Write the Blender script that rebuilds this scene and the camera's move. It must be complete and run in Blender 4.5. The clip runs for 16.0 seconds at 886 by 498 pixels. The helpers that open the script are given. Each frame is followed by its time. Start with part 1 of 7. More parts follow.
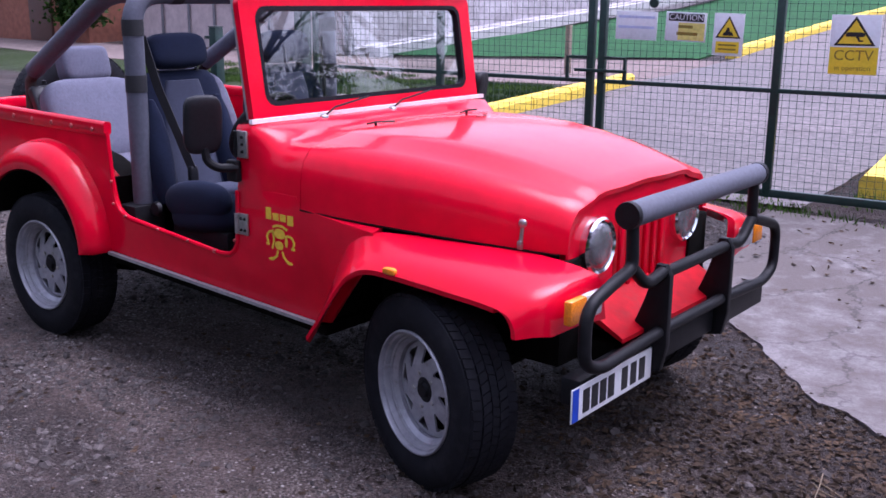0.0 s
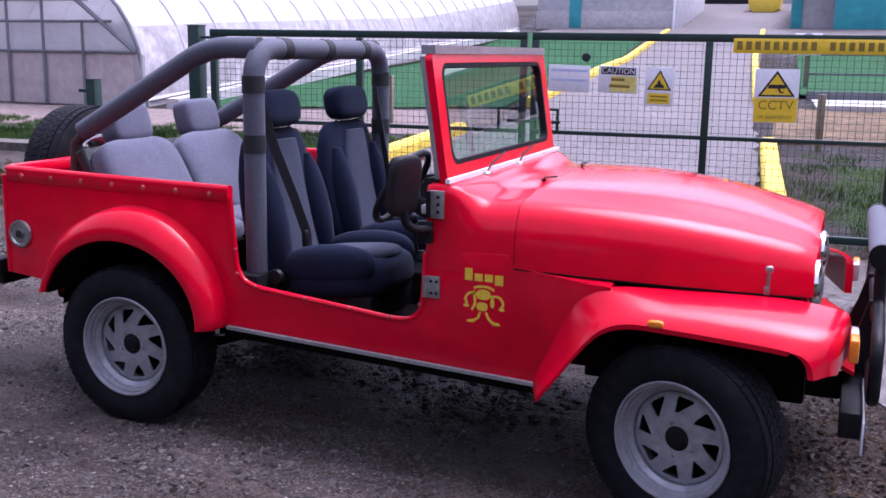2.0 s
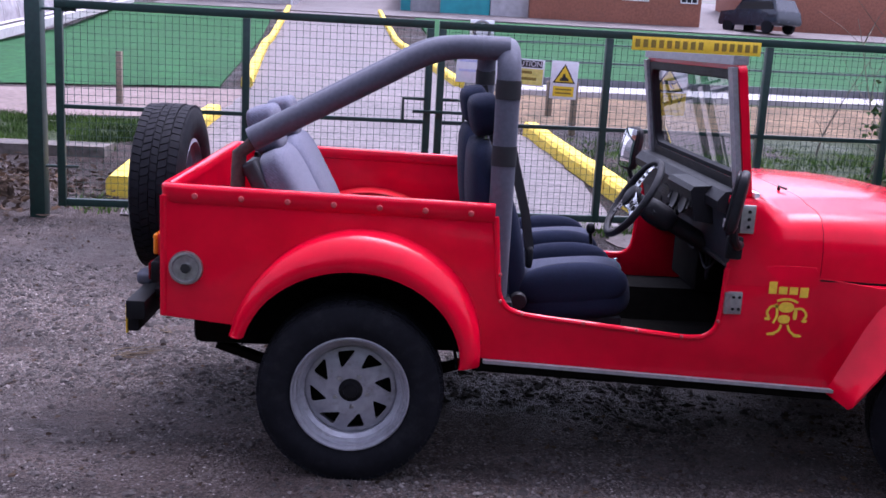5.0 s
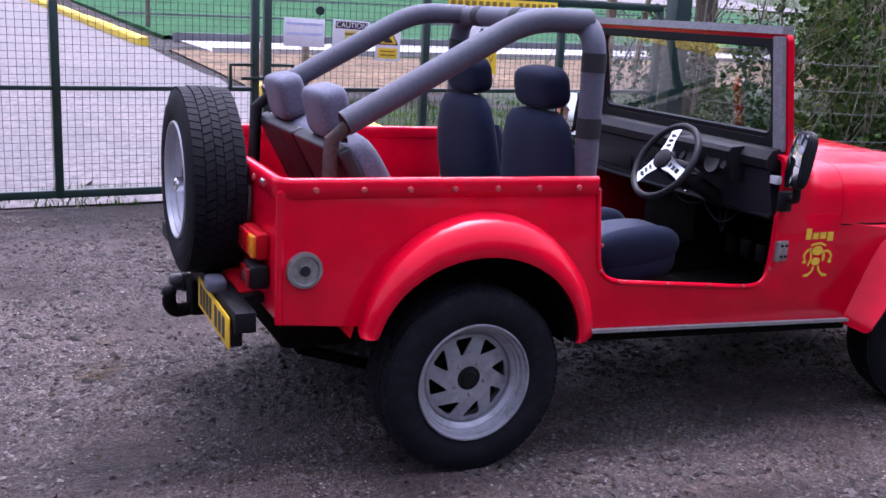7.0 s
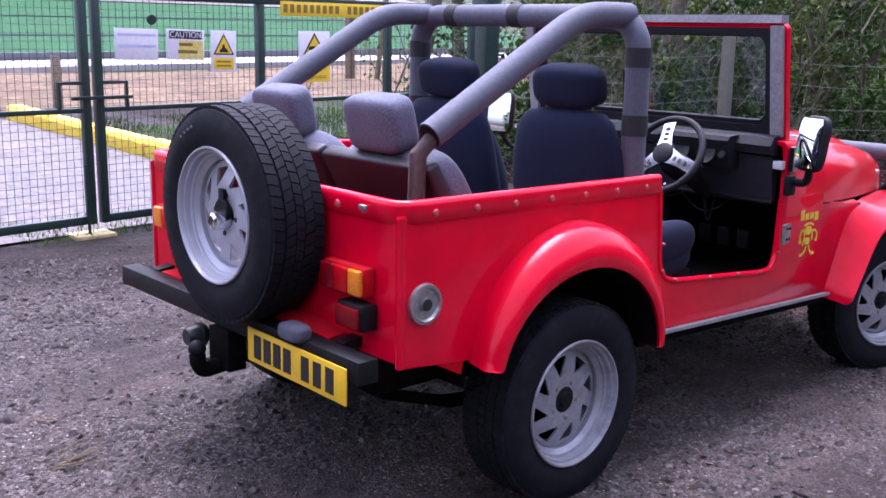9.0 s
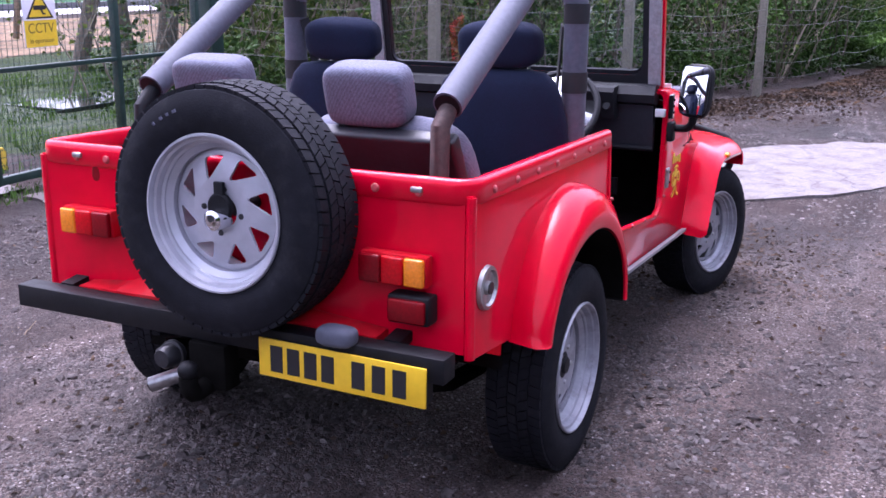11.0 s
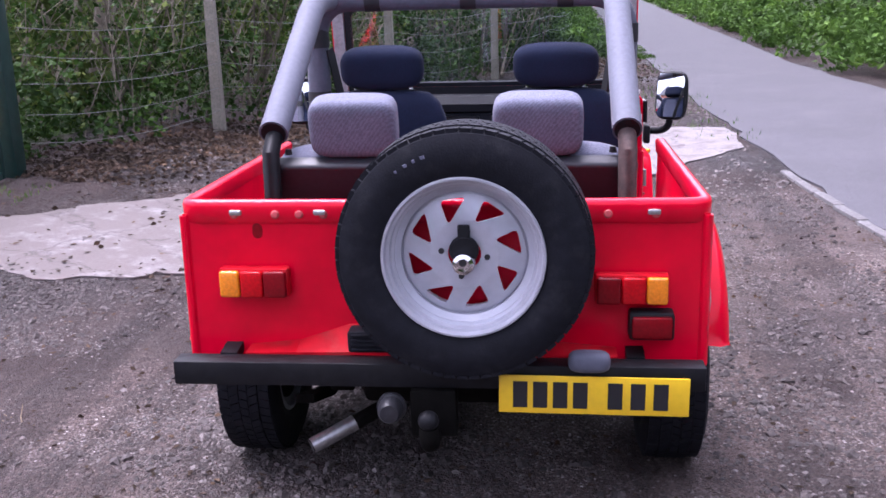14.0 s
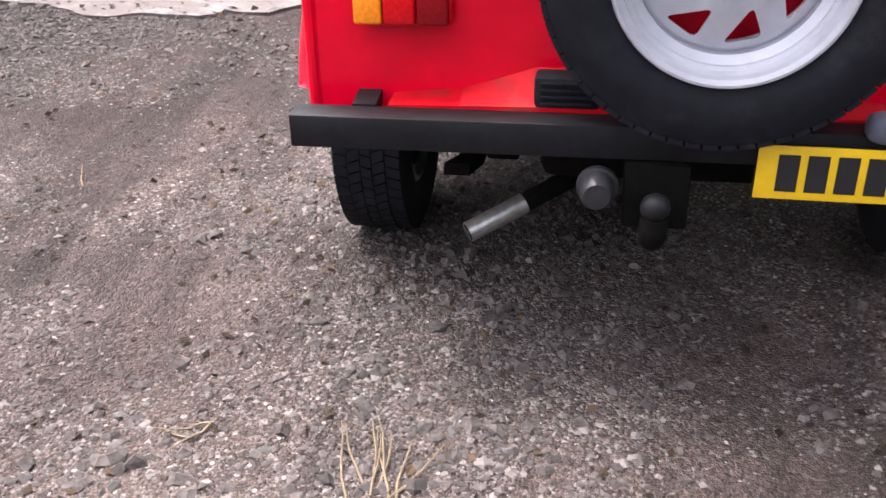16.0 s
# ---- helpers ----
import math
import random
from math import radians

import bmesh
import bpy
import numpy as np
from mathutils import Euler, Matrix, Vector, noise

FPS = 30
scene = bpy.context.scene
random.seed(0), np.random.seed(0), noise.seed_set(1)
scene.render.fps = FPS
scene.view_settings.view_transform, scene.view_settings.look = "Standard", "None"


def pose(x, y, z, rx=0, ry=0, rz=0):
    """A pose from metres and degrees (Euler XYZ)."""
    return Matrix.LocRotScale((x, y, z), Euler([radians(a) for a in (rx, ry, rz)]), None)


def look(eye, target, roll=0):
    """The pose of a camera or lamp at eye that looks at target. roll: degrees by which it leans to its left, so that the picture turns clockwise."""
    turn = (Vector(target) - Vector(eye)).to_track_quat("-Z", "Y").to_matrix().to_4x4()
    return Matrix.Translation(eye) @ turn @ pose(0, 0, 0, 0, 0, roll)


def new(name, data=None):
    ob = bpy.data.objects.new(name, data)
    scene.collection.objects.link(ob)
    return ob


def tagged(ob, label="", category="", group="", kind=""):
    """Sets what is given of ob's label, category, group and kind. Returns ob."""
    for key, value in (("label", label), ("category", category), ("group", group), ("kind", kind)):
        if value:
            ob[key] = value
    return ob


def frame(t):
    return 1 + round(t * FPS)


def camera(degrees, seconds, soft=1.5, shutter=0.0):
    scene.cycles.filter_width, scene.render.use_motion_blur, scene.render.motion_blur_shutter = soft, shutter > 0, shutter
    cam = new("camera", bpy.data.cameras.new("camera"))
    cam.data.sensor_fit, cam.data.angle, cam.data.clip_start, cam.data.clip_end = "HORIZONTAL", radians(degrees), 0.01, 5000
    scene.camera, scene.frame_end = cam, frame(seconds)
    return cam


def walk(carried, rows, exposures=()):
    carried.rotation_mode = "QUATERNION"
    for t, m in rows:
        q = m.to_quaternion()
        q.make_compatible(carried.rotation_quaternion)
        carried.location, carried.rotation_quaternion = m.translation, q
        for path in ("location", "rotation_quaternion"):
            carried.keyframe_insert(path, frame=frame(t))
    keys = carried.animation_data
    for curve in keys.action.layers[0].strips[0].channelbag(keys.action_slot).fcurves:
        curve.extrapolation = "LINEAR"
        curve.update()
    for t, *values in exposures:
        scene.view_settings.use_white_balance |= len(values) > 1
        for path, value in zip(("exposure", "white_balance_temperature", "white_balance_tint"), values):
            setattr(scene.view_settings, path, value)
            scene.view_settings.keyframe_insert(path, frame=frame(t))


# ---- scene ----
cam = camera(47.5, 16.0, 1.6)
PATH = [
    (0, (4.405, -3.283, 1.598), (3.199, -1.763, 1.114), 0.5),
    (0.5, (4.064, -3.558, 1.614), (2.911, -1.977, 1.199), -0.0),
    (1, (3.694, -3.745, 1.621), (2.635, -2.088, 1.253), 0.6),
    (1.5, (3.252, -4.021, 1.626), (2.345, -2.283, 1.229), 0.6),
    (2, (2.823, -4.175, 1.607), (2.088, -2.356, 1.221), 0.9),
    (2.5, (2.475, -4.371, 1.585), (1.829, -2.51, 1.244), 1.8),
    (3, (2.056, -4.588, 1.625), (1.507, -2.707, 1.224), 1.7),
    (3.5, (1.583, -4.608, 1.628), (1.127, -2.705, 1.214), 2.3),
    (4, (1.128, -4.599, 1.604), (0.857, -2.66, 1.198), 0.6),
    (4.5, (0.651, -4.468, 1.632), (0.545, -2.512, 1.228), 1.7),
    (7, (-1.529, -3.843, 1.62), (-0.72, -2.073, 1.16), 2.9),
    (7.5, (-1.854, -3.596, 1.6), (-0.913, -1.89, 1.148), 1.4),
    (8, (-2.12, -3.391, 1.628), (-0.957, -1.84, 1.134), -0.1),
    (8.5, (-2.321, -3.161, 1.585), (-1.102, -1.655, 1.088), -0.5),
    (9, (-2.465, -2.86, 1.546), (-1.149, -1.417, 1.12), 1.1),
    (9.5, (-2.667, -2.606, 1.515), (-1.191, -1.329, 1.077), 0.5),
    (12, (-3.216, -1.178, 1.609), (-1.373, -0.559, 1.139), 1.2),
    (12.5, (-3.398, -0.92, 1.639), (-1.516, -0.411, 1.193), 0.5),
    (13, (-3.531, -0.751, 1.69), (-1.637, -0.321, 1.214), -1.9),
    (13.5, (-3.509, -0.524, 1.655), (-1.6, -0.173, 1.174), -2.4),
    (14, (-3.448, -0.303, 1.668), (-1.526, -0.097, 1.153), -1.5),
    (14.5, (-3.359, -0.088, 1.647), (-1.462, 0.033, 1.025), -2.0),
    (15, (-3.166, 0.017, 1.557), (-1.308, 0.166, 0.831), -0.8),
    (15.5, (-2.921, 0.084, 1.469), (-1.128, 0.311, 0.612), -0.2),
    (16, (-2.705, 0.144, 1.362), (-0.968, 0.428, 0.413), -1.3),
]
SKY, SUN = 0.146, 0.85
LOOKS = [(0.0, 1.38, 5450, 32), (3.0, 1.46, 5480, 32), (7.0, 1.74, 5480, 32), (9.0, 2.06, 5480, 32), (12.0, 2.24, 5480, 34), (13.6, 2.24, 5560, 33), (14.5, 2.24, 5980, 25), (15.0, 2.24, 6250, 21), (15.5, 2.5, 6450, 16), (16.0, 2.62, 6500, 15)]
walk(cam, [(t, look(eye, target, roll)) for t, eye, target, roll in PATH], LOOKS)

# ---- sky and light ----
world = bpy.data.worlds.new("sky")
scene.world = world
world.use_nodes = True
wn, wl = world.node_tree.nodes, world.node_tree.links
wn.clear()
sky = wn.new("ShaderNodeTexSky")
sky.sky_type = "NISHITA"
sky.sun_disc = False
sky.sun_elevation, sky.sun_rotation = radians(70), radians(37)
sky.air_density, sky.dust_density, sky.ozone_density = 1.0, 6.0, 1.5
veil = wn.new("ShaderNodeHueSaturation")
veil.inputs["Saturation"].default_value = 0.35
sky_out = wn.new("ShaderNodeBackground")
sky_out.inputs["Strength"].default_value = SKY
world_end = wn.new("ShaderNodeOutputWorld")
wl.new(sky.outputs[0], veil.inputs["Color"])
wl.new(veil.outputs[0], sky_out.inputs["Color"])
wl.new(sky_out.outputs[0], world_end.inputs["Surface"])

sun_data = bpy.data.lights.new("sun", "SUN")
sun_data.energy, sun_data.angle, sun_data.color = SUN, radians(42), (1.0, 0.96, 0.92)
sun = new("sun", sun_data)
sun.matrix_world = look((4.1, 5.5, 18.8), (0, 0, 0))


# ---- materials ----
def tree_of(name):
    m = bpy.data.materials.new(name)
    m.use_nodes = True
    return m, m.node_tree.nodes, m.node_tree.links, m.node_tree.nodes["Principled BSDF"]


def noise_node(n, l, coord, scale, detail=4.0, rough=0.55):
    t = n.new("ShaderNodeTexNoise")
    t.inputs["Scale"].default_value = scale
    t.inputs["Detail"].default_value = detail
    t.inputs["Roughness"].default_value = rough
    l.new(coord, t.inputs["Vector"])
    return t


def ramp_node(n, l, src, stops):
    r = n.new("ShaderNodeValToRGB")
    e = r.color_ramp.elements
    while len(e) < len(stops):
        e.new(0.5)
    for k, (p, c) in zip(e, stops):
        k.position = p
        k.color = (*c, 1) if len(c) == 3 else c
    l.new(src, r.inputs[0])
    return r


def surface(name, colour, rough=0.6, metal=0.0, vary=0.15, grain=40.0, coarse=3.0, bump=0.1, bump_scale=120.0,
            coat=0.0, dirt=0.0, dirt_colour=(0.12, 0.09, 0.07), island=0.0, rough_vary=0.12, sheen=0.0, spec=0.5, world_space=False):
    """A surface with grain and large stains, fine relief, and dirt in patches."""
    m, n, l, b = tree_of(name)
    tc = n.new("ShaderNodeTexCoord")
    if world_space:
        geo0 = n.new("ShaderNodeNewGeometry")
        co = geo0.outputs["Position"]
    else:
        co = tc.outputs["Object"]
    n1, n2 = noise_node(n, l, co, grain), noise_node(n, l, co, coarse, 6.0, 0.6)
    lo = tuple(max(0.0, c * (1 - vary)) for c in colour)
    hi = tuple(min(1.0, c * (1 + vary)) for c in colour)
    r1 = ramp_node(n, l, n1.outputs["Fac"], [(0.3, lo), (0.7, hi)])
    mix = n.new("ShaderNodeMixRGB")
    mix.blend_type = "MULTIPLY"
    mix.inputs[0].default_value = 1.0
    r2 = ramp_node(n, l, n2.outputs["Fac"], [(0.3, (1 - vary,) * 3), (0.7, (1.0,) * 3)])
    l.new(r1.outputs[0], mix.inputs[1])
    l.new(r2.outputs[0], mix.inputs[2])
    col = mix.outputs[0]
    if dirt > 0:
        n3 = noise_node(n, l, co, coarse * 2.7, 8.0, 0.65)
        r3 = ramp_node(n, l, n3.outputs["Fac"], [(0.52, (0, 0, 0)), (0.75, (dirt,) * 3)])
        dm = n.new("ShaderNodeMixRGB")
        dm.inputs[2].default_value = (*dirt_colour, 1)
        l.new(r3.outputs[0], dm.inputs[0])
        l.new(col, dm.inputs[1])
        col = dm.outputs[0]
    if island > 0:
        g = n.new("ShaderNodeNewGeometry")
        hs = n.new("ShaderNodeHueSaturation")
        mr = n.new("ShaderNodeMapRange")
        mr.inputs["To Min"].default_value, mr.inputs["To Max"].default_value = 1 - island, 1 + island
        l.new(g.outputs["Random Per Island"], mr.inputs["Value"])
        l.new(mr.outputs[0], hs.inputs["Value"])
        l.new(col, hs.inputs["Color"])
        col = hs.outputs[0]
    l.new(col, b.inputs["Base Color"])
    rr = n.new("ShaderNodeMapRange")
    rr.inputs["To Min"].default_value = max(0.02, rough - rough_vary)
    rr.inputs["To Max"].default_value = min(1.0, rough + rough_vary)
    l.new(n2.outputs["Fac"], rr.inputs["Value"])
    l.new(rr.outputs[0], b.inputs["Roughness"])
    b.inputs["Metallic"].default_value = metal
    b.inputs["Specular IOR Level"].default_value = spec
    if coat:
        b.inputs["Coat Weight"].default_value = coat
        b.inputs["Coat Roughness"].default_value = 0.05
    if sheen:
        b.inputs["Sheen Weight"].default_value = sheen
        b.inputs["Sheen Roughness"].default_value = 0.5
    if bump:
        bt = noise_node(n, l, co, bump_scale, 3.0)
        bp = n.new("ShaderNodeBump")
        bp.inputs["Strength"].default_value = bump
        bp.inputs["Distance"].default_value = 0.01
        l.new(bt.outputs["Fac"], bp.inputs["Height"])
        l.new(bp.outputs[0], b.inputs["Normal"])
    return m


RED = surface("red paint", (0.66, 0.0012, 0.020), 0.34, vary=0.09, grain=9, coarse=2.5, bump=0.014, bump_scale=11, coat=1.0, rough_vary=0.08, spec=0.04)
RED.node_tree.nodes["Principled BSDF"].inputs["Coat Roughness"].default_value = 0.11
RED.node_tree.nodes["Principled BSDF"].inputs["Coat IOR"].default_value = 1.29
# Dull paint; also tones down the ledge's glint and paints slot shade.
RED_DULL_SHADE = surface("dull red paint and painted slot shade", (0.50, 0.004, 0.012), 0.55, vary=0.2, grain=14, coarse=4, bump=0.04, bump_scale=60, dirt=0.3, spec=0.12)
RED_CHIP = surface("chipped pink paint", (0.46, 0.055, 0.06), 0.6, vary=0.3, grain=60, coarse=20, bump=0.1)
RUBBER = surface("tyre rubber", (0.0085, 0.0088, 0.0125), 0.75, vary=0.25, grain=30, coarse=6, bump=0.15, bump_scale=160, dirt=0.4, dirt_colour=(0.034, 0.033, 0.036), spec=0.15)
BLACK = surface("black painted steel", (0.009, 0.009, 0.011), 0.5, vary=0.25, grain=30, coarse=5, bump=0.06, bump_scale=140, dirt=0.3, dirt_colour=(0.022, 0.02, 0.018), spec=0.16)
UNDER = surface("grimy underbody steel", (0.006, 0.0055, 0.005), 0.95, vary=0.4, grain=20, coarse=4, bump=0.15, bump_scale=80, spec=0.06)
PLASTIC = surface("black plastic", (0.010, 0.010, 0.013), 0.55, spec=0.25, vary=0.2, grain=80, coarse=8, bump=0.12, bump_scale=420)
PAD = surface("grey foam sleeve", (0.072, 0.075, 0.104), 0.75, vary=0.14, grain=60, coarse=5, bump=0.08, bump_scale=260, sheen=0.05)
STRAP = surface("black strap", (0.012, 0.012, 0.015), 0.75, vary=0.2, grain=200, coarse=20, bump=0.1, bump_scale=500)
NAVY = surface("dark navy seat cloth", (0.0105, 0.0145, 0.033), 0.9, vary=0.22, grain=220, coarse=9, bump=0.12, bump_scale=700, sheen=0.03, spec=0.1)
SLATE = surface("slate grey seat cloth", (0.048, 0.053, 0.082), 0.95, vary=0.16, grain=240, coarse=10, bump=0.12, bump_scale=700, sheen=0.03, spec=0.15)
GREY_CLOTH = surface("pale grey seat cloth", (0.104, 0.108, 0.150), 0.95, vary=0.20, grain=110, coarse=8, bump=0.15, bump_scale=500, sheen=0.05)
cloth_n, cloth_l = GREY_CLOTH.node_tree.nodes, GREY_CLOTH.node_tree.links
weave = cloth_n.new("ShaderNodeTexWave")
weave.bands_direction = "DIAGONAL"
weave.inputs["Scale"].default_value, weave.inputs["Distortion"].default_value, weave.inputs["Detail"].default_value = 48, 5.0, 3.0
weave.inputs["Detail Scale"].default_value = 3.0
cloth_at = cloth_n.new("ShaderNodeTexCoord")
cloth_l.new(cloth_at.outputs["Object"], weave.inputs["Vector"])
weave_tone = ramp_node(cloth_n, cloth_l, weave.outputs["Fac"], [(0.35, (0.84, 0.82, 0.85)), (0.60, (1.12, 1.10, 1.12))])
weave_mix = cloth_n.new("ShaderNodeMixRGB")
weave_mix.blend_type = "MULTIPLY"
weave_mix.inputs[0].default_value = 1.0
cloth_end = cloth_n["Principled BSDF"].inputs["Base Color"]
cloth_l.new(cloth_end.links[0].from_socket, weave_mix.inputs[1])
cloth_l.new(weave_tone.outputs[0], weave_mix.inputs[2])
cloth_l.new(weave_mix.outputs[0], cloth_end)
VINYL = surface("dark seat back vinyl", (0.012, 0.011, 0.016), 0.5, vary=0.25, grain=60, coarse=9, bump=0.06, bump_scale=260)
SILVER = surface("silver wheel paint", (0.34, 0.34, 0.38), 0.40, metal=0.35, vary=0.14, grain=25, coarse=7, bump=0.03, bump_scale=120, dirt=0.7, dirt_colour=(0.12, 0.105, 0.10))
# Paler silver for the spare's rim, with fainter dirt patches.
SILVER_PALE = surface("pale silver wheel paint", (0.42, 0.42, 0.47), 0.38, metal=0.3, vary=0.06, grain=25, coarse=6, bump=0.02, bump_scale=120, dirt=0.25, dirt_colour=(0.3, 0.28, 0.27))
CHROME = surface("chrome", (0.75, 0.75, 0.78), 0.12, metal=1.0, vary=0.06, bump=0.0, rough_vary=0.06)
TRIM = surface("pale worn aluminium trim", (0.82, 0.81, 0.83), 0.3, metal=0.0, vary=0.12, grain=60, coarse=12, bump=0.04)
HEADLAMP = surface("fluted headlamp glass", (0.40, 0.40, 0.43), 0.12, metal=0.75, vary=0.35, grain=35, coarse=14, bump=0.5, bump_scale=90, coat=0.8)
STEEL = surface("bare steel", (0.42, 0.41, 0.41), 0.4, metal=0.85, vary=0.2, grain=50, coarse=9, bump=0.06, dirt=0.4)
ALLOY = surface("grey aluminium rail", (0.34, 0.33, 0.35), 0.5, metal=0.4, vary=0.2, grain=60, coarse=12, bump=0.05, dirt=0.4, dirt_colour=(0.3, 0.22, 0.22))
RUST = surface("rusty steel", (0.055, 0.032, 0.029), 0.85, vary=0.4, grain=50, coarse=12, bump=0.2, bump_scale=150)
YELLOW_PLATE = surface("yellow reflective plate", (0.80, 0.50, 0.01), 0.35, vary=0.05, bump=0.02, dirt=0.15)
WHITE_PLATE = surface("white reflective plate", (0.74, 0.74, 0.76), 0.35, vary=0.05, bump=0.02, dirt=0.15)
INK = surface("black print", (0.012, 0.012, 0.014), 0.5, vary=0.1, bump=0.0)
BLUE_INK = surface("blue print", (0.01, 0.05, 0.42), 0.45, vary=0.1, bump=0.0)
YELLOW_INK = surface("yellow vinyl print", (0.80, 0.52, 0.03), 0.5, vary=0.12, grain=60, bump=0.02)
AMBER = surface("amber lens", (0.85, 0.24, 0.004), 0.18, vary=0.15, grain=120, bump=0.25, bump_scale=240, coat=0.3)
RED_LENS = surface("red lamp lens", (0.55, 0.004, 0.008), 0.18, vary=0.2, grain=120, bump=0.15, bump_scale=240, coat=0.12, spec=0.2)
RED_DARK = surface("dark red lamp lens", (0.20, 0.002, 0.006), 0.2, vary=0.2, grain=120, bump=0.15, bump_scale=240, coat=0.12, spec=0.2)
CLEAR_LENS = surface("white lamp lens", (0.62, 0.62, 0.64), 0.15, vary=0.1, bump=0.2, bump_scale=220, coat=0.6)
GREEN_STEEL = surface("dark green gate paint", (0.004, 0.028, 0.022), 0.45, vary=0.25, grain=30, coarse=5, bump=0.05, dirt=0.25, dirt_colour=(0.05, 0.06, 0.05))
WIRE = surface("dark green wire", (0.012, 0.04, 0.032), 0.5, vary=0.2, bump=0.0)
GALV = surface("galvanised wire", (0.12, 0.12, 0.115), 0.5, metal=0.6, vary=0.2, bump=0.0)
SIGN_WHITE = surface("white sign board", (0.74, 0.75, 0.80), 0.45, vary=0.05, coarse=5, bump=0.02, dirt=0.12)
SIGN_YELLOW = surface("yellow sign print", (0.78, 0.56, 0.02), 0.45, vary=0.08, coarse=6, bump=0.02, dirt=0.12)
KERB_PAINT = surface("yellow kerb paint", (0.80, 0.58, 0.05), 0.7, vary=0.15, grain=30, coarse=4, bump=0.2, bump_scale=90, dirt=0.35, dirt_colour=(0.35, 0.28, 0.12))
WORN_YELLOW = surface("worn pale yellow paint", (0.50, 0.41, 0.20), 0.8, vary=0.3, grain=30, coarse=9, bump=0.2, dirt=0.8, dirt_colour=(0.16, 0.13, 0.11))
POST_CONCRETE = surface("weathered concrete post", (0.185, 0.168, 0.135), 0.9, vary=0.25, grain=50, coarse=5, bump=0.3, bump_scale=120, dirt=0.4, dirt_colour=(0.12, 0.12, 0.07))
TIMBER = surface("weathered timber", (0.24, 0.19, 0.14), 0.85, vary=0.3, grain=40, coarse=6, bump=0.2, bump_scale=100)
BARK = surface("grey brown bark", (0.12, 0.10, 0.075), 0.95, vary=0.35, grain=25, coarse=5, bump=0.5, bump_scale=50)
TWIG = surface("bare twig bark", (0.10, 0.08, 0.06), 0.95, vary=0.3, grain=20, bump=0.2)
BARE_BED = surface("white drained bed", (0.36, 0.34, 0.35), 0.7, vary=0.2, grain=6, coarse=0.7, bump=0.1, bump_scale=20, dirt=0.3)


def glass_material(name, tint=(0.9, 0.95, 0.93), rough=0.0):
    m, n, l, b = tree_of(name)
    n.remove(b)
    out = n["Material Output"]
    tr, gl, mx, fr = n.new("ShaderNodeBsdfTransparent"), n.new("ShaderNodeBsdfGlossy"), n.new("ShaderNodeMixShader"), n.new("ShaderNodeLayerWeight")
    pw, ad = n.new("ShaderNodeMath"), n.new("ShaderNodeMath")
    tr.inputs[0].default_value = (*tint, 1)
    gl.inputs["Roughness"].default_value = rough
    pw.operation, ad.operation = "POWER", "MULTIPLY_ADD"
    pw.inputs[1].default_value = 2.0
    ad.inputs[1].default_value, ad.inputs[2].default_value = 0.75, 0.11
    ad.use_clamp = True
    l.new(fr.outputs["Facing"], pw.inputs[0])
    l.new(pw.outputs[0], ad.inputs[0])
    l.new(ad.outputs[0], mx.inputs[0])
    l.new(tr.outputs[0], mx.inputs[1])
    l.new(gl.outputs[0], mx.inputs[2])
    l.new(mx.outputs[0], out.inputs["Surface"])
    return m


GLASS = glass_material("windscreen glass")
MIRROR = surface("mirror glass", (0.85, 0.87, 0.88), 0.03, metal=1.0, vary=0.02, bump=0.0, rough_vary=0.01)


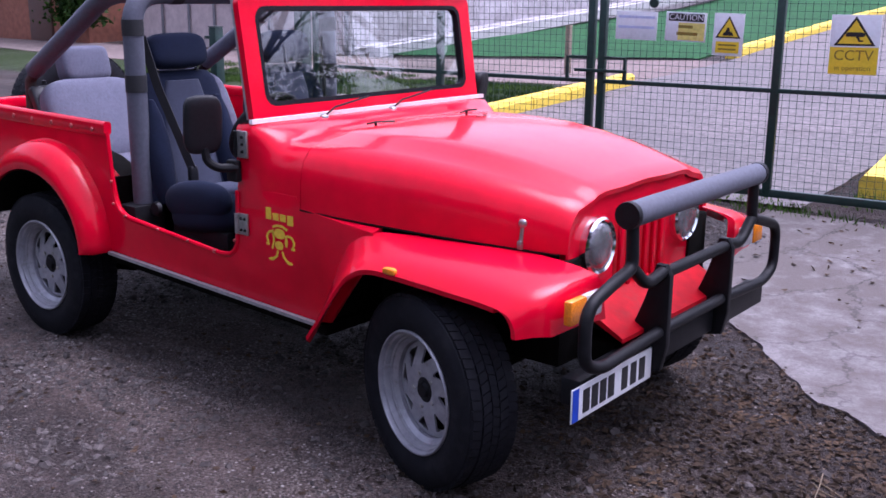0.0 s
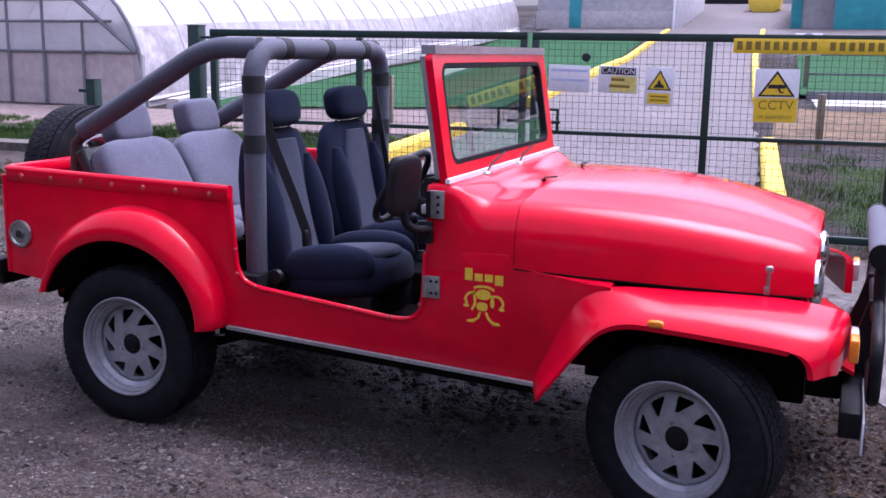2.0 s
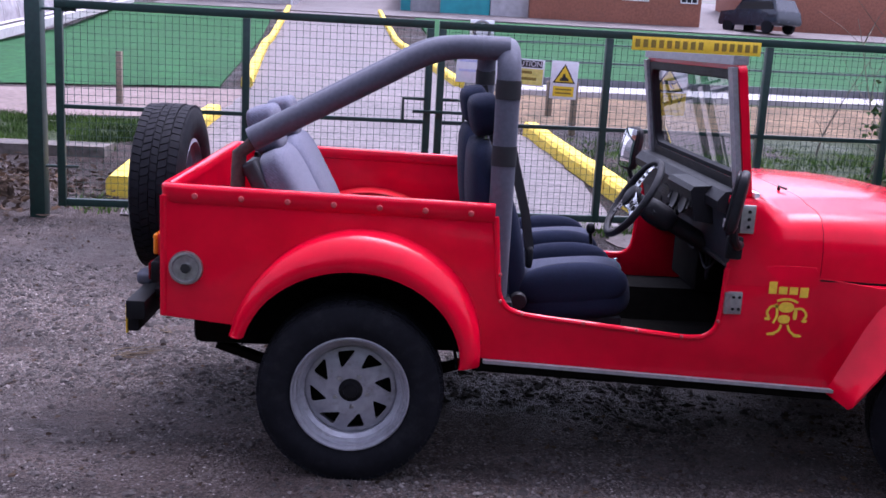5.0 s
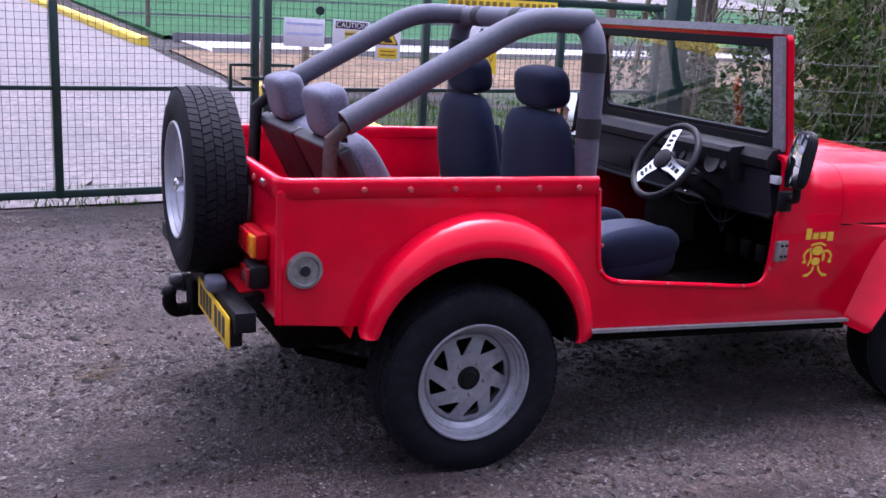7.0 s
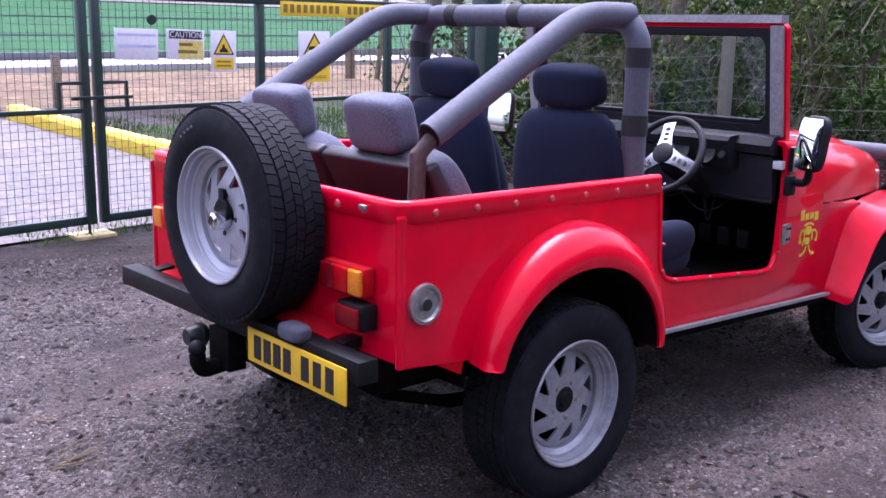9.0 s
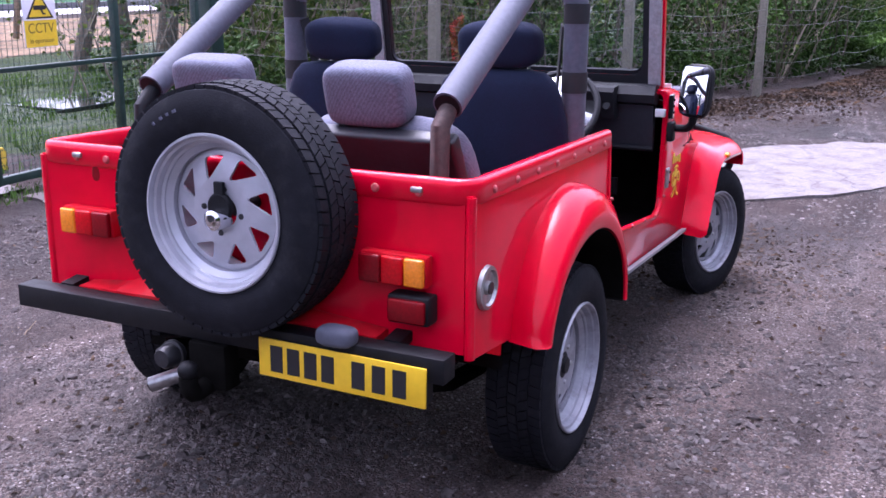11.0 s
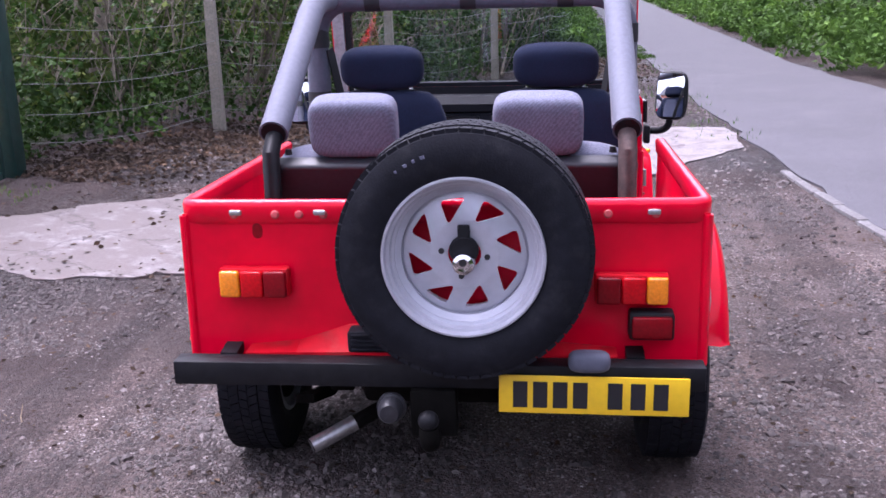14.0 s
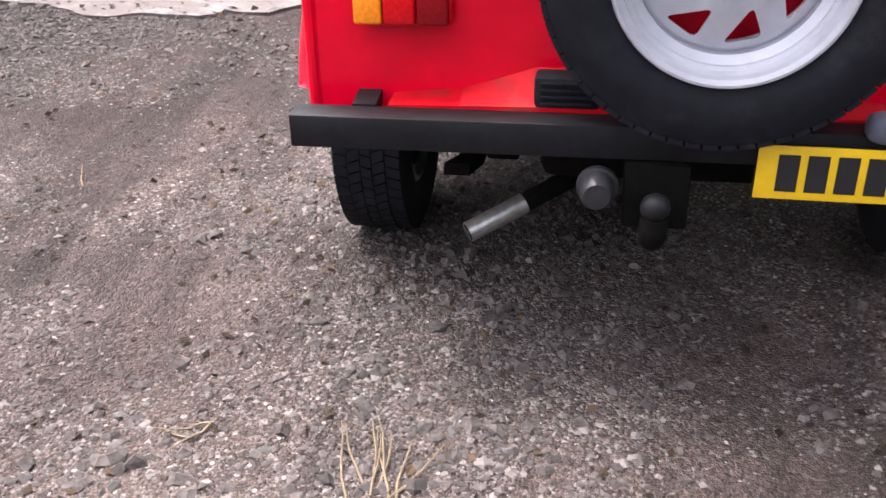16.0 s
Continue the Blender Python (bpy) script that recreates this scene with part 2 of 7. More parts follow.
def ground_material():
    m, n, l, b = tree_of("gravel and dirt")
    g = n.new("ShaderNodeNewGeometry")
    co = g.outputs["Position"]
    v = n.new("ShaderNodeTexVoronoi")
    v.inputs["Scale"].default_value = 120
    l.new(co, v.inputs["Vector"])
    v2 = n.new("ShaderNodeTexVoronoi")
    v2.inputs["Scale"].default_value = 190
    l.new(co, v2.inputs["Vector"])
    big, mid, fine = noise_node(n, l, co, 0.55, 6, 0.6), noise_node(n, l, co, 3.2, 7, 0.65), noise_node(n, l, co, 60, 5, 0.7)
    base = ramp_node(n, l, mid.outputs["Fac"], [(0.30, (0.044, 0.032, 0.030)), (0.5, (0.084, 0.065, 0.060)), (0.70, (0.136, 0.107, 0.098))])
    grit = ramp_node(n, l, fine.outputs["Fac"], [(0.36, (0.34, 0.33, 0.33)), (0.62, (1.40, 1.38, 1.35))])
    pebble = n.new("ShaderNodeMixRGB")
    pebble.blend_type = "MULTIPLY"
    pebble.inputs[0].default_value = 0.85
    l.new(base.outputs[0], pebble.inputs[1])
    l.new(grit.outputs[0], pebble.inputs[2])
    sep = n.new("ShaderNodeSeparateColor")
    l.new(v.outputs["Color"], sep.inputs[0])
    stone_tone = ramp_node(n, l, sep.outputs[0], [(0.0, (0.030, 0.024, 0.023)), (0.45, (0.085, 0.070, 0.066)), (0.75, (0.165, 0.138, 0.126)), (0.92, (0.25, 0.222, 0.208)), (1.0, (0.38, 0.36, 0.35))])
    drift = noise_node(n, l, co, 1.25, 5, 0.62)
    stone_mask = ramp_node(n, l, drift.outputs["Fac"], [(0.42, (0.10,) * 3), (0.60, (0.68,) * 3)])
    stones = n.new("ShaderNodeMixRGB")
    l.new(stone_mask.outputs[0], stones.inputs[0])
    l.new(pebble.outputs[0], stones.inputs[1])
    l.new(stone_tone.outputs[0], stones.inputs[2])
    # stray pale chippings and dark wet ones, set apart
    chip = n.new("ShaderNodeTexVoronoi")
    chip.inputs["Scale"].default_value = 62
    l.new(co, chip.inputs["Vector"])
    chip_sep = n.new("ShaderNodeSeparateColor")
    l.new(chip.outputs["Color"], chip_sep.inputs[0])
    chip_pick = ramp_node(n, l, chip_sep.outputs[1], [(0.80, (0, 0, 0)), (0.84, (1, 1, 1))])
    chip_size = ramp_node(n, l, chip.outputs["Distance"], [(0.30, (1, 1, 1)), (0.40, (0, 0, 0))])
    chip_mask = n.new("ShaderNodeMath")
    chip_mask.operation = "MULTIPLY"
    l.new(chip_pick.outputs[0], chip_mask.inputs[0])
    l.new(chip_size.outputs[0], chip_mask.inputs[1])
    chip_tone = ramp_node(n, l, chip_sep.outputs[2], [(0.30, (0.026, 0.020, 0.019)), (0.42, (0.16, 0.125, 0.105)), (0.75, (0.28, 0.245, 0.23)), (1.0, (0.48, 0.46, 0.45))])
    chipped = n.new("ShaderNodeMixRGB")
    chip_drift = n.new("ShaderNodeMath")
    chip_drift.operation = "MULTIPLY"
    chip_share = ramp_node(n, l, drift.outputs["Fac"], [(0.38, (0.15,) * 3), (0.52, (1.0,) * 3)])
    l.new(chip_mask.outputs[0], chip_drift.inputs[0])
    l.new(chip_share.outputs[0], chip_drift.inputs[1])
    l.new(chip_drift.outputs[0], chipped.inputs[0])
    l.new(stones.outputs[0], chipped.inputs[1])
    l.new(chip_tone.outputs[0], chipped.inputs[2])
    stones = chipped
    # old wheel tracks run along the yard
    stretch = n.new("ShaderNodeMapping")
    stretch.inputs["Scale"].default_value = (0.30, 2.6, 1.0)
    stretch.inputs["Rotation"].default_value = (0, 0, radians(14))
    l.new(co, stretch.inputs["Vector"])
    tracks = noise_node(n, l, stretch.outputs[0], 1.0, 4, 0.55)
    worn = ramp_node(n, l, tracks.outputs["Fac"], [(0.40, (0.62, 0.60, 0.60)), (0.55, (1.08, 1.06, 1.05))])
    patch = ramp_node(n, l, big.outputs["Fac"], [(0.38, (0.58, 0.55, 0.56)), (0.58, (1.12, 1.09, 1.08))])
    damp = n.new("ShaderNodeMixRGB")
    damp.blend_type = "MULTIPLY"
    damp.inputs[0].default_value = 1.0
    l.new(worn.outputs[0], damp.inputs[1])
    l.new(patch.outputs[0], damp.inputs[2])
    # damp dark soil on the low side of the apron
    soil = n.new("ShaderNodeMapRange")
    soil.inputs["From Min"].default_value, soil.inputs["From Max"].default_value = 1.5, 2.9
    soil_at = n.new("ShaderNodeSeparateXYZ")
    l.new(co, soil_at.inputs[0])
    soil_line = n.new("ShaderNodeMath")
    soil_line.operation = "MULTIPLY_ADD"
    soil_line.inputs[1].default_value = 1.08
    l.new(soil_at.outputs[1], soil_line.inputs[0])
    l.new(soil_at.outputs[0], soil_line.inputs[2])
    l.new(soil_line.outputs[0], soil.inputs["Value"])
    soil_edge = n.new("ShaderNodeMath")
    soil_edge.operation = "MULTIPLY"
    l.new(soil.outputs[0], soil_edge.inputs[0])
    l.new(mid.outputs["Fac"], soil_edge.inputs[1])
    soil_mask = ramp_node(n, l, soil_edge.outputs[0], [(0.22, (0, 0, 0)), (0.48, (0.75,) * 3)])
    soil_mix = n.new("ShaderNodeMixRGB")
    soil_mix.inputs[2].default_value = (0.030, 0.021, 0.0195, 1)
    l.new(soil_mask.outputs[0], soil_mix.inputs[0])
    l.new(stones.outputs[0], soil_mix.inputs[1])
    stones = soil_mix
    wet = n.new("ShaderNodeMixRGB")
    wet.blend_type = "MULTIPLY"
    wet.inputs[0].default_value = 1.0
    l.new(stones.outputs[0], wet.inputs[1])
    l.new(damp.outputs[0], wet.inputs[2])
    # grass and weeds away from the gravel
    xyz = n.new("ShaderNodeSeparateXYZ")
    l.new(co, xyz.inputs[0])

    def band(axis, a, c):
        mr = n.new("ShaderNodeMapRange")
        mr.inputs["From Min"].default_value, mr.inputs["From Max"].default_value = a, c
        l.new(xyz.outputs[axis], mr.inputs["Value"])
        return mr.outputs[0]

    def mth(op, a, c):
        k = n.new("ShaderNodeMath")
        k.operation = op
        for s, q in zip(k.inputs, (a, c)):
            if isinstance(q, (int, float)):
                s.default_value = q
            else:
                l.new(q, s)
        return k.outputs[0]

    left_grass = mth("MULTIPLY", band(0, -2.9, -3.3), mth("MULTIPLY", band(1, 6.1, 6.5), band(1, 9.4, 8.8)))
    mid_grass = mth("MULTIPLY", band(1, 4.3, 5.2), mth("MULTIPLY", band(0, 2.3, 3.1), band(1, 8.8, 8.0)))
    far_grass = band(1, 60, 66)
    right_bank = band(1, -5.9, -6.6)
    verge = mth("MULTIPLY", band(0, 17.5, 19.5), mth("MULTIPLY", band(1, 3.0, 1.0), band(1, -2.2, -1.9)))
    woods = mth("MULTIPLY", band(0, 4.7, 5.5), band(1, 4.4, 5.2))
    allg = mth("MAXIMUM", mth("MAXIMUM", left_grass, mid_grass), mth("MAXIMUM", mth("MAXIMUM", far_grass, right_bank), mth("MAXIMUM", verge, woods)))
    edge = mth("SUBTRACT", mth("ADD", allg, mid.outputs["Fac"]), 0.72)
    gmask = ramp_node(n, l, edge, [(0.10, (0, 0, 0)), (0.42, (1, 1, 1))])
    green = ramp_node(n, l, fine.outputs["Fac"], [(0.3, (0.012, 0.020, 0.006)), (0.5, (0.032, 0.055, 0.014)), (0.75, (0.075, 0.095, 0.03))])
    gm = n.new("ShaderNodeMixRGB")
    l.new(gmask.outputs[0], gm.inputs[0])
    l.new(wet.outputs[0], gm.inputs[1])
    l.new(green.outputs[0], gm.inputs[2])
    l.new(gm.outputs[0], b.inputs["Base Color"])
    rr = ramp_node(n, l, big.outputs["Fac"], [(0.36, (0.44,) * 3), (0.58, (0.92,) * 3)])
    l.new(rr.outputs[0], b.inputs["Roughness"])
    b.inputs["Specular IOR Level"].default_value = 0.22
    add = mth("ADD", mth("MULTIPLY", v.outputs["Distance"], -1.0), mth("MULTIPLY", v2.outputs["Distance"], -0.5))
    clod, lump = noise_node(n, l, co, 22, 4, 0.6), noise_node(n, l, co, 8, 5, 0.6)
    add = mth("ADD", add, mth("ADD", mth("MULTIPLY", mid.outputs["Fac"], 2.5), mth("MULTIPLY", clod.outputs["Fac"], 2.6)))
    add = mth("ADD", add, mth("MULTIPLY", lump.outputs["Fac"], 3.0))
    bp = n.new("ShaderNodeBump")
    bp.inputs["Strength"].default_value = 0.9
    bp.inputs["Distance"].default_value = 0.022
    l.new(add, bp.inputs["Height"])
    l.new(bp.outputs[0], b.inputs["Normal"])
    return m


GROUND = ground_material()
def apron_material():
    """Pale concrete under trodden dirt, more of it towards the gate, with dark cracks."""
    m, n, l, b = tree_of("worn pale concrete")
    g = n.new("ShaderNodeNewGeometry")
    co = g.outputs["Position"]
    fine, mid, big = noise_node(n, l, co, 45, 6, 0.7), noise_node(n, l, co, 4.5, 8, 0.68), noise_node(n, l, co, 1.1, 5, 0.6)
    base = ramp_node(n, l, fine.outputs["Fac"], [(0.3, (0.120, 0.107, 0.108)), (0.7, (0.200, 0.182, 0.183))])
    at = n.new("ShaderNodeSeparateXYZ")
    l.new(co, at.inputs[0])
    span = n.new("ShaderNodeMapRange")
    span.inputs["From Min"].default_value, span.inputs["From Max"].default_value = 0.3, 2.6
    span.inputs["To Max"].default_value = 0.16
    l.new(at.outputs[1], span.inputs["Value"])
    total = n.new("ShaderNodeMath")
    l.new(mid.outputs["Fac"], total.inputs[0])
    l.new(span.outputs[0], total.inputs[1])
    mask = ramp_node(n, l, total.outputs[0], [(0.46, (0.0,) * 3), (0.66, (0.92,) * 3)])
    dirt = n.new("ShaderNodeMixRGB")
    dirt.inputs[2].default_value = (0.092, 0.077, 0.072, 1)
    l.new(mask.outputs[0], dirt.inputs[0])
    l.new(base.outputs[0], dirt.inputs[1])
    crack = n.new("ShaderNodeTexVoronoi")
    crack.feature = "DISTANCE_TO_EDGE"
    crack.inputs["Scale"].default_value = 1.3
    warp = n.new("ShaderNodeMixRGB")
    warp.blend_type = "ADD"
    warp.inputs[0].default_value = 0.35
    l.new(co, warp.inputs[1])
    l.new(mid.outputs["Color"], warp.inputs[2])
    l.new(warp.outputs[0], crack.inputs["Vector"])
    line = ramp_node(n, l, crack.outputs["Distance"], [(0.004, (0.62,) * 3), (0.016, (1.0,) * 3)])
    mul = n.new("ShaderNodeMixRGB")
    mul.blend_type = "MULTIPLY"
    mul.inputs[0].default_value = 1.0
    l.new(dirt.outputs[0], mul.inputs[1])
    l.new(line.outputs[0], mul.inputs[2])
    l.new(mul.outputs[0], b.inputs["Base Color"])
    b.inputs["Roughness"].default_value = 0.88
    b.inputs["Specular IOR Level"].default_value = 0.25
    bp = n.new("ShaderNodeBump")
    bp.inputs["Strength"].default_value, bp.inputs["Distance"].default_value = 0.5, 0.01
    l.new(fine.outputs["Fac"], bp.inputs["Height"])
    l.new(bp.outputs[0], b.inputs["Normal"])
    return m


APRON = apron_material()
LEDGE = surface("mossy weathered concrete", (0.115, 0.098, 0.088), 0.95, vary=0.4, grain=12, coarse=2.2, bump=0.4, bump_scale=40, dirt=0.9, dirt_colour=(0.040, 0.044, 0.022), world_space=True)
GREY_STONE = surface("pale worn edging stone", (0.105, 0.098, 0.098), 0.9, vary=0.3, grain=40, coarse=5, bump=0.3, bump_scale=90, dirt=0.7, dirt_colour=(0.09, 0.075, 0.07), world_space=True)
DRIVE = surface("damp concrete drive", (0.158, 0.136, 0.136), 0.64, vary=0.50, grain=14, coarse=0.38, bump=0.18, bump_scale=50, dirt=0.8, dirt_colour=(0.075, 0.064, 0.064), rough_vary=0.35, spec=0.22, world_space=True)
ASPHALT = surface("grey lane asphalt", (0.074, 0.071, 0.078), 0.80, vary=0.30, grain=90, coarse=0.8, bump=0.3, bump_scale=180, dirt=0.3, dirt_colour=(0.10, 0.095, 0.095), spec=0.2, world_space=True)
TRACK = surface("pink dirt track", (0.20, 0.155, 0.145), 0.95, vary=0.28, grain=10, coarse=0.7, bump=0.3, bump_scale=30, dirt=0.6, dirt_colour=(0.12, 0.09, 0.07), spec=0.15, world_space=True)
TAN = surface("tan sandy gravel", (0.185, 0.128, 0.080), 0.95, vary=0.48, grain=9, coarse=0.9, bump=0.4, bump_scale=30, dirt=0.9, dirt_colour=(0.055, 0.050, 0.036), spec=0.12, world_space=True)
CRESS = surface("dense green cress", (0.024, 0.092, 0.034), 0.95, vary=0.42, grain=9, coarse=1.0, bump=0.7, bump_scale=25, dirt=0.5, dirt_colour=(0.045, 0.135, 0.035), spec=0.1, world_space=True)
BRICK_WALL = surface("red brickwork", (0.30, 0.115, 0.075), 0.9, vary=0.2, grain=8, coarse=0.8, bump=0.3, bump_scale=30, dirt=0.4, dirt_colour=(0.2, 0.1, 0.08))
SHED_CLAD = surface("grey sheet cladding", (0.46, 0.44, 0.47), 0.7, vary=0.15, grain=3, coarse=0.6, bump=0.05, dirt=0.3)
# Flat near-black that paints the shade of unlit rooms.
INTERIOR_SHADE = surface("painted interior shade", (0.012, 0.012, 0.016), 0.9, vary=0.2, bump=0.0)
TEAL = surface("teal shutter paint", (0.03, 0.30, 0.34), 0.6, vary=0.12, grain=3, coarse=0.7, bump=0.05)
ROOF = surface("grey roof sheet", (0.17, 0.17, 0.19), 0.8, vary=0.2, grain=3, coarse=0.5, bump=0.1)
WHITE_PAINT = surface("white paint", (0.74, 0.74, 0.76), 0.5, vary=0.06, coarse=3, bump=0.02)
GREY_PAINT = surface("grey render", (0.46, 0.43, 0.44), 0.8, vary=0.15, grain=6, coarse=0.8, bump=0.1)


def polythene_material(name, clear):
    m, n, l, b = tree_of(name)
    out = n["Material Output"]
    tc = n.new("ShaderNodeTexCoord")
    f = noise_node(n, l, tc.outputs["Object"], 1.1, 6, 0.6)
    c = ramp_node(n, l, f.outputs["Fac"], [(0.3, (0.68, 0.66, 0.69)), (0.7, (0.84, 0.82, 0.85))])
    l.new(c.outputs[0], b.inputs["Base Color"])
    b.inputs["Roughness"].default_value = 0.35
    t = n.new("ShaderNodeBsdfTranslucent")
    t.inputs[0].default_value = (0.75, 0.74, 0.78, 1)
    w = noise_node(n, l, tc.outputs["Object"], 2.2, 3)
    bp = n.new("ShaderNodeBump")
    bp.inputs["Strength"].default_value = 0.7
    bp.inputs["Distance"].default_value = 0.25
    l.new(w.outputs["Fac"], bp.inputs["Height"])
    l.new(bp.outputs[0], b.inputs["Normal"])
    mx = n.new("ShaderNodeMixShader")
    mx.inputs[0].default_value = 0.35
    l.new(b.outputs[0], mx.inputs[1])
    l.new(t.outputs[0], mx.inputs[2])
    tr = n.new("ShaderNodeBsdfTransparent")
    m2 = n.new("ShaderNodeMixShader")
    m2.inputs[0].default_value = clear
    l.new(mx.outputs[0], m2.inputs[1])
    l.new(tr.outputs[0], m2.inputs[2])
    l.new(m2.outputs[0], out.inputs["Surface"])
    return m


POLY = polythene_material("milky polythene", 0.10)
POLY_CLEAR = polythene_material("thin clear polythene", 0.42)
SKIRT = surface("grubby grey polythene", (0.38, 0.35, 0.37), 0.5, vary=0.3, grain=4, coarse=0.9, bump=0.2, bump_scale=8, dirt=0.6, dirt_colour=(0.15, 0.12, 0.115))
BOARD = surface("pinkish white boarding", (0.48, 0.40, 0.40), 0.7, vary=0.15, grain=5, coarse=0.9, bump=0.05, dirt=0.4, dirt_colour=(0.3, 0.24, 0.22))


def leaf_material(name, dark, light, rough=0.55):
    """Leaves that differ one by one and from bough to bough."""
    m, n, l, b = tree_of(name)
    g = n.new("ShaderNodeNewGeometry")
    bough = noise_node(n, l, g.outputs["Position"], 1.4, 3, 0.6)
    r = ramp_node(n, l, g.outputs["Random Per Island"], [(0.0, tuple(0.6 * d + 0.4 * c for d, c in zip(dark, light))), (0.7, light), (1.0, tuple(min(1, c * 1.25) for c in light))])
    tone = ramp_node(n, l, bough.outputs["Fac"], [(0.36, (0.42, 0.45, 0.40)), (0.52, (1.0, 1.0, 0.9)), (0.66, (1.75, 1.6, 1.2))])
    both_tones = n.new("ShaderNodeMixRGB")
    both_tones.blend_type = "MULTIPLY"
    both_tones.inputs[0].default_value = 1.0
    l.new(r.outputs[0], both_tones.inputs[1])
    l.new(tone.outputs[0], both_tones.inputs[2])
    r = both_tones
    l.new(r.outputs[0], b.inputs["Base Color"])
    b.inputs["Roughness"].default_value = rough
    b.inputs["Specular IOR Level"].default_value = 0.08
    t = n.new("ShaderNodeBsdfTranslucent")
    l.new(r.outputs[0], t.inputs[0])
    mx = n.new("ShaderNodeMixShader")
    mx.inputs[0].default_value = 0.25
    out = n["Material Output"]
    l.new(b.outputs[0], mx.inputs[1])
    l.new(t.outputs[0], mx.inputs[2])
    l.new(mx.outputs[0], out.inputs["Surface"])
    return m


IVY = leaf_material("ivy leaves", (0.010, 0.024, 0.006), (0.030, 0.064, 0.014), 0.5)
THICKET = leaf_material("mixed thicket leaves", (0.020, 0.034, 0.008), (0.064, 0.094, 0.025), 0.6)
SPRING = leaf_material("fresh spring leaves", (0.035, 0.05, 0.012), (0.09, 0.12, 0.035))
GRASS = leaf_material("grass blades", (0.026, 0.056, 0.012), (0.062, 0.122, 0.026))
ROUGH_GRASS = leaf_material("dark rough grass", (0.016, 0.036, 0.010), (0.045, 0.085, 0.020))
LITTER = leaf_material("dead leaf litter", (0.018, 0.0125, 0.011), (0.066, 0.046, 0.038), 0.9)
SOIL = surface("trodden soil clods", (0.072, 0.060, 0.057), 0.9, vary=0.35, grain=70, coarse=20, bump=0.3, island=0.35, spec=0.3, world_space=True)
PEBBLE = surface("loose pebbles", (0.108, 0.093, 0.088), 0.85, vary=0.2, grain=60, coarse=20, bump=0.2, island=0.7, world_space=True)


# ---- mesh tools ----
def finish(bm, name, material, smooth=35):
    mesh = bpy.data.meshes.new(name)
    bmesh.ops.recalc_face_normals(bm, faces=bm.faces)
    bm.to_mesh(mesh)
    bm.free()
    mesh.materials.append(material)
    if smooth:
        mesh.shade_smooth()
        mesh.set_sharp_from_angle(angle=radians(smooth))
    return mesh


def part(name, bm, material, parent, label="", smooth=35):
    ob = new(name, finish(bm, name, material, smooth))
    ob.parent = parent
    return tagged(ob, label)


def thing(name, bm, material, label, category, smooth=35, kind="", group=""):
    return tagged(new(name, finish(bm, name, material, smooth)), label, category, group, kind)


def holder(name, label, category, at=(0, 0, 0), kind="", group=""):
    ob = new(name)
    ob.location = at
    return tagged(ob, label, category, group, kind)


def move(bm, m):
    bmesh.ops.transform(bm, matrix=m, verts=bm.verts)
    return bm


def join(*bms):
    verts, faces = [], []
    for b in bms:
        k = len(verts)
        b.verts.index_update()
        verts += [v.co[:] for v in b.verts]
        faces += [[k + v.index for v in f.verts] for f in b.faces]
        b.free()
    tmp = bpy.data.meshes.new("tmp")
    tmp.from_pydata(verts, [], faces)
    out = bmesh.new()
    out.from_mesh(tmp)
    bpy.data.meshes.remove(tmp)
    return out


def box(x0, x1, y0, y1, z0, z1, bevel=0.0, seg=2):
    bm = bmesh.new()
    bmesh.ops.create_cube(bm, size=1)
    move(bm, Matrix.Translation(((x0 + x1) / 2, (y0 + y1) / 2, (z0 + z1) / 2)) @ Matrix.Diagonal((abs(x1 - x0), abs(y1 - y0), abs(z1 - z0), 1)))
    if bevel:
        bmesh.ops.bevel(bm, geom=bm.edges[:], offset=bevel, segments=seg, profile=0.5, affect="EDGES")
    return bm


def loft(rings, closed=True, caps=True):
    """Skins a row of rings of equal length."""
    bm = bmesh.new()
    vs = [[bm.verts.new(p) for p in ring] for ring in rings]
    n = len(vs[0])
    for a, b in zip(vs, vs[1:]):
        for i in range(n if closed else n - 1):
            j = (i + 1) % n
            bm.faces.new((a[i], a[j], b[j], b[i]))
    if caps and closed:
        bm.faces.new(vs[0][::-1])
        bm.faces.new(vs[-1])
    return bm


def fillet(path, rad, n=6):
    """Rounds the corners of a polyline."""
    pts = [Vector(p) for p in path]
    out = [pts[0]]
    for a, b, c in zip(pts, pts[1:], pts[2:]):
        r = min(rad, (a - b).length * 0.45, (c - b).length * 0.45)
        p, q = b + (a - b).normalized() * r, b + (c - b).normalized() * r
        for k in range(n + 1):
            t = k / n
            out.append((1 - t) ** 2 * p + 2 * t * (1 - t) * b + t * t * q)
    return out + [pts[-1]]


def tube(path, r, seg=14, flat=None, closed=False):
    """A round bar along a path; flat gives the half width and half height of a flat bar instead."""
    pts = [Vector(p) for p in path]
    rings, side = [], None
    for i, p in enumerate(pts):
        a, b = pts[max(0, i - 1)], pts[min(len(pts) - 1, i + 1)]
        if closed:
            a, b = pts[i - 1], pts[(i + 1) % len(pts)]
        d = (b - a).normalized()
        if side is None:
            side = d.cross(Vector((0, 0, 1)))
            if side.length < 0.1:
                side = d.cross(Vector((0, 1, 0)))
        side = (side - d * side.dot(d)).normalized()
        up = side.cross(d)
        if flat:
            w, h = flat
            rings.append([p + side * (w * sx) + up * (h * sy) for sx, sy in ((-1, -1), (1, -1), (1, 1), (-1, 1))])
        else:
            rr = r[i] if isinstance(r, (list, tuple)) else r
            rings.append([p + (side * math.cos(q) + up * math.sin(q)) * rr for q in (2 * math.pi * k / seg for k in range(seg))])
    if closed:
        return loft(rings + rings[:1], True, False)
    return loft(rings)


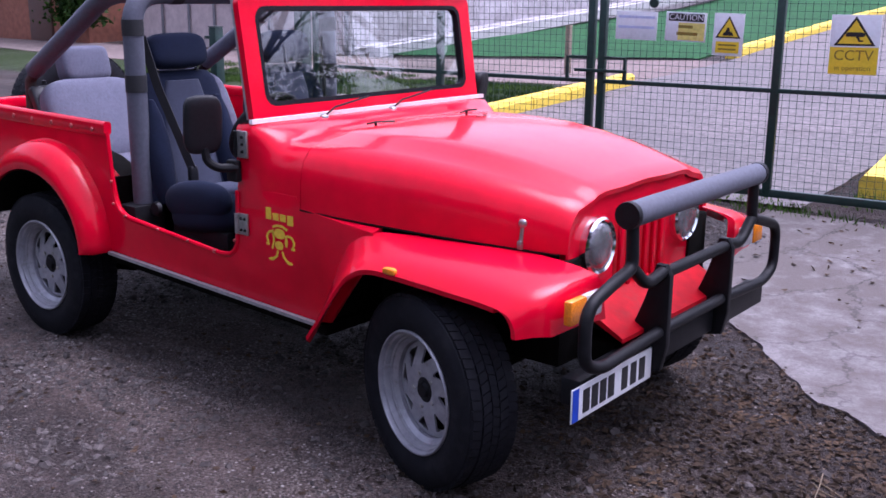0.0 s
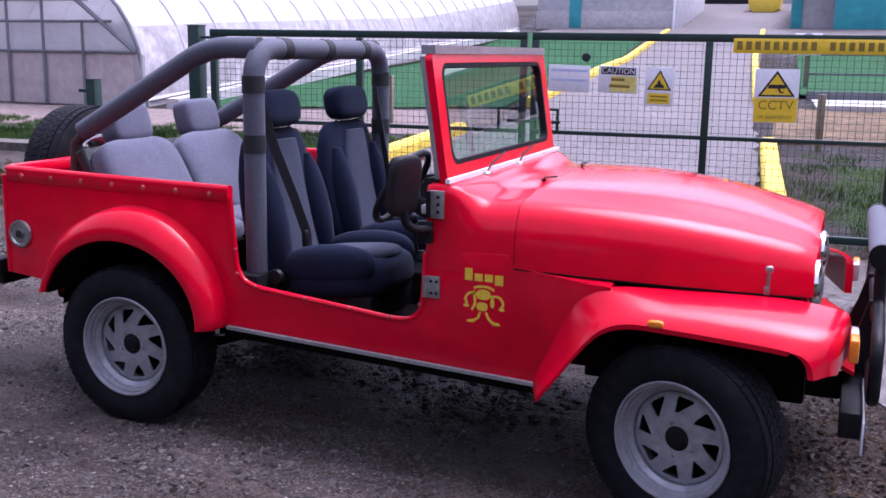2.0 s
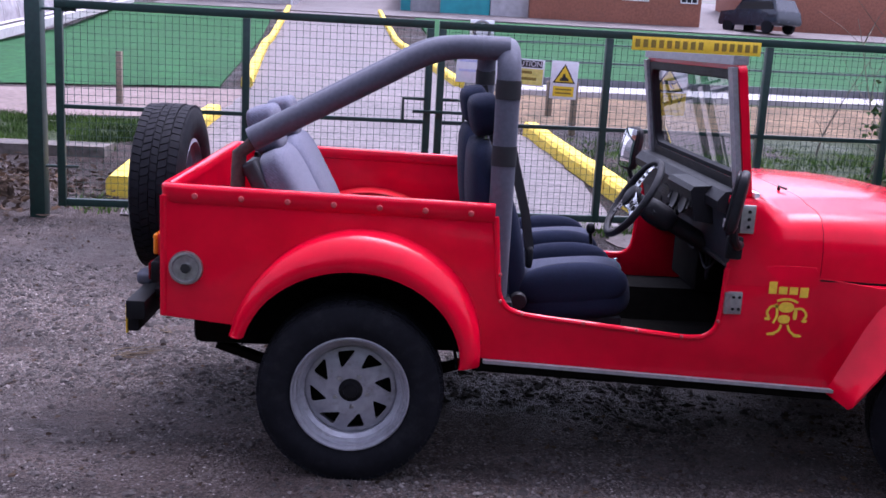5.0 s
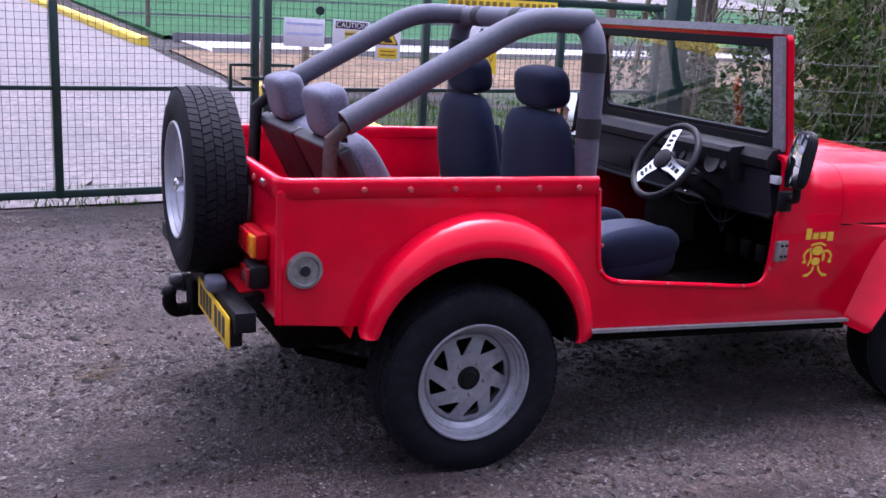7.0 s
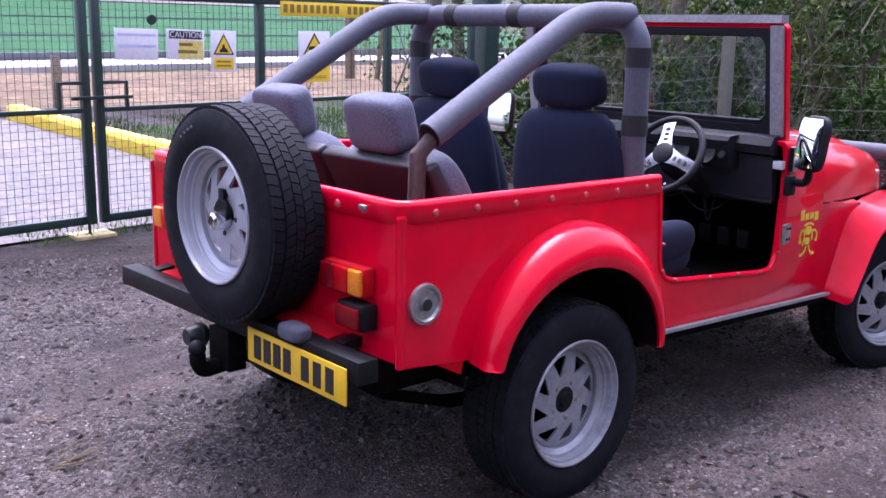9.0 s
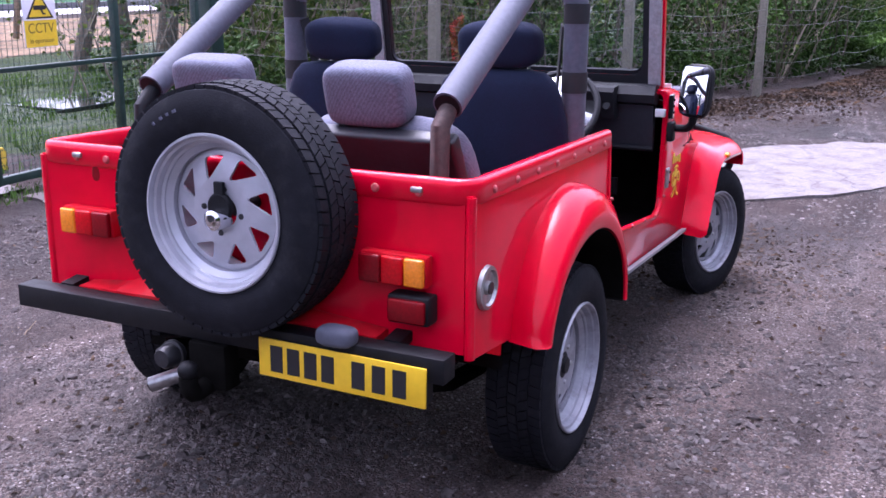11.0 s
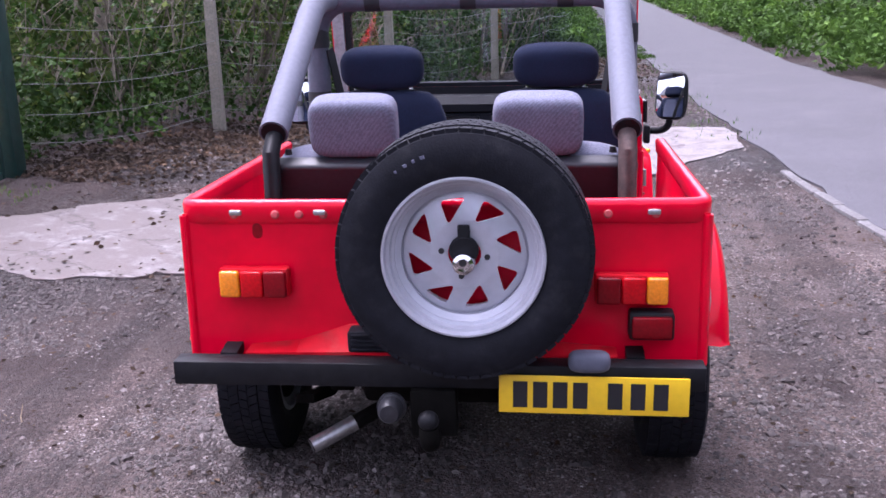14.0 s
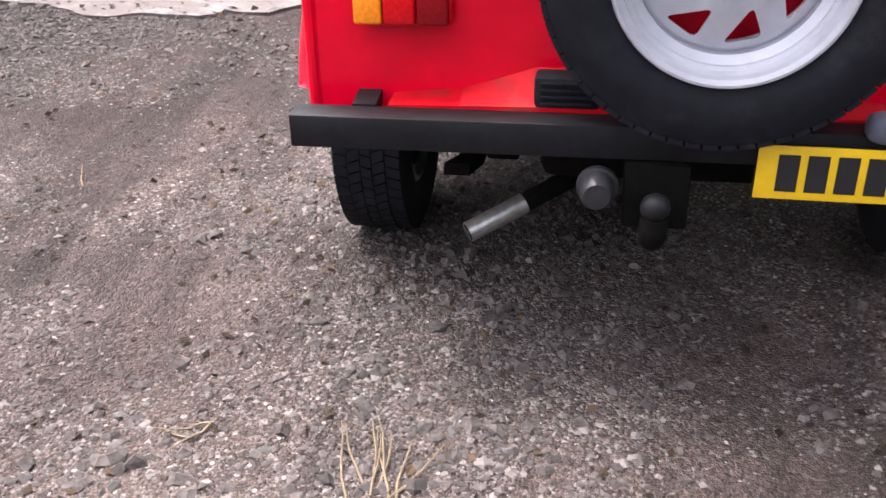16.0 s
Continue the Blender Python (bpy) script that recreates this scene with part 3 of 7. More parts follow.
def lathe(profile, seg=40, axis="y", at=(0, 0, 0)):
    """Turns (radius, along) round an axis."""
    rings = []
    for k in range(seg + 1):
        q = 2 * math.pi * k / seg
        c, s = math.cos(q), math.sin(q)
        if axis == "y":
            rings.append([(at[0] + r * c, at[1] + h, at[2] + r * s) for r, h in profile])
        elif axis == "x":
            rings.append([(at[0] + h, at[1] + r * c, at[2] + r * s) for r, h in profile])
        else:
            rings.append([(at[0] + r * c, at[1] + r * s, at[2] + h) for r, h in profile])
    bm = loft(rings, False, False)
    bmesh.ops.remove_doubles(bm, verts=bm.verts, dist=1e-5)
    return bm


def prism(poly, depth, to3d, bevel=0.0):
    """A flat outline given thickness. to3d maps (u, v, w) to a place."""
    bm = bmesh.new()
    a = [bm.verts.new(to3d(u, v, 0)) for u, v in poly]
    b = [bm.verts.new(to3d(u, v, depth)) for u, v in poly]
    bm.faces.new(a)
    bm.faces.new(b[::-1])
    n = len(poly)
    for i in range(n):
        j = (i + 1) % n
        bm.faces.new((a[i], b[i], b[j], a[j]))
    if bevel:
        es = [e for e in bm.edges if any(len(f.verts) > 4 for f in e.link_faces)]
        bmesh.ops.bevel(bm, geom=es, offset=bevel, segments=2, profile=0.5, affect="EDGES")
    return bm


def pillow(sx, sy, sz, at=(0, 0, 0), power=3.5, n=10):
    """A soft rounded block."""
    bm = bmesh.new()
    bmesh.ops.create_cube(bm, size=2)
    bmesh.ops.subdivide_edges(bm, edges=bm.edges[:], cuts=n, use_grid_fill=True)
    for v in bm.verts:
        p = v.co
        k = (abs(p.x) ** power + abs(p.y) ** power + abs(p.z) ** power) ** (1 / power)
        p /= k
        v.co = Vector((p.x * sx / 2 + at[0], p.y * sy / 2 + at[1], p.z * sz / 2 + at[2]))
    return bm


def superring(cx, cy, hw, hd, n=20, power=3.5):
    out = []
    for k in range(n):
        q = 2 * math.pi * k / n
        c, s = math.cos(q), math.sin(q)
        kk = (abs(c) ** power + abs(s) ** power) ** (-1 / power)
        out.append((cx + hd * c * kk, cy + hw * s * kk))
    return out


def letters(text, size, m, material, parent, name="lettering", label="", depth=0.001):
    """Words in the built-in font as a mesh, centred on the pose m."""
    cu = bpy.data.curves.new("words", "FONT")
    cu.body, cu.size, cu.extrude, cu.align_x, cu.align_y = text, size, depth, "CENTER", "CENTER"
    tmp = new("words", cu)
    bpy.context.view_layer.update()
    mesh = bpy.data.meshes.new_from_object(tmp)
    bpy.data.objects.remove(tmp)
    mesh.transform(m)
    mesh.materials.clear()
    mesh.materials.append(material)
    ob = new(name, mesh)
    ob.parent = parent
    return tagged(ob, label)


def smoothstep(a, b, x):
    t = min(1.0, max(0.0, (x - a) / (b - a)))
    return t * t * (3 - 2 * t)


def ground_z(x, y):
    z = 0.05 * (min(max(y, 1.2), 15) - 1.2) + 0.042 * (min(max(y, 15), 60) - 15)
    z -= 0.018 * min(max(x, 0), 4) * (1 - smoothstep(1.5, 3.4, y)) * smoothstep(-2.3, -1.3, y) * (1 - smoothstep(4.5, 8, x))
    z += 1.6 * smoothstep(-6.1, -10.0, y + 0.055 * max(0.0, x - 30))
    z += 0.042 * (min(max(y, 30), 48) - 30) + 0.11 * (min(max(y, 50), 62) - 50)
    if y > 60:
        z += 0.01 * (y - 60)
    return z


def ground_rough(x, y):
    near = smoothstep(14, 8, abs(x)) * smoothstep(10, 6, abs(y))
    k = 0.010 * noise.noise((x * 1.3, y * 1.3, 0)) + 0.005 * noise.noise((x * 5, y * 5, 3.1))
    pile = 0.10 * smoothstep(2.1, 0.8, math.hypot((x - 6.2) / 1.6, (y - 3.9) / 0.6)) * (1 + noise.noise((x * 4, y * 4, 7)))
    lane = smoothstep(-2.15, -2.4, y) * smoothstep(-5.85, -5.6, y + 0.055 * max(0.0, x - 30))
    drive = smoothstep(3.7, 4.1, y) * smoothstep(-2.7, -2.4, x) * smoothstep(2.2, 1.9, x) * smoothstep(50, 40, y)
    return ground_z(x, y) + k * near * (1 - max(lane, drive)) + pile * 0.6 - 0.014 * max(lane, drive)


# ---- ground and paving ----
def sheet(name, xs, ys, height, material, label, category, inside=None, smooth=60):
    bm = bmesh.new()
    grid = {}
    for i, x in enumerate(xs):
        for j, y in enumerate(ys):
            grid[i, j] = bm.verts.new((x, y, height(x, y)))
    for i in range(len(xs) - 1):
        for j in range(len(ys) - 1):
            if inside is None or inside((xs[i] + xs[i + 1]) / 2, (ys[j] + ys[j + 1]) / 2):
                bm.faces.new((grid[i, j], grid[i + 1, j], grid[i + 1, j + 1], grid[i, j + 1]))
    for v in [v for v in bm.verts if not v.link_faces]:
        bm.verts.remove(v)
    return thing(name, bm, material, label, category, smooth, "structure")


def steps(*spans):
    out = []
    for a, b, s in spans:
        n = max(1, round((b - a) / s))
        out += [a + (b - a) * k / n for k in range(n)]
    return out + [spans[-1][1]]


sheet("ground", steps((-900, -60, 105), (-60, -12, 4), (-12, -5, 0.5), (-5, 9, 0.12), (9, 20, 0.5), (20, 80, 4), (80, 900, 110)),
      steps((-900, -60, 105), (-60, -12, 4), (-12, -5, 0.5), (-5, 6, 0.12), (6, 18, 0.5), (18, 80, 3), (80, 900, 110)),
      ground_rough, GROUND, "dark wet gravel and dirt yard with grassy edges", "ground")


def strip(name, left, right, lift, material, label, category, n=40, skirt=0.06):
    """A paved sheet between two edge lines, draped on the ground, with a real edge."""
    def along(line, t):
        k = t * (len(line) - 1)
        i = min(int(k), len(line) - 2)
        a, b = Vector(line[i]), Vector(line[i + 1])
        return a.lerp(b, k - i)
    rings = []
    for i in range(n + 1):
        t = i / n
        a, b = along(left, t), along(right, t)
        row = []
        for j in range(13):
            p = a.lerp(b, j / 12)
            w = 0.0 if 0 < j < 12 else 0.09 * noise.noise((p.x * 2.3, p.y * 2.3, 5))
            row.append((p.x + w, p.y + w, ground_z(p.x, p.y) + lift))
        row = [(row[0][0], row[0][1], row[0][2] - skirt)] + row + [(row[-1][0], row[-1][1], row[-1][2] - skirt)]
        rings.append(row)
    return thing(name, loft(rings, False, False), material, label, category, 50, "structure")


# lane past the yard, worn apron from the gate to the lane, drive behind the gate
strip("road", [(-60, -2.6), (3.2, -2.5), (10, -2.3), (28, -2.36), (70, -3.1), (140, -4.1)], [(-60, -5.7), (3.2, -5.5), (16, -4.9), (35, -5.5), (80, -7.2), (140, -9.6)], 0.006, ASPHALT, "narrow grey asphalt lane beside the yard", "road", 90)

edging = holder("kerb", "broken pale edging stones along the lane", "kerb", kind="structure")
for k in range(7):
    x = 2.35 + 0.47 * k
    y = -2.53 + 0.03 * k + 0.02 * math.sin(3.1 * k)
    stone = box(-0.228, 0.228, -0.04, 0.04, -0.06, 0.012, 0.008)
    part("kerb_stone", move(stone, Matrix.Translation((x, y, ground_z(x, y) + 0.004 * math.sin(5 * k))) @ Matrix.Rotation(radians(4 + 3 * math.sin(7 * k)), 4, "Z")), GREY_STONE, edging)


def apron_depth(x, y):
    w = 0.22 * noise.noise((x * 1.1, y * 1.1, 2)) + 0.12 * noise.noise((x * 3.4, y * 3.4, 9)) + 0.05 * noise.noise((x * 9, y * 9, 4))
    low = max(1.78, 2.15 - 0.30 * (y - 1.8)) if y > 1.8 else 2.25 + (1.8 - y) * 1.08
    high = 8.2 - (y + 1.1) * 1.06 if -1.1 < y < 2.55 else max(3.2, 4.35 - 1.2 * (y - 2.55)) if y > 0 else 8.2 + (y + 1.1) * 0.25
    return min(x - low - w, high + w - x, y + 2.25 + w * 0.3, 3.72 - y)


def apron_inside(x, y):
    return apron_depth(x, y) > 0


def apron():
    """Worn slab whose ragged edge follows the outline, with a broken rim."""
    s = 0.06
    bm = bmesh.new()
    grid = {}
    cells = [(i, j) for i in range(26, 160) for j in range(-45, 64) if apron_inside((i + 0.5) * s, (j + 0.5) * s)]
    for i, j in cells:
        for k in ((i, j), (i + 1, j), (i + 1, j + 1), (i, j + 1)):
            if k not in grid:
                grid[k] = bm.verts.new((k[0] * s, k[1] * s, 0))
        bm.faces.new([grid[k] for k in ((i, j), (i + 1, j), (i + 1, j + 1), (i, j + 1))])
    rim = [v for v in bm.verts if v.is_boundary]
    for v in rim:
        x, y = v.co.x, v.co.y
        for _ in range(4):
            f = apron_depth(x, y)
            gx, gy = (apron_depth(x + 0.01, y) - f) / 0.01, (apron_depth(x, y + 0.01) - f) / 0.01
            g = max(0.3, gx * gx + gy * gy)
            x, y = x - max(-0.05, min(0.05, f * gx / g)), y - max(-0.05, min(0.05, f * gy / g))
        v.co.x, v.co.y = x, y
    for v in bm.verts:
        v.co.z = ground_z(v.co.x, v.co.y) + 0.015 + 0.007 * noise.noise((v.co.x * 0.9, v.co.y * 0.9, 1))
    edges = [e for e in bm.edges if e.is_boundary]
    ret = bmesh.ops.extrude_edge_only(bm, edges=edges)
    for v in [g for g in ret["geom"] if isinstance(g, bmesh.types.BMVert)]:
        v.co.z -= 0.05
    thing("pavement", bm, APRON, "broken pale concrete apron with dirty cracked edges", "pavement", 40, "structure")


apron()

strip("pavement", [(-2.1, 3.6), (-2.45, 7), (-2.55, 13), (-4.2, 26), (-6.4, 48)], [(2.0, 3.9), (1.95, 7), (1.3, 13), (0.2, 26), (-1.6, 48)], 0.014, DRIVE, "damp concrete drive behind the gate", "pavement", 60)
strip("pavement", [(-2.5, 9.4), (-8, 8.2), (-15, 8.6), (-26, 9.6)], [(-2.5, 13.2), (-8, 11.0), (-15, 10.6), (-26, 11.4)], 0.010, TRACK, "pinkish dirt track across the holding", "pavement", 50)
strip("pavement", [(1.8, 10.2), (6, 10.2), (14, 11.5), (30, 13)], [(1.5, 15.0), (6, 14.6), (14, 16.0), (30, 18)], 0.010, TAN, "tan gravel strip beside the beds", "pavement", 50)
strip("pavement", [(-12, 44), (3, 44), (20, 44), (45, 44)], [(-12, 68), (3, 68), (20, 68), (45, 68)], 0.06, DRIVE, "pale concrete yard before the sheds", "pavement", 30)


# ---- gate ----
GX, GY, GT = 0.534, 3.757, math.atan(0.093)


def gate_pose(x, z=0.0, off=0.0):
    return Matrix.Translation((x, GY + 0.093 * (x - GX) + off, z)) @ Matrix.Rotation(GT, 4, "Z")


def wire_panel(w, z0, z1, pitch, r):
    """Welded wire squares."""
    bm = bmesh.new()

    def bar(a, b):
        a, b = Vector(a), Vector(b)
        d = (b - a).normalized()
        s = d.cross(Vector((0, 1, 0))).normalized()
        u = Vector((0, 1, 0))
        ra = [bm.verts.new(a + (s * math.cos(q) + u * math.sin(q)) * r) for q in (0, 2.09, 4.19)]
        rb = [bm.verts.new(b + (s * math.cos(q) + u * math.sin(q)) * r) for q in (0, 2.09, 4.19)]
        for i in range(3):
            bm.faces.new((ra[i], ra[(i + 1) % 3], rb[(i + 1) % 3], rb[i]))
    n = round(w / pitch)
    for i in range(1, n):
        bar((w * i / n, 0, z0), (w * i / n, 0, z1))
    m = round((z1 - z0) / pitch)
    for i in range(1, m):
        bar((0, 0.004, z0 + (z1 - z0) * i / m), (w, 0.004, z0 + (z1 - z0) * i / m))
    return bm


def gate_leaf(x0, x1, inner, name="gate"):
    w = x1 - x0
    leaf = holder(name, "dark green steel gate leaf with wire mesh", "gate")
    leaf.matrix_world = gate_pose(x0, 0)
    z0, zm, z1 = 0.235, 0.975, 1.735
    s = 0.028
    for nm, z, h in (("bottom_rail", z0, 0.028), ("middle_rail", zm, 0.016), ("top_rail", z1, 0.03)):
        part(nm, box(s if nm != "top_rail" else -s, w - s if nm != "top_rail" else w + s, -s * 0.9, s * 0.9, z - h, z + h, 0.004), GREEN_STEEL, leaf)
    for x in [0.0, w] + [v - x0 for v in inner]:
        part("upright", box(x - s, x + s, -s, s, z0 - 0.03, z1 - 0.031, 0.004), GREEN_STEEL, leaf)
    part("wire_mesh", wire_panel(w, z0, z1, 0.052, 0.0021), WIRE, leaf, "dark wire mesh squares", 0)
    return leaf


left_leaf = gate_leaf(-2.485, 0.318, (-1.10,))
right_leaf = gate_leaf(0.402, 4.20, (1.752, 3.103))
# latch hoops and sliding bolt
for leaf, x0, a, b in ((left_leaf, -2.485, 0.125, 0.30), (right_leaf, 0.402, 0.42, 0.60)):
    part("latch_hoop", tube([(a - x0 if a < 0.3 else b - x0, -0.02, 0.985), (a - x0 if a < 0.3 else b - x0, -0.02, 1.155), (b - x0 if a < 0.3 else a - x0, -0.02, 1.155)], 0, flat=(0.012, 0.012)), GREEN_STEEL, leaf)
part("slide_bolt", box(0.20 + 2.485, 0.64 + 2.485, -0.055, -0.03, 1.045, 1.07, 0.004), GREEN_STEEL, left_leaf)
part("drop_bolt", tube([(2.76, -0.045, 0.11), (2.76, -0.045, 0.62)], 0.011, 8), GREEN_STEEL, left_leaf)
thing("ground_plate", box(0.15, 0.43, 3.62, 3.82, ground_z(0.3, 3.7) - 0.01, ground_z(0.3, 3.7) + 0.022, 0.006), WORN_YELLOW, "worn pale yellow bolt plate set in the ground", "plate", kind="structure")


def gate_post(x, y, w, top, name, label):
    p = holder(name, label, "post", (x, y, ground_z(x, y) - 0.02))
    h = top - ground_z(x, y)
    part("shaft", box(-w / 2, w / 2, -w / 2, w / 2, 0, h + 0.02, 0.006), GREEN_STEEL, p)
    part("cap", box(-w / 2 - 0.004, w / 2 + 0.004, -w / 2 - 0.004, w / 2 + 0.004, h + 0.021, h + 0.03, 0.002), GREEN_STEEL, p)
    return p


lp = gate_post(-2.66, 3.47, 0.115, 1.79, "gate_post", "dark green square steel gate post")
for z in (1.60, 0.42):
    part("hinge", tube([(0.06, -0.01, z), (0.14, 0.0, z), (0.30, 0.02, z)], 0.012, 8), GREEN_STEEL, lp)
gate_post(4.42, 4.13, 0.17, 2.25, "gate_post", "thick dark green steel gate post beside the hedge")
sp = gate_post(-3.62, 3.22, 0.10, 1.30, "short_post", "short dark green post with side brackets")
for z in (1.12, 0.86, 0.55):
    part("bracket", box(-0.16, -0.051, -0.02, 0.02, z - 0.015, z + 0.015, 0.004), GREEN_STEEL, sp)


# ---- signs on the gate ----
def board(name, x0, x1, z0, z1, mat, label, tilt=0.0):
    b = holder(name, label, "sign")
    b.matrix_world = gate_pose(x0, z0, -0.034) @ Matrix.Rotation(tilt, 4, "Y")
    part("panel", box(0, x1 - x0, -0.004, 0.002, 0, z1 - z0, 0.001), mat, b)
    return b


def on_board(x, z, y=-0.0052):
    return Matrix.Translation((x, y, z)) @ Matrix.Rotation(radians(90), 4, "X")


def flat_poly(pts, y, d=0.001):
    return prism(pts, d, lambda u, v, w: (u, y - w, v))


def bar(b, x0, x1, z0, z1, mat, y=-0.0046, name="print_bar"):
    part(name, flat_poly([(x0, z0), (x1, z0), (x1, z1), (x0, z1)], y), mat, b, smooth=0)


PALE_BLUE = surface("pale printed line", (0.50, 0.55, 0.78), 0.5, vary=0.1, bump=0)
FADED_YELLOW = surface("faded yellow print", (0.70, 0.62, 0.16), 0.5, vary=0.15, coarse=12, bump=0, dirt=0.3, dirt_colour=(0.6, 0.58, 0.5))
OLIVE = surface("olive print", (0.22, 0.16, 0.02), 0.5, vary=0.1, bump=0)

s1 = board("notice_board", 0.52, 0.85, 1.305, 1.515, SIGN_WHITE, "white notice sheet with faint blue lines", 0.02)
for z in (0.16, 0.085):
    bar(s1, 0.02, 0.31, z, z + 0.018, PALE_BLUE)
s2 = board("caution_sign", 0.915, 1.225, 1.305, 1.515, SIGN_WHITE, "weathered caution sign with faded yellow print", 0.03)
bar(s2, 0.02, 0.29, 0.145, 0.20, INK)
letters("CAUTION", 0.058, on_board(0.155, 0.172, -0.0062), SIGN_WHITE, s2)
bar(s2, 0.10, 0.30, 0.01, 0.135, FADED_YELLOW)
for z, a, c in ((0.095, 0.10, 0.21), (0.045, 0.09, 0.25)):
    bar(s2, a, c, z, z + 0.022, OLIVE, -0.0058)
s3 = board("warning_sign", 1.28, 1.50, 1.21, 1.51, SIGN_WHITE, "white warning sign with yellow triangle", 0.02)


def triangle(b, cx, z0, w, h):
    part("triangle_border", flat_poly([(cx - w / 2, z0), (cx + w / 2, z0), (cx, z0 + h)], -0.0046), INK, b, smooth=0)
    k = 0.80
    part("triangle_field", flat_poly([(cx - w / 2 * k, z0 + h * 0.065), (cx + w / 2 * k, z0 + h * 0.065), (cx, z0 + h * 0.065 + h * k)], -0.0058), SIGN_YELLOW, b, smooth=0)


triangle(s3, 0.11, 0.125, 0.185, 0.155)
bar(s3, 0.025, 0.195, 0.02, 0.10, SIGN_YELLOW)
part("pictogram", flat_poly([(0.07, 0.143), (0.15, 0.143), (0.14, 0.165), (0.12, 0.175), (0.115, 0.20), (0.10, 0.20), (0.09, 0.17), (0.075, 0.16)], -0.007), INK, s3, smooth=0)
for z in (0.07, 0.04):
    bar(s3, 0.045, 0.175, z, z + 0.012, OLIVE, -0.0058)
s4 = board("cctv_sign", 2.10, 2.42, 1.11, 1.51, SIGN_WHITE, "white and yellow camera warning sign", -0.01)
bar(s4, 0.004, 0.316, 0.004, 0.185, SIGN_YELLOW)
triangle(s4, 0.16, 0.195, 0.27, 0.195)
part("pictogram", flat_poly([(0.10, 0.255), (0.215, 0.255), (0.225, 0.262), (0.225, 0.278), (0.20, 0.285), (0.115, 0.285), (0.10, 0.278)], -0.007), INK, s4, smooth=0)
part("pictogram", flat_poly([(0.165, 0.255), (0.185, 0.255), (0.195, 0.232), (0.215, 0.232), (0.215, 0.222), (0.185, 0.222)], -0.007), INK, s4, smooth=0)
letters("CCTV", 0.098, on_board(0.16, 0.128, -0.0062), OLIVE, s4)
letters("in operation", 0.048, on_board(0.16, 0.045, -0.0062), OLIVE, s4)
s5 = board("name_sign", 1.925, 3.01, 1.625, 1.735, SIGN_YELLOW, "long yellow name board with dark lettering", 0.0)
for i in range(16):
    if i != 9:
        a = 0.025 + i * 0.066
        bar(s5, a, a + 0.040, 0.025, 0.088, OLIVE)
knob = holder("gate_disc", "round dark green disc on the gate mesh", "disc")
knob.matrix_world = gate_pose(0.815, 1.575, -0.03)
part("disc", lathe([(0, -0.008), (0.03, -0.008), (0.036, 0.0), (0.036, 0.012), (0, 0.012)], 20, "y"), GREEN_STEEL, knob)


# ---- the open off-road car ----
car = holder("off_road_car", "open red off-road car with grey padded roll bar", "car")


def mirror_y(m=None):
    return Matrix.Diagonal((1, -1, 1, 1))


def both(name, make, material, label="", parent=None, smooth=35):
    """The part on the right side and its twin on the left."""
    out = []
    for k in (1, -1):
        bm = make()
        if k < 0:
            move(bm, mirror_y())
        out.append(part(name, bm, material, parent or car, label, smooth))
    return out


def arc(cx, cz, rx, rz, a0, a1, n):
    return [(cx + rx * math.cos(radians(a0 + (a1 - a0) * k / n)), cz + rz * math.sin(radians(a0 + (a1 - a0) * k / n))) for k in range(n + 1)]


# body side, with door cut-out and wheel arch
def side_panel():
    poly = [(-0.70, 0.585), (-0.70, 1.035), (0.49, 1.018)]
    poly += [(0.515, 0.78), (0.525, 0.72), (0.545, 0.68), (0.58, 0.655), (0.63, 0.643)]
    poly += [(1.24, 0.585), (1.30, 0.585), (1.34, 0.60), (1.358, 0.64), (1.362, 0.70), (1.367, 0.88), (1.70, 0.88)]
    poly += [(1.716, 0.835), (2.05, 0.80), (2.08, 0.72), (1.86, 0.42), (1.80, 0.414), (0.50, 0.474), (0.42, 0.474)]
    poly += arc(0.0, 0.45, 0.405, 0.40, 4, 164, 18)
    poly += [(-0.42, 0.56)]
    return prism(poly, 0.022, lambda u, v, w: (u, -0.75 + w, v), 0.005)


both("side_panel", side_panel, RED, "red body side with cut-out doorway")


def tail_panel():
    return prism([(-0.728, 0.60), (0.728, 0.60), (0.728, 1.035), (-0.728, 1.035)], 0.022, lambda u, v, w: (-0.70 + w, u, v), 0.004)


part("tail_panel", tail_panel(), RED, car, "red tail panel with a scuff mark")
part("corner_strip", tube([(-0.694, -0.744, 0.59), (-0.694, -0.744, 1.03)], 0.014, 10), RED, car)
part("corner_strip", tube([(-0.694, 0.744, 0.59), (-0.694, 0.744, 1.03)], 0.014, 10), RED, car)


def rail():
    """Rolled top edge round the rear tub."""
    path = fillet([(0.497, -0.742, 1.036), (-0.694, -0.742, 1.054), (-0.694, 0.742, 1.054), (0.497, 0.742, 1.036)], 0.055, 8)
    rings, n = [], len(path)
    for i, p in enumerate(path):
        d = (path[min(i + 1, n - 1)] - path[max(i - 1, 0)]).normalized()
        s = d.cross(Vector((0, 0, 1))).normalized()
        prof = [(-0.020, -0.03), (-0.022, 0.012), (-0.014, 0.021), (0.004, 0.022), (0.0135, 0.017), (0.0175, 0.006), (0.0165, -0.040), (0.008, -0.047)]
        rings.append([p - s * a + Vector((0, 0, c)) for a, c in prof])
    return loft(rings)


part("top_rail", rail(), RED, car, "rolled red edge with worn studs", 50)


def stud(x, y, z, n=(0, 0, 1), r=0.0115):
    bm = lathe([(0, 0.006), (r * 0.7, 0.005), (r, 0.0), (r, -0.004)], 10, "z")
    return move(bm, Matrix.Translation((x, y, z)) @ Vector(n).to_track_quat("Z", "Y").to_matrix().to_4x4())


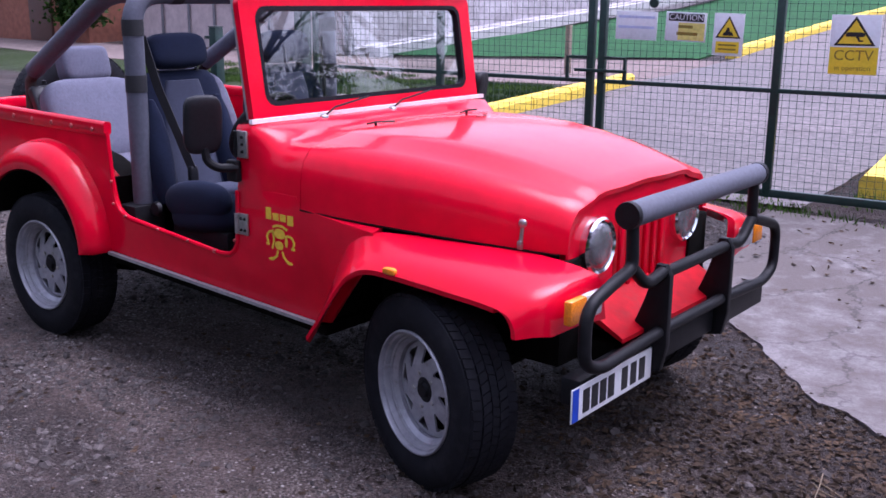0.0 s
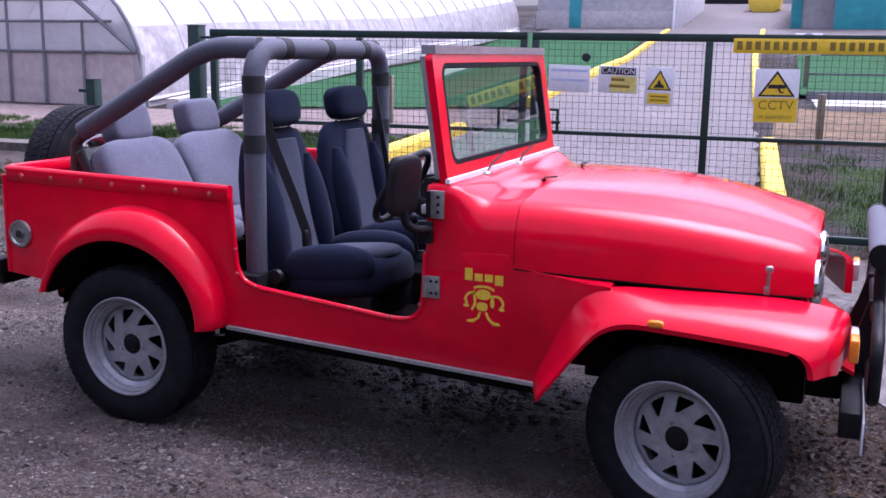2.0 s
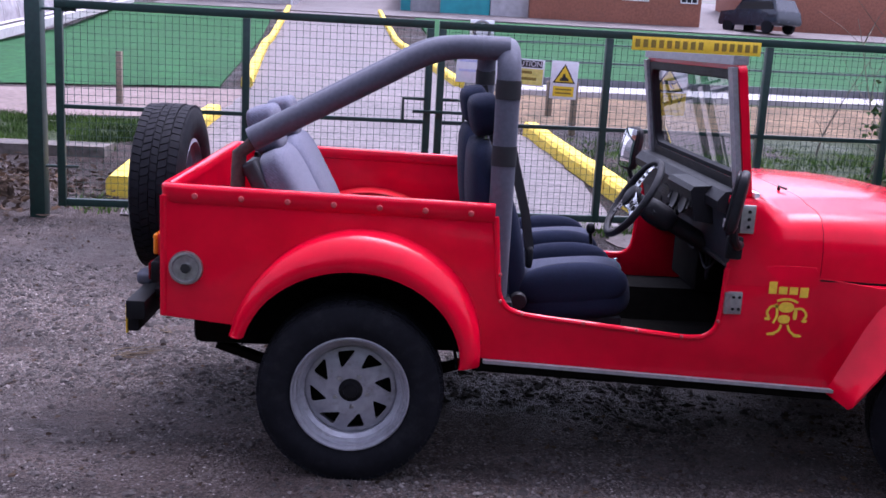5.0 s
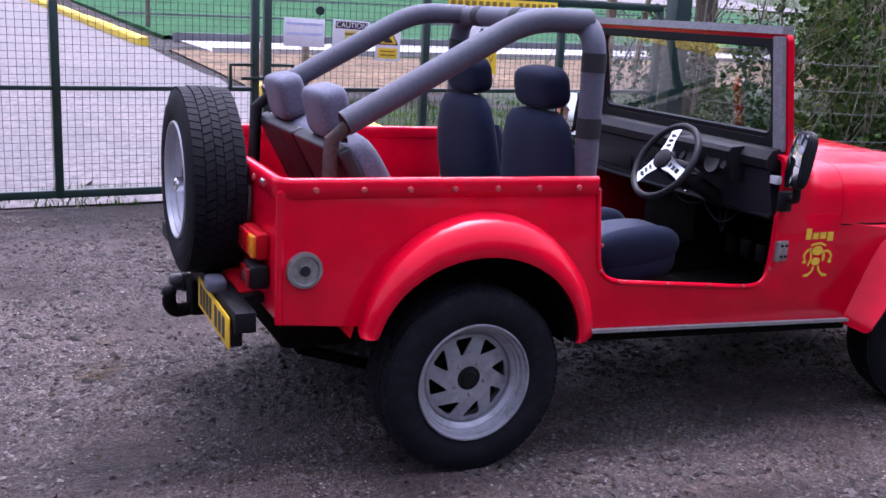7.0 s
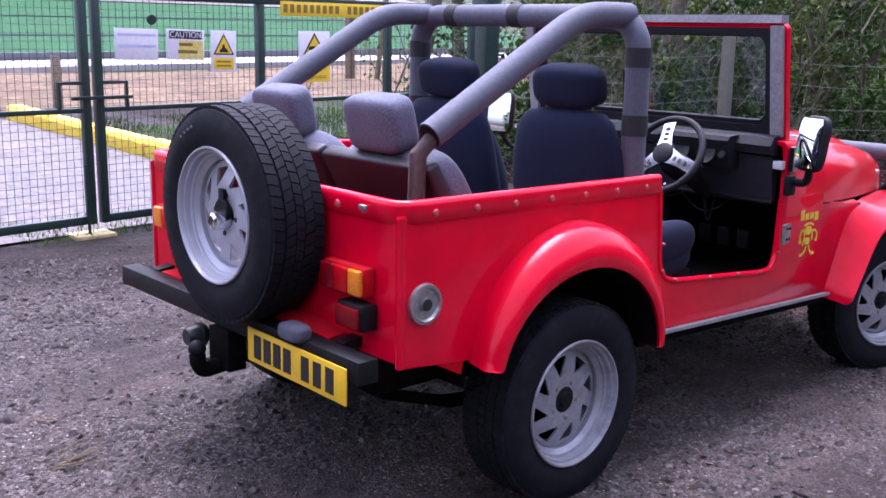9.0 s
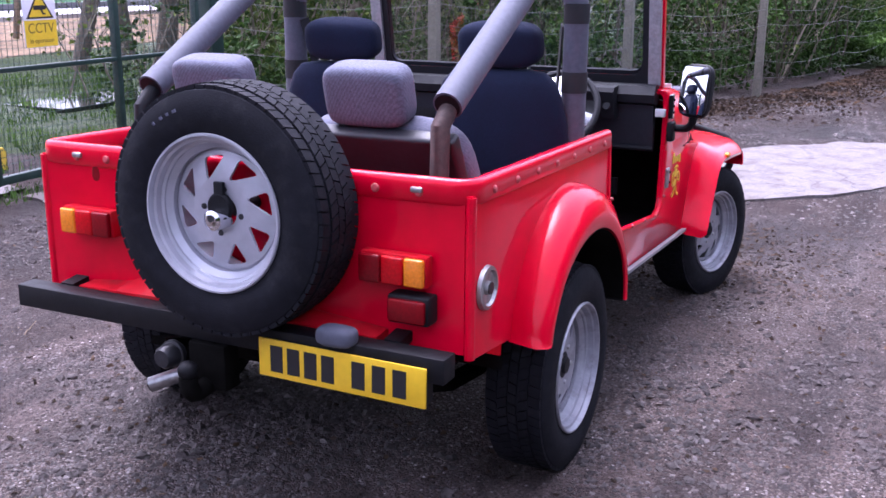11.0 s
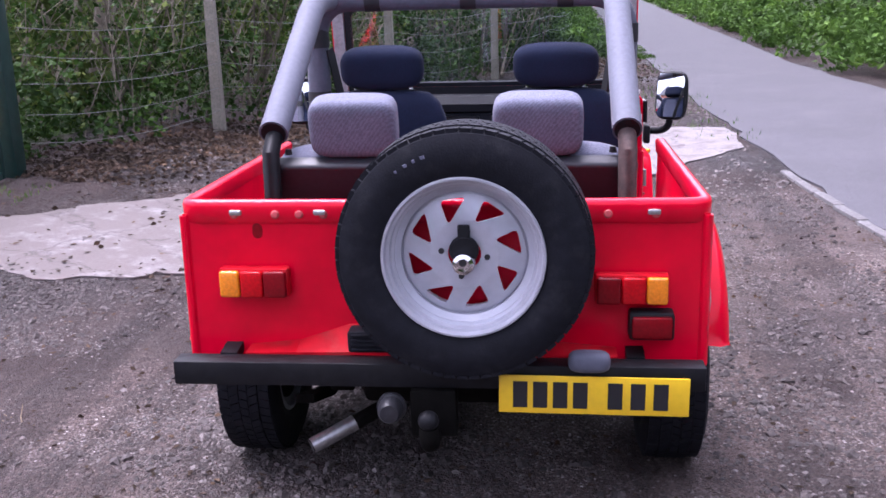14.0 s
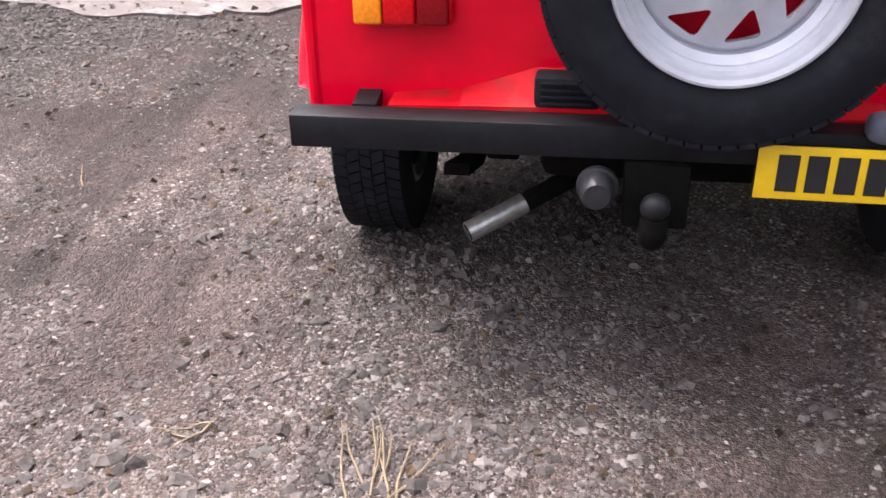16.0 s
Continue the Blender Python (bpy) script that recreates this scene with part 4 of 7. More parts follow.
for k in range(7):
    x = -0.58 + k * 0.165
    for s in (-1, 1):
        part("stud", stud(x, s * 0.7605, 1.037 - 0.0151 * (x + 0.69), (0, s, 0.1)), RED_CHIP, car)
for y in (-0.60, -0.47, 0.33, 0.40, 0.47, 0.59):
    part("stud", stud(-0.7125, y, 1.036, (-1, 0, 0.1), 0.013), RED_CHIP, car)
for y in (-0.595, 0.585, 0.34):
    part("turn_button", box(-0.721, -0.708, y - 0.018, y + 0.018, 1.034, 1.050, 0.005), STEEL, car, "small steel turn button")


# doorway edging, sill strip
def door_edge():
    pts = [(0.502, 1.01), (0.528, 0.72), (0.56, 0.668), (0.63, 0.646), (1.24, 0.588), (1.31, 0.592), (1.352, 0.63), (1.362, 0.70), (1.368, 0.86)]
    return tube(fillet([(x, -0.748, z) for x, z in pts], 0.03, 3), 0.011, 8)


both("door_edging", door_edge, RED)
for x, z in ((0.53, 0.80), (0.535, 0.70), (0.62, 0.655), (0.85, 0.63), (1.05, 0.612), (1.22, 0.596), (1.35, 0.66)):
    for s in (-1, 1):
        part("stud", stud(x, s * 0.762, z, (0, s, 0.3), 0.007), RED_CHIP, car)
both("sill_strip", lambda: tube([(0.485, -0.764, 0.468), (1.815, -0.764, 0.408)], 0, flat=(0.010, 0.0065)), ALLOY, "pale aluminium sill strip")
both("sill_under", lambda: prism([(0.45, 0.46), (1.83, 0.40), (1.83, 0.36), (0.45, 0.42)], 0.5, lambda u, v, w: (u, -0.735 + w, v)), UNDER)


# rear wheel arch flares
def flare():
    rings = []
    for k in range(31):
        q = k / 30
        a = radians(194 - q * 204)
        c, s = math.cos(a), math.sin(a)
        ax, az = 0.030 + 0.448 * c, 0.505 + 0.440 * s
        bx, bz = 0.0 + 0.405 * c, 0.475 + 0.362 * s
        low = 0.555 - 0.09 * q
        az, bz = max(az, low + 0.002), max(bz, low)
        mx, mz = ax * 0.42 + bx * 0.58, az * 0.42 + bz * 0.58
        nx, nz = c * 0.032, max(0.0, s) * 0.040
        rings.append([(ax, -0.742, az), (ax * 0.72 + bx * 0.28 + nx * 0.5, -0.790, az * 0.72 + bz * 0.28 + nz * 0.6), (mx + nx, -0.838, mz + nz * 0.9),
                      (bx + nx * 0.55, -0.868, bz + nz * 0.55), (bx, -0.872, max(low, bz - 0.004)), (bx * 0.975, -0.866, max(low, bz - 0.030 * max(0, s))), (bx * 0.975, -0.742, max(low, bz - 0.030 * max(0, s)))])
    return loft(rings)


def lining():
    rings = []
    for k in range(25):
        q = k / 24
        a = radians(194 - q * 204)
        bx, bz = 0.385 * math.cos(a), max(0.555 - 0.09 * q, 0.475 + 0.325 * math.sin(a))
        rings.append([(bx, -0.863, bz), (bx, -0.60, bz)])
    return loft(rings, False, False)


both("flare_lining", lining, UNDER, "black wheel arch lining")
both("rear_flare", flare, RED, "broad rounded red wheel arch flare", smooth=50)


# front wings
def flow(pts, n=4):
    """A smooth curve through a row of points."""
    v = [np.array(p, float) for p in pts]
    v = [2 * v[0] - v[1]] + v + [2 * v[-1] - v[-2]]
    out = []
    for a, b, c, d in zip(v, v[1:], v[2:], v[3:]):
        for k in range(n):
            t = k / n
            out.append(tuple(0.5 * (2 * b + (c - a) * t + (2 * a - 5 * b + 4 * c - d) * t * t + (3 * b - a - 3 * c + d) * t ** 3)))
    return out + [tuple(v[-2])]


def wing():
    outer = [(1.855, 0.398), (1.925, 0.49), (2.005, 0.60), (2.075, 0.672), (2.165, 0.704), (2.30, 0.702), (2.50, 0.690), (2.66, 0.678), (2.735, 0.660), (2.765, 0.625), (2.772, 0.588)]
    crease = [(1.835, -0.80, 0.41), (1.895, -0.80, 0.515), (1.965, -0.80, 0.635), (2.035, -0.80, 0.715), (2.135, -0.80, 0.753), (2.30, -0.80, 0.755), (2.50, -0.80, 0.748), (2.68, -0.795, 0.738), (2.795, -0.785, 0.722), (2.835, -0.775, 0.690), (2.842, -0.77, 0.588)]
    inner = [(1.80, -0.742, 0.42), (1.855, -0.742, 0.54), (1.915, -0.742, 0.67), (1.975, -0.742, 0.755), (2.08, -0.728, 0.797), (2.30, -0.66, 0.795), (2.50, -0.61, 0.790), (2.68, -0.565, 0.778), (2.84, -0.55, 0.752), (2.872, -0.53, 0.710), (2.876, -0.50, 0.588)]
    outer, crease, inner = flow(outer), flow(crease), flow(inner)
    rings = []
    for (ox, oz), c, i in zip(outer, crease, inner):
        o, c, i = Vector((ox, -0.868, oz)), Vector(c), Vector(i)
        m = (c + i) / 2 + Vector((0, 0, 0.008))
        d = Vector((0, 0, -0.03)) if ox < 2.7 else Vector((-0.03, 0, 0.0))
        rings.append([i, m, c, c.lerp(o, 0.5) + Vector((0.004, -0.006, 0.006)), o, o + d * 0.6 + Vector((0, 0.004, 0)), c.lerp(o, 0.6) + d * 1.3, i + d])
    return loft(rings)


both("front_wing", wing, RED, "red front wing with flat top", smooth=40)
both("wing_inner", lambda: box(1.95, 2.74, -0.56, -0.40, 0.40, 0.76, 0.01), UNDER)
both("side_marker", lambda: pillow(0.055, 0.026, 0.026, (2.262, -0.866, 0.716), 3), AMBER, "amber side marker lens")


# bonnet
def hood_profile(x):
    t = (x - 1.36) / (2.74 - 1.36)
    w = 0.749 - 0.211 * max(0, (x - 1.70) / 1.04) ** 1.6
    base = 0.835 - 0.05 * max(0, (x - 1.70) / 1.04)
    top = 1.103 - 0.02 * max(0.0, (1.72 - x) / 0.36) - 0.135 * max(0, (x - 1.75) / 0.99) ** 2.2
    sh = base + (top - base) * 0.70
    return w, base, top, sh


def hood_ring(x, inset=0.0):
    w, base, top, sh = hood_profile(x)
    k = (0.4 + 1.1 * max(0.0, min(1.0, (x - 1.72) / 0.5))) * (1 - 0.35 * max(0, (x - 2.5) / 0.24))
    pw = w * 0.66
    half = [(w, base), (w - 0.004, base + (sh - base) * 0.55), (w - 0.022, sh - 0.015), (w - 0.060, sh + (top - sh) * 0.40), (w - 0.115, sh + (top - sh) * 0.62),
            (pw + 0.03, sh + (top - sh) * 0.76), (pw, sh + (top - sh) * 0.82 + 0.011 * k), (pw - 0.06, sh + (top - sh) * 0.89 + 0.014 * k), (w * 0.32, top - 0.006 + 0.013 * k), (0.0, top + 0.014 * k)]
    pts = [(-y, z) for y, z in half] + [(y, z) for y, z in half[-2::-1]]
    return [(x, y * (1 - inset), z - inset * 0.3) for y, z in pts]


HOOD_X = [1.7185, 1.78, 1.88, 2.0, 2.15, 2.3, 2.45, 2.58, 2.67, 2.72]
rings = [hood_ring(1.724, 0.02)] + [hood_ring(x) for x in HOOD_X]
nose = hood_ring(2.735)
rings += [[(2.742, y * 0.985, z - 0.012 if z > 0.82 else z) for _, y, z in nose], [(2.738, y * 0.95, z - 0.03 if z > 0.82 else z) for _, y, z in nose]]
rings += [[(2.60, y * 0.93, z - 0.03) for _, y, z in hood_ring(2.60)]]
part("bonnet", loft(rings, False, False), RED, car, "rounded red bonnet with raised centre", 42)


def scuttle_ring(x, inset=0.0):
    """Square box section under the windscreen that melts into the bonnet."""
    half = [(0.7512, 0.80), (0.7512, 0.95), (0.7512, 1.075), (0.748, 1.105), (0.738, 1.118), (0.70, 1.122), (0.55, 1.124), (0.45, 1.125), (0.25, 1.126), (0, 1.127)]
    pts = [(-y, z) for y, z in half] + [(y, z) for y, z in half[-2::-1]]
    s = smoothstep(1.452, 1.60, x)
    hood = hood_ring(x)
    out = []
    for i, ((y, z), (_, hy, hz)) in enumerate(zip(pts, hood)):
        if i in (0, len(pts) - 1):
            hz, hy = 0.80, y
        out.append((x, (y + (hy - y) * s) * (1 - inset), z + (hz - z) * s - inset * 0.6))
    return out


part("cowl", loft([scuttle_ring(1.44, 0.03), scuttle_ring(1.375, 0.03), scuttle_ring(1.370, 0.004)] + [scuttle_ring(x) for x in (1.374, 1.41, 1.44, 1.452, 1.47, 1.49, 1.51, 1.53, 1.55, 1.575, 1.60, 1.64, 1.68, 1.70, 1.716)] + [scuttle_ring(1.71, 0.025)], False, False), RED, car, "red scuttle before the windscreen", 42)
both("bonnet_gap", lambda: tube([(x, -hood_profile(x)[0] - 0.002, hood_profile(x)[1] - 0.004) for x in HOOD_X], 0.0034, 6), UNDER)
both("wing_shelf", lambda: loft([[(x, -0.7495, 0.836 - 0.036 * (x - 1.70) / 0.35), (x, -hood_profile(x)[0] + 0.012, hood_profile(x)[1] - 0.004), (x, -hood_profile(x)[0] + 0.012, hood_profile(x)[1] - 0.05), (x, -0.7495, 0.79 - 0.036 * (x - 1.70) / 0.35)] for x in (1.717, 1.80, 1.9, 2.0, 2.08)]), RED)
both("bonnet_catch", lambda: join(box(2.58, 2.60, -0.592, -0.562, 0.79, 0.82, 0.004), tube([(2.592, -0.585, 0.81), (2.594, -0.578, 0.872)], 0.007, 8), pillow(0.03, 0.02, 0.03, (2.594, -0.578, 0.878), 2.5, 4)), STEEL, "steel spring bonnet catch")
both("washer_jet", lambda: join(tube([(1.69, -0.30, 1.085), (1.69, -0.30, 1.112)], 0.006, 8), tube([(1.70, -0.36, 1.114), (1.69, -0.30, 1.115), (1.72, -0.22, 1.113)], 0.004, 6)), BLACK)

# grille panel with slots
gp = part("grille_panel", loft([[(x, y * k, z * 1.0 - dz) for _, y, z in hood_ring(2.72)] + [(x, 0.50 * k, 0.56), (x, -0.50 * k, 0.56)] for x, k, dz in ((2.70, 0.94, 0.030), (2.722, 0.94, 0.030), (2.728, 0.925, 0.036))]), RED, car, "red front panel with upright slots", 30)
for i in range(7):
    y = (i - 3) * 0.062
    # No recess is cut: the duller strip paints the slot's shade.
    part("slot", box(2.7205, 2.7308, y - 0.013, y + 0.013, 0.60, 0.875, 0.004), RED_DULL_SHADE, gp, "duller red strip painting a slot's shade")
    part("rib", box(2.7225, 2.742, y + 0.018, y + 0.044, 0.59, 0.885, 0.007), RED, gp) if i < 6 else None
for s in (-1, 1):
    hl = part("headlight", lathe([(0.0, 0.03), (0.045, 0.027), (0.075, 0.018), (0.086, 0.006), (0.086, -0.01)], 32, "x", (2.742, s * 0.335, 0.780)), HEADLAMP, car, "round glass headlight")
    part("bezel", lathe([(0.086, -0.012), (0.087, 0.012), (0.094, 0.018), (0.102, 0.010), (0.104, -0.02)], 32, "x", (2.742, s * 0.335, 0.780)), CHROME, hl)
    part("reflector", lathe([(0.0, -0.02), (0.04, -0.016), (0.08, 0.0)], 24, "x", (2.748, s * 0.335, 0.780)), CHROME, hl)
    lamp = part("indicator", box(2.872, 2.902, s * 0.76, s * 0.665, 0.628, 0.708, 0.008), AMBER, car, "amber and clear indicator lamp")
    part("clear_half", box(2.872, 2.900, s * 0.663, s * 0.565, 0.628, 0.708, 0.008), CLEAR_LENS, lamp)
part("front_apron", prism([(2.72, 0.60), (2.90, 0.50), (2.90, 0.485), (2.72, 0.57)], 0.84, lambda u, v, w: (u, -0.42 + w, v), 0.003), RED_DULL_SHADE, car, "sloping red apron under the grille")

# bull bar and front bumper
bb = part("bull_bar", tube([(2.95, -0.505, 0.945), (2.95, 0.505, 0.945)], 0.042, 18), PAD, car, "black tubular bull bar with grey padded top")
for s in (-1, 1):
    part("pad_end", tube([(2.95, s * 0.506, 0.945), (2.95, s * 0.530, 0.945)], 0.044, 16), BLACK, bb)
    part("side_loop", tube(fillet([(2.95, s * 0.49, 0.93), (2.955, s * 0.485, 0.77), (2.955, s * 0.56, 0.755), (2.955, s * 0.765, 0.70), (2.955, s * 0.765, 0.52), (2.955, s * 0.66, 0.48), (2.955, s * 0.25, 0.50)], 0.07, 6), 0.021, 12), BLACK, bb)
    part("upper_brace", tube(fillet([(2.955, s * 0.49, 0.775), (2.955, s * 0.385, 0.69), (2.955, s * 0.26, 0.712)], 0.05, 5), 0.021, 12), BLACK, bb)
    part("upright_plate", prism([(2.87, 0.34), (2.965, 0.36), (2.985, 0.45), (2.985, 0.70), (2.965, 0.735), (2.93, 0.735), (2.90, 0.62), (2.86, 0.52)], 0.03, lambda u, v, w, s=s: (u, s * 0.255 - 0.015 + w, v), 0.004), BLACK, bb)
part("cross_tube", tube([(2.955, -0.27, 0.705), (2.955, 0.27, 0.705)], 0.021, 12), BLACK, bb)
part("cross_tube", tube([(2.955, -0.27, 0.50), (2.955, 0.27, 0.50)], 0.021, 12), BLACK, bb)
part("front_bumper", box(2.86, 2.93, -0.74, 0.74, 0.365, 0.455, 0.008), BLACK, car, "black steel channel bumper")
both("bumper_iron", lambda: box(2.40, 2.87, -0.30, -0.24, 0.36, 0.45, 0.006), UNDER)


def number_plate(m, board_mat, name="number_plate", blue=False):
    """Plate 0.52 m long; the characters are plain bars."""
    p = part(name, move(box(-0.26, 0.26, -0.003, 0.003, -0.0555, 0.0555, 0.0015), m), board_mat, car, "number plate with plain black bars")
    xs = [-0.215 + 0.055 * k for k in range(4)] + [0.045 + 0.062 * k for k in range(3)]
    if blue:
        part("blue_band", move(box(-0.258, -0.222, -0.0046, -0.0031, -0.053, 0.053), m), BLUE_INK, p)
        xs = [-0.190 + 0.052 * k for k in range(4)] + [0.055 + 0.060 * k for k in range(3)]
    for x in xs:
        part("print_bar", move(box(x - 0.020 + 0.014, x + 0.020 + 0.014, -0.0046, -0.0031, -0.0385, 0.0385), m), INK, p, smooth=0)
    return p


number_plate(pose(2.935, -0.535, 0.388, 0, 0, 90), WHITE_PLATE, blue=True)


# ---- windscreen ----
def ws_pt(y, h):
    """A place on the raked windscreen; h runs from 0 at the foot to 1 at the top."""
    return Vector((1.425 - 0.073 * h, y, 1.125 + 0.475 * h))


def frame_bar(loop_out, loop_in, thick):
    nrm = Vector((0.475, 0, 0.073)).normalized() * thick / 2
    bm = bmesh.new()
    n = len(loop_out)
    rows = [[bm.verts.new(ws_pt(*p) + k) for p in loop] for loop, k in ((loop_out, nrm), (loop_in, nrm), (loop_in, -nrm), (loop_out, -nrm))]
    for a, b in zip(rows, rows[1:] + rows[:1]):
        for i in range(n):
            j = (i + 1) % n
            bm.faces.new((a[i], a[j], b[j], b[i]))
    return bm


def round_loop(w, h0, h1, r, n=6):
    out = []
    rh = r / 0.495
    for cx, ch, a0 in ((w - r, h1 - rh, 0), (-w + r, h1 - rh, 90), (-w + r, h0 + rh, 180), (w - r, h0 + rh, 270)):
        for k in range(n + 1):
            a = radians(a0 + 90 * k / n)
            out.append((cx + r * math.cos(a), ch + rh * math.sin(a)))
    return out


ws = part("windscreen_frame", frame_bar(round_loop(0.715, -0.05, 1.0, 0.034), round_loop(0.640, 0.115, 0.915, 0.055), 0.030), RED, car, "red folding windscreen frame", 40)
part("seal", frame_bar(round_loop(0.642, 0.112, 0.918, 0.056), round_loop(0.622, 0.152, 0.880, 0.045), 0.030), RUBBER, ws, "black rubber seal", 40)
pane_bm = bmesh.new()
pane_bm.faces.new([pane_bm.verts.new(ws_pt(*p)) for p in round_loop(0.625, 0.145, 0.886, 0.046)])
pane = part("pane", pane_bm, GLASS, ws, "clear windscreen glass", 0)
pane.visible_shadow = False
trim = frame_bar(round_loop(0.652, 0.01, 0.965, 0.03), round_loop(0.624, 0.12, 0.90, 0.055), 0.006)
part("inner_trim", move(trim, Matrix.Translation((-0.019, 0, -0.006))), PLASTIC, ws, "black inner trim", 40)
part("top_channel", tube([ws_pt(-0.70, 1.0) + Vector((-0.004, 0, 0.012)), ws_pt(0.70, 1.0) + Vector((-0.004, 0, 0.012))], 0, flat=(0.028, 0.016)), ALLOY, ws, "worn grey top channel")
part("chrome_strip", tube([(1.4495, -0.742, 1.133), (1.4495, 0.742, 1.133)], 0, flat=(0.008, 0.0085)), TRIM, ws, "bright trim strip")
for s in (-1, 1):
    part("inner_channel", tube([ws_pt(s * 0.680, 0.02) + Vector((-0.028, 0, 0)), ws_pt(s * 0.680, 0.97) + Vector((-0.028, 0, 0))], 0, flat=(0.026, 0.010)), ALLOY, ws)
    part("frame_hinge", box(1.385, 1.445, s * 0.752, s * 0.764, 0.995, 1.10, 0.004), STEEL, car, "steel windscreen hinge")
    part("hinge_knuckle", tube([(1.383, s * 0.762, 0.998), (1.383, s * 0.762, 1.097)], 0.010, 10), BLACK, car)
    for hz in (1.02, 1.048, 1.076):
        part("hinge_bolt", stud(1.422, s * 0.765, hz, (0, s, 0), 0.007), BLACK, car)
    part("door_hinge", box(1.375, 1.432, s * 0.752, s * 0.764, 0.690, 0.775, 0.004), STEEL, car, "steel door hinge plate")
    part("hinge_knuckle", tube([(1.374, s * 0.763, 0.693), (1.374, s * 0.763, 0.772)], 0.011, 10), STEEL, car)
    for hx, hz in ((1.398, 0.71), (1.398, 0.755), (1.42, 0.71), (1.42, 0.755)):
        part("hinge_bolt", stud(hx, s * 0.765, hz, (0, s, 0), 0.006), BLACK, car)
for y0 in (-0.37, 0.05):
    wp = part("wiper", tube([ws_pt(y0, 0.0) + Vector((0.045, 0, 0.0)), ws_pt(y0 + 0.07, 0.07) + Vector((0.045, 0, 0)), ws_pt(y0 + 0.30, 0.13) + Vector((0.030, 0, 0))], 0.0042, 6), BLACK, car, "black windscreen wiper")
    part("wiper_base", move(pillow(0.036, 0.036, 0.03, (0, 0, 0), 2.5, 4), Matrix.Translation(ws_pt(y0, -0.01) + Vector((0.045, 0, 0)))), STEEL, wp)

# bulkhead, dash, floor
DASH_GREY = surface("slate grey dash plastic", (0.022, 0.024, 0.032), 0.6, vary=0.15, grain=80, coarse=8, bump=0.1, bump_scale=420, spec=0.3)
part("floor_pan", box(0.40, 1.80, -0.725, 0.725, 0.455, 0.485), UNDER, car, "dark cabin floor")
part("rear_floor", box(-0.675, 0.40, -0.556, 0.556, 0.60, 0.62), UNDER, car)
# Guessed step, added to darken the gap and hide the bench cushion.
part("floor_step", box(0.385, 0.405, -0.725, 0.725, 0.486, 0.79, 0.004), UNDER, car, "guessed dark step filling the gap beside the roll hoop")
part("bulkhead", box(1.80, 1.83, -0.70, 0.70, 0.42, 1.0), UNDER, car)
DASH = part("dashboard", loft([[(x, y, z) for x, z in ((1.405, 1.128), (1.39, 1.142), (1.345, 1.135), (1.318, 1.10), (1.325, 1.065), (1.352, 1.055), (1.40, 1.05), (1.412, 1.09))] for y in (-0.70, -0.4, 0, 0.4, 0.70)]), PLASTIC, car, "plain black dashboard", 30)
part("fascia", loft([[(x, y, z) for x, z in ((1.353, 1.052), (1.362, 0.99), (1.392, 0.862), (1.41, 0.858), (1.41, 1.048))] for y in (-0.69, -0.2, 0.2, 0.69)]), DASH_GREY, DASH, "dark slate dashboard panel", 30)
part("fascia_lip", tube([(1.392, -0.69, 0.857), (1.392, 0.69, 0.857)], 0.012, 8), PLASTIC, DASH)
cluster = part("binnacle", loft([[(x, y, z) for x, z in ((1.36, 1.135), (1.275, 1.128), (1.262, 1.11), (1.290, 0.995), (1.37, 0.985))] for y in (-0.535, -0.525, -0.185, -0.175)]), PLASTIC, DASH, "hooded black instrument binnacle", 30)
for y, r in ((-0.43, 0.045), (-0.30, 0.045), (-0.505, 0.018), (-0.225, 0.018)):
    part("gauge", move(lathe([(0, 0.004), (r * 0.86, 0.004), (r, 0.008), (r, -0.004)], 20, "z"), Matrix.Translation((1.272, y, 1.052)) @ Matrix.Rotation(radians(-77), 4, "Y")), INK, cluster, "round black gauge")
for y0, y1, z0, z1 in ((0.02, 0.20, 0.985, 1.04), (-0.13, -0.03, 0.985, 1.04)):
    vent = part("dash_vent", box(1.338, 1.362, y0, y1, z0, z1, 0.004), BLACK, DASH)
    for k in range(4):
        part("vent_slat", box(1.334, 1.3385, y0 + 0.008, y1 - 0.008, z0 + 0.008 + 0.012 * k, z0 + 0.012 + 0.012 * k), PLASTIC, vent)
for k in range(4):
    part("switch", box(1.352, 1.370, -0.02 + 0.055 * k, 0.012 + 0.055 * k, 0.93, 0.955, 0.003), BLACK, DASH)
part("glovebox_lid", box(1.364, 1.372, 0.30, 0.62, 0.90, 1.01, 0.006), PLASTIC, DASH)
part("heater_box", box(1.43, 1.72, -0.15, 0.25, 0.62, 0.90, 0.02), UNDER, car, "black heater box under the dashboard")
part("choke_knob", join(tube([(1.40, -0.18, 0.885), (1.345, -0.18, 0.875)], 0.004, 6), pillow(0.014, 0.022, 0.022, (1.342, -0.18, 0.874), 2.2, 4)), CHROME, DASH)
for y0, y1, sag in ((-0.50, -0.20, 0.10), (-0.28, 0.05, 0.06), (-0.40, -0.34, 0.14)):
    part("loose_cable", tube([(1.41, y0 + (y1 - y0) * k / 8, 0.87 - sag * math.sin(math.pi * k / 8)) for k in range(9)], 0.005, 6), RUBBER, DASH)
part("tunnel", prism([(-0.14, 0.48), (-0.10, 0.62), (0.10, 0.62), (0.14, 0.48)], 1.2, lambda u, v, w: (0.55 + w, u, v), 0.02), UNDER, car, "dark gearbox tunnel")
part("gear_lever", join(tube([(1.02, 0.0, 0.62), (0.99, 0.0, 0.83)], 0.008, 8), pillow(0.04, 0.04, 0.05, (0.99, 0, 0.85), 2.2, 5)), BLACK, car)
part("brake_lever", tube([(0.86, 0.03, 0.62), (0.98, 0.03, 0.70)], 0.009, 8), CHROME, car)
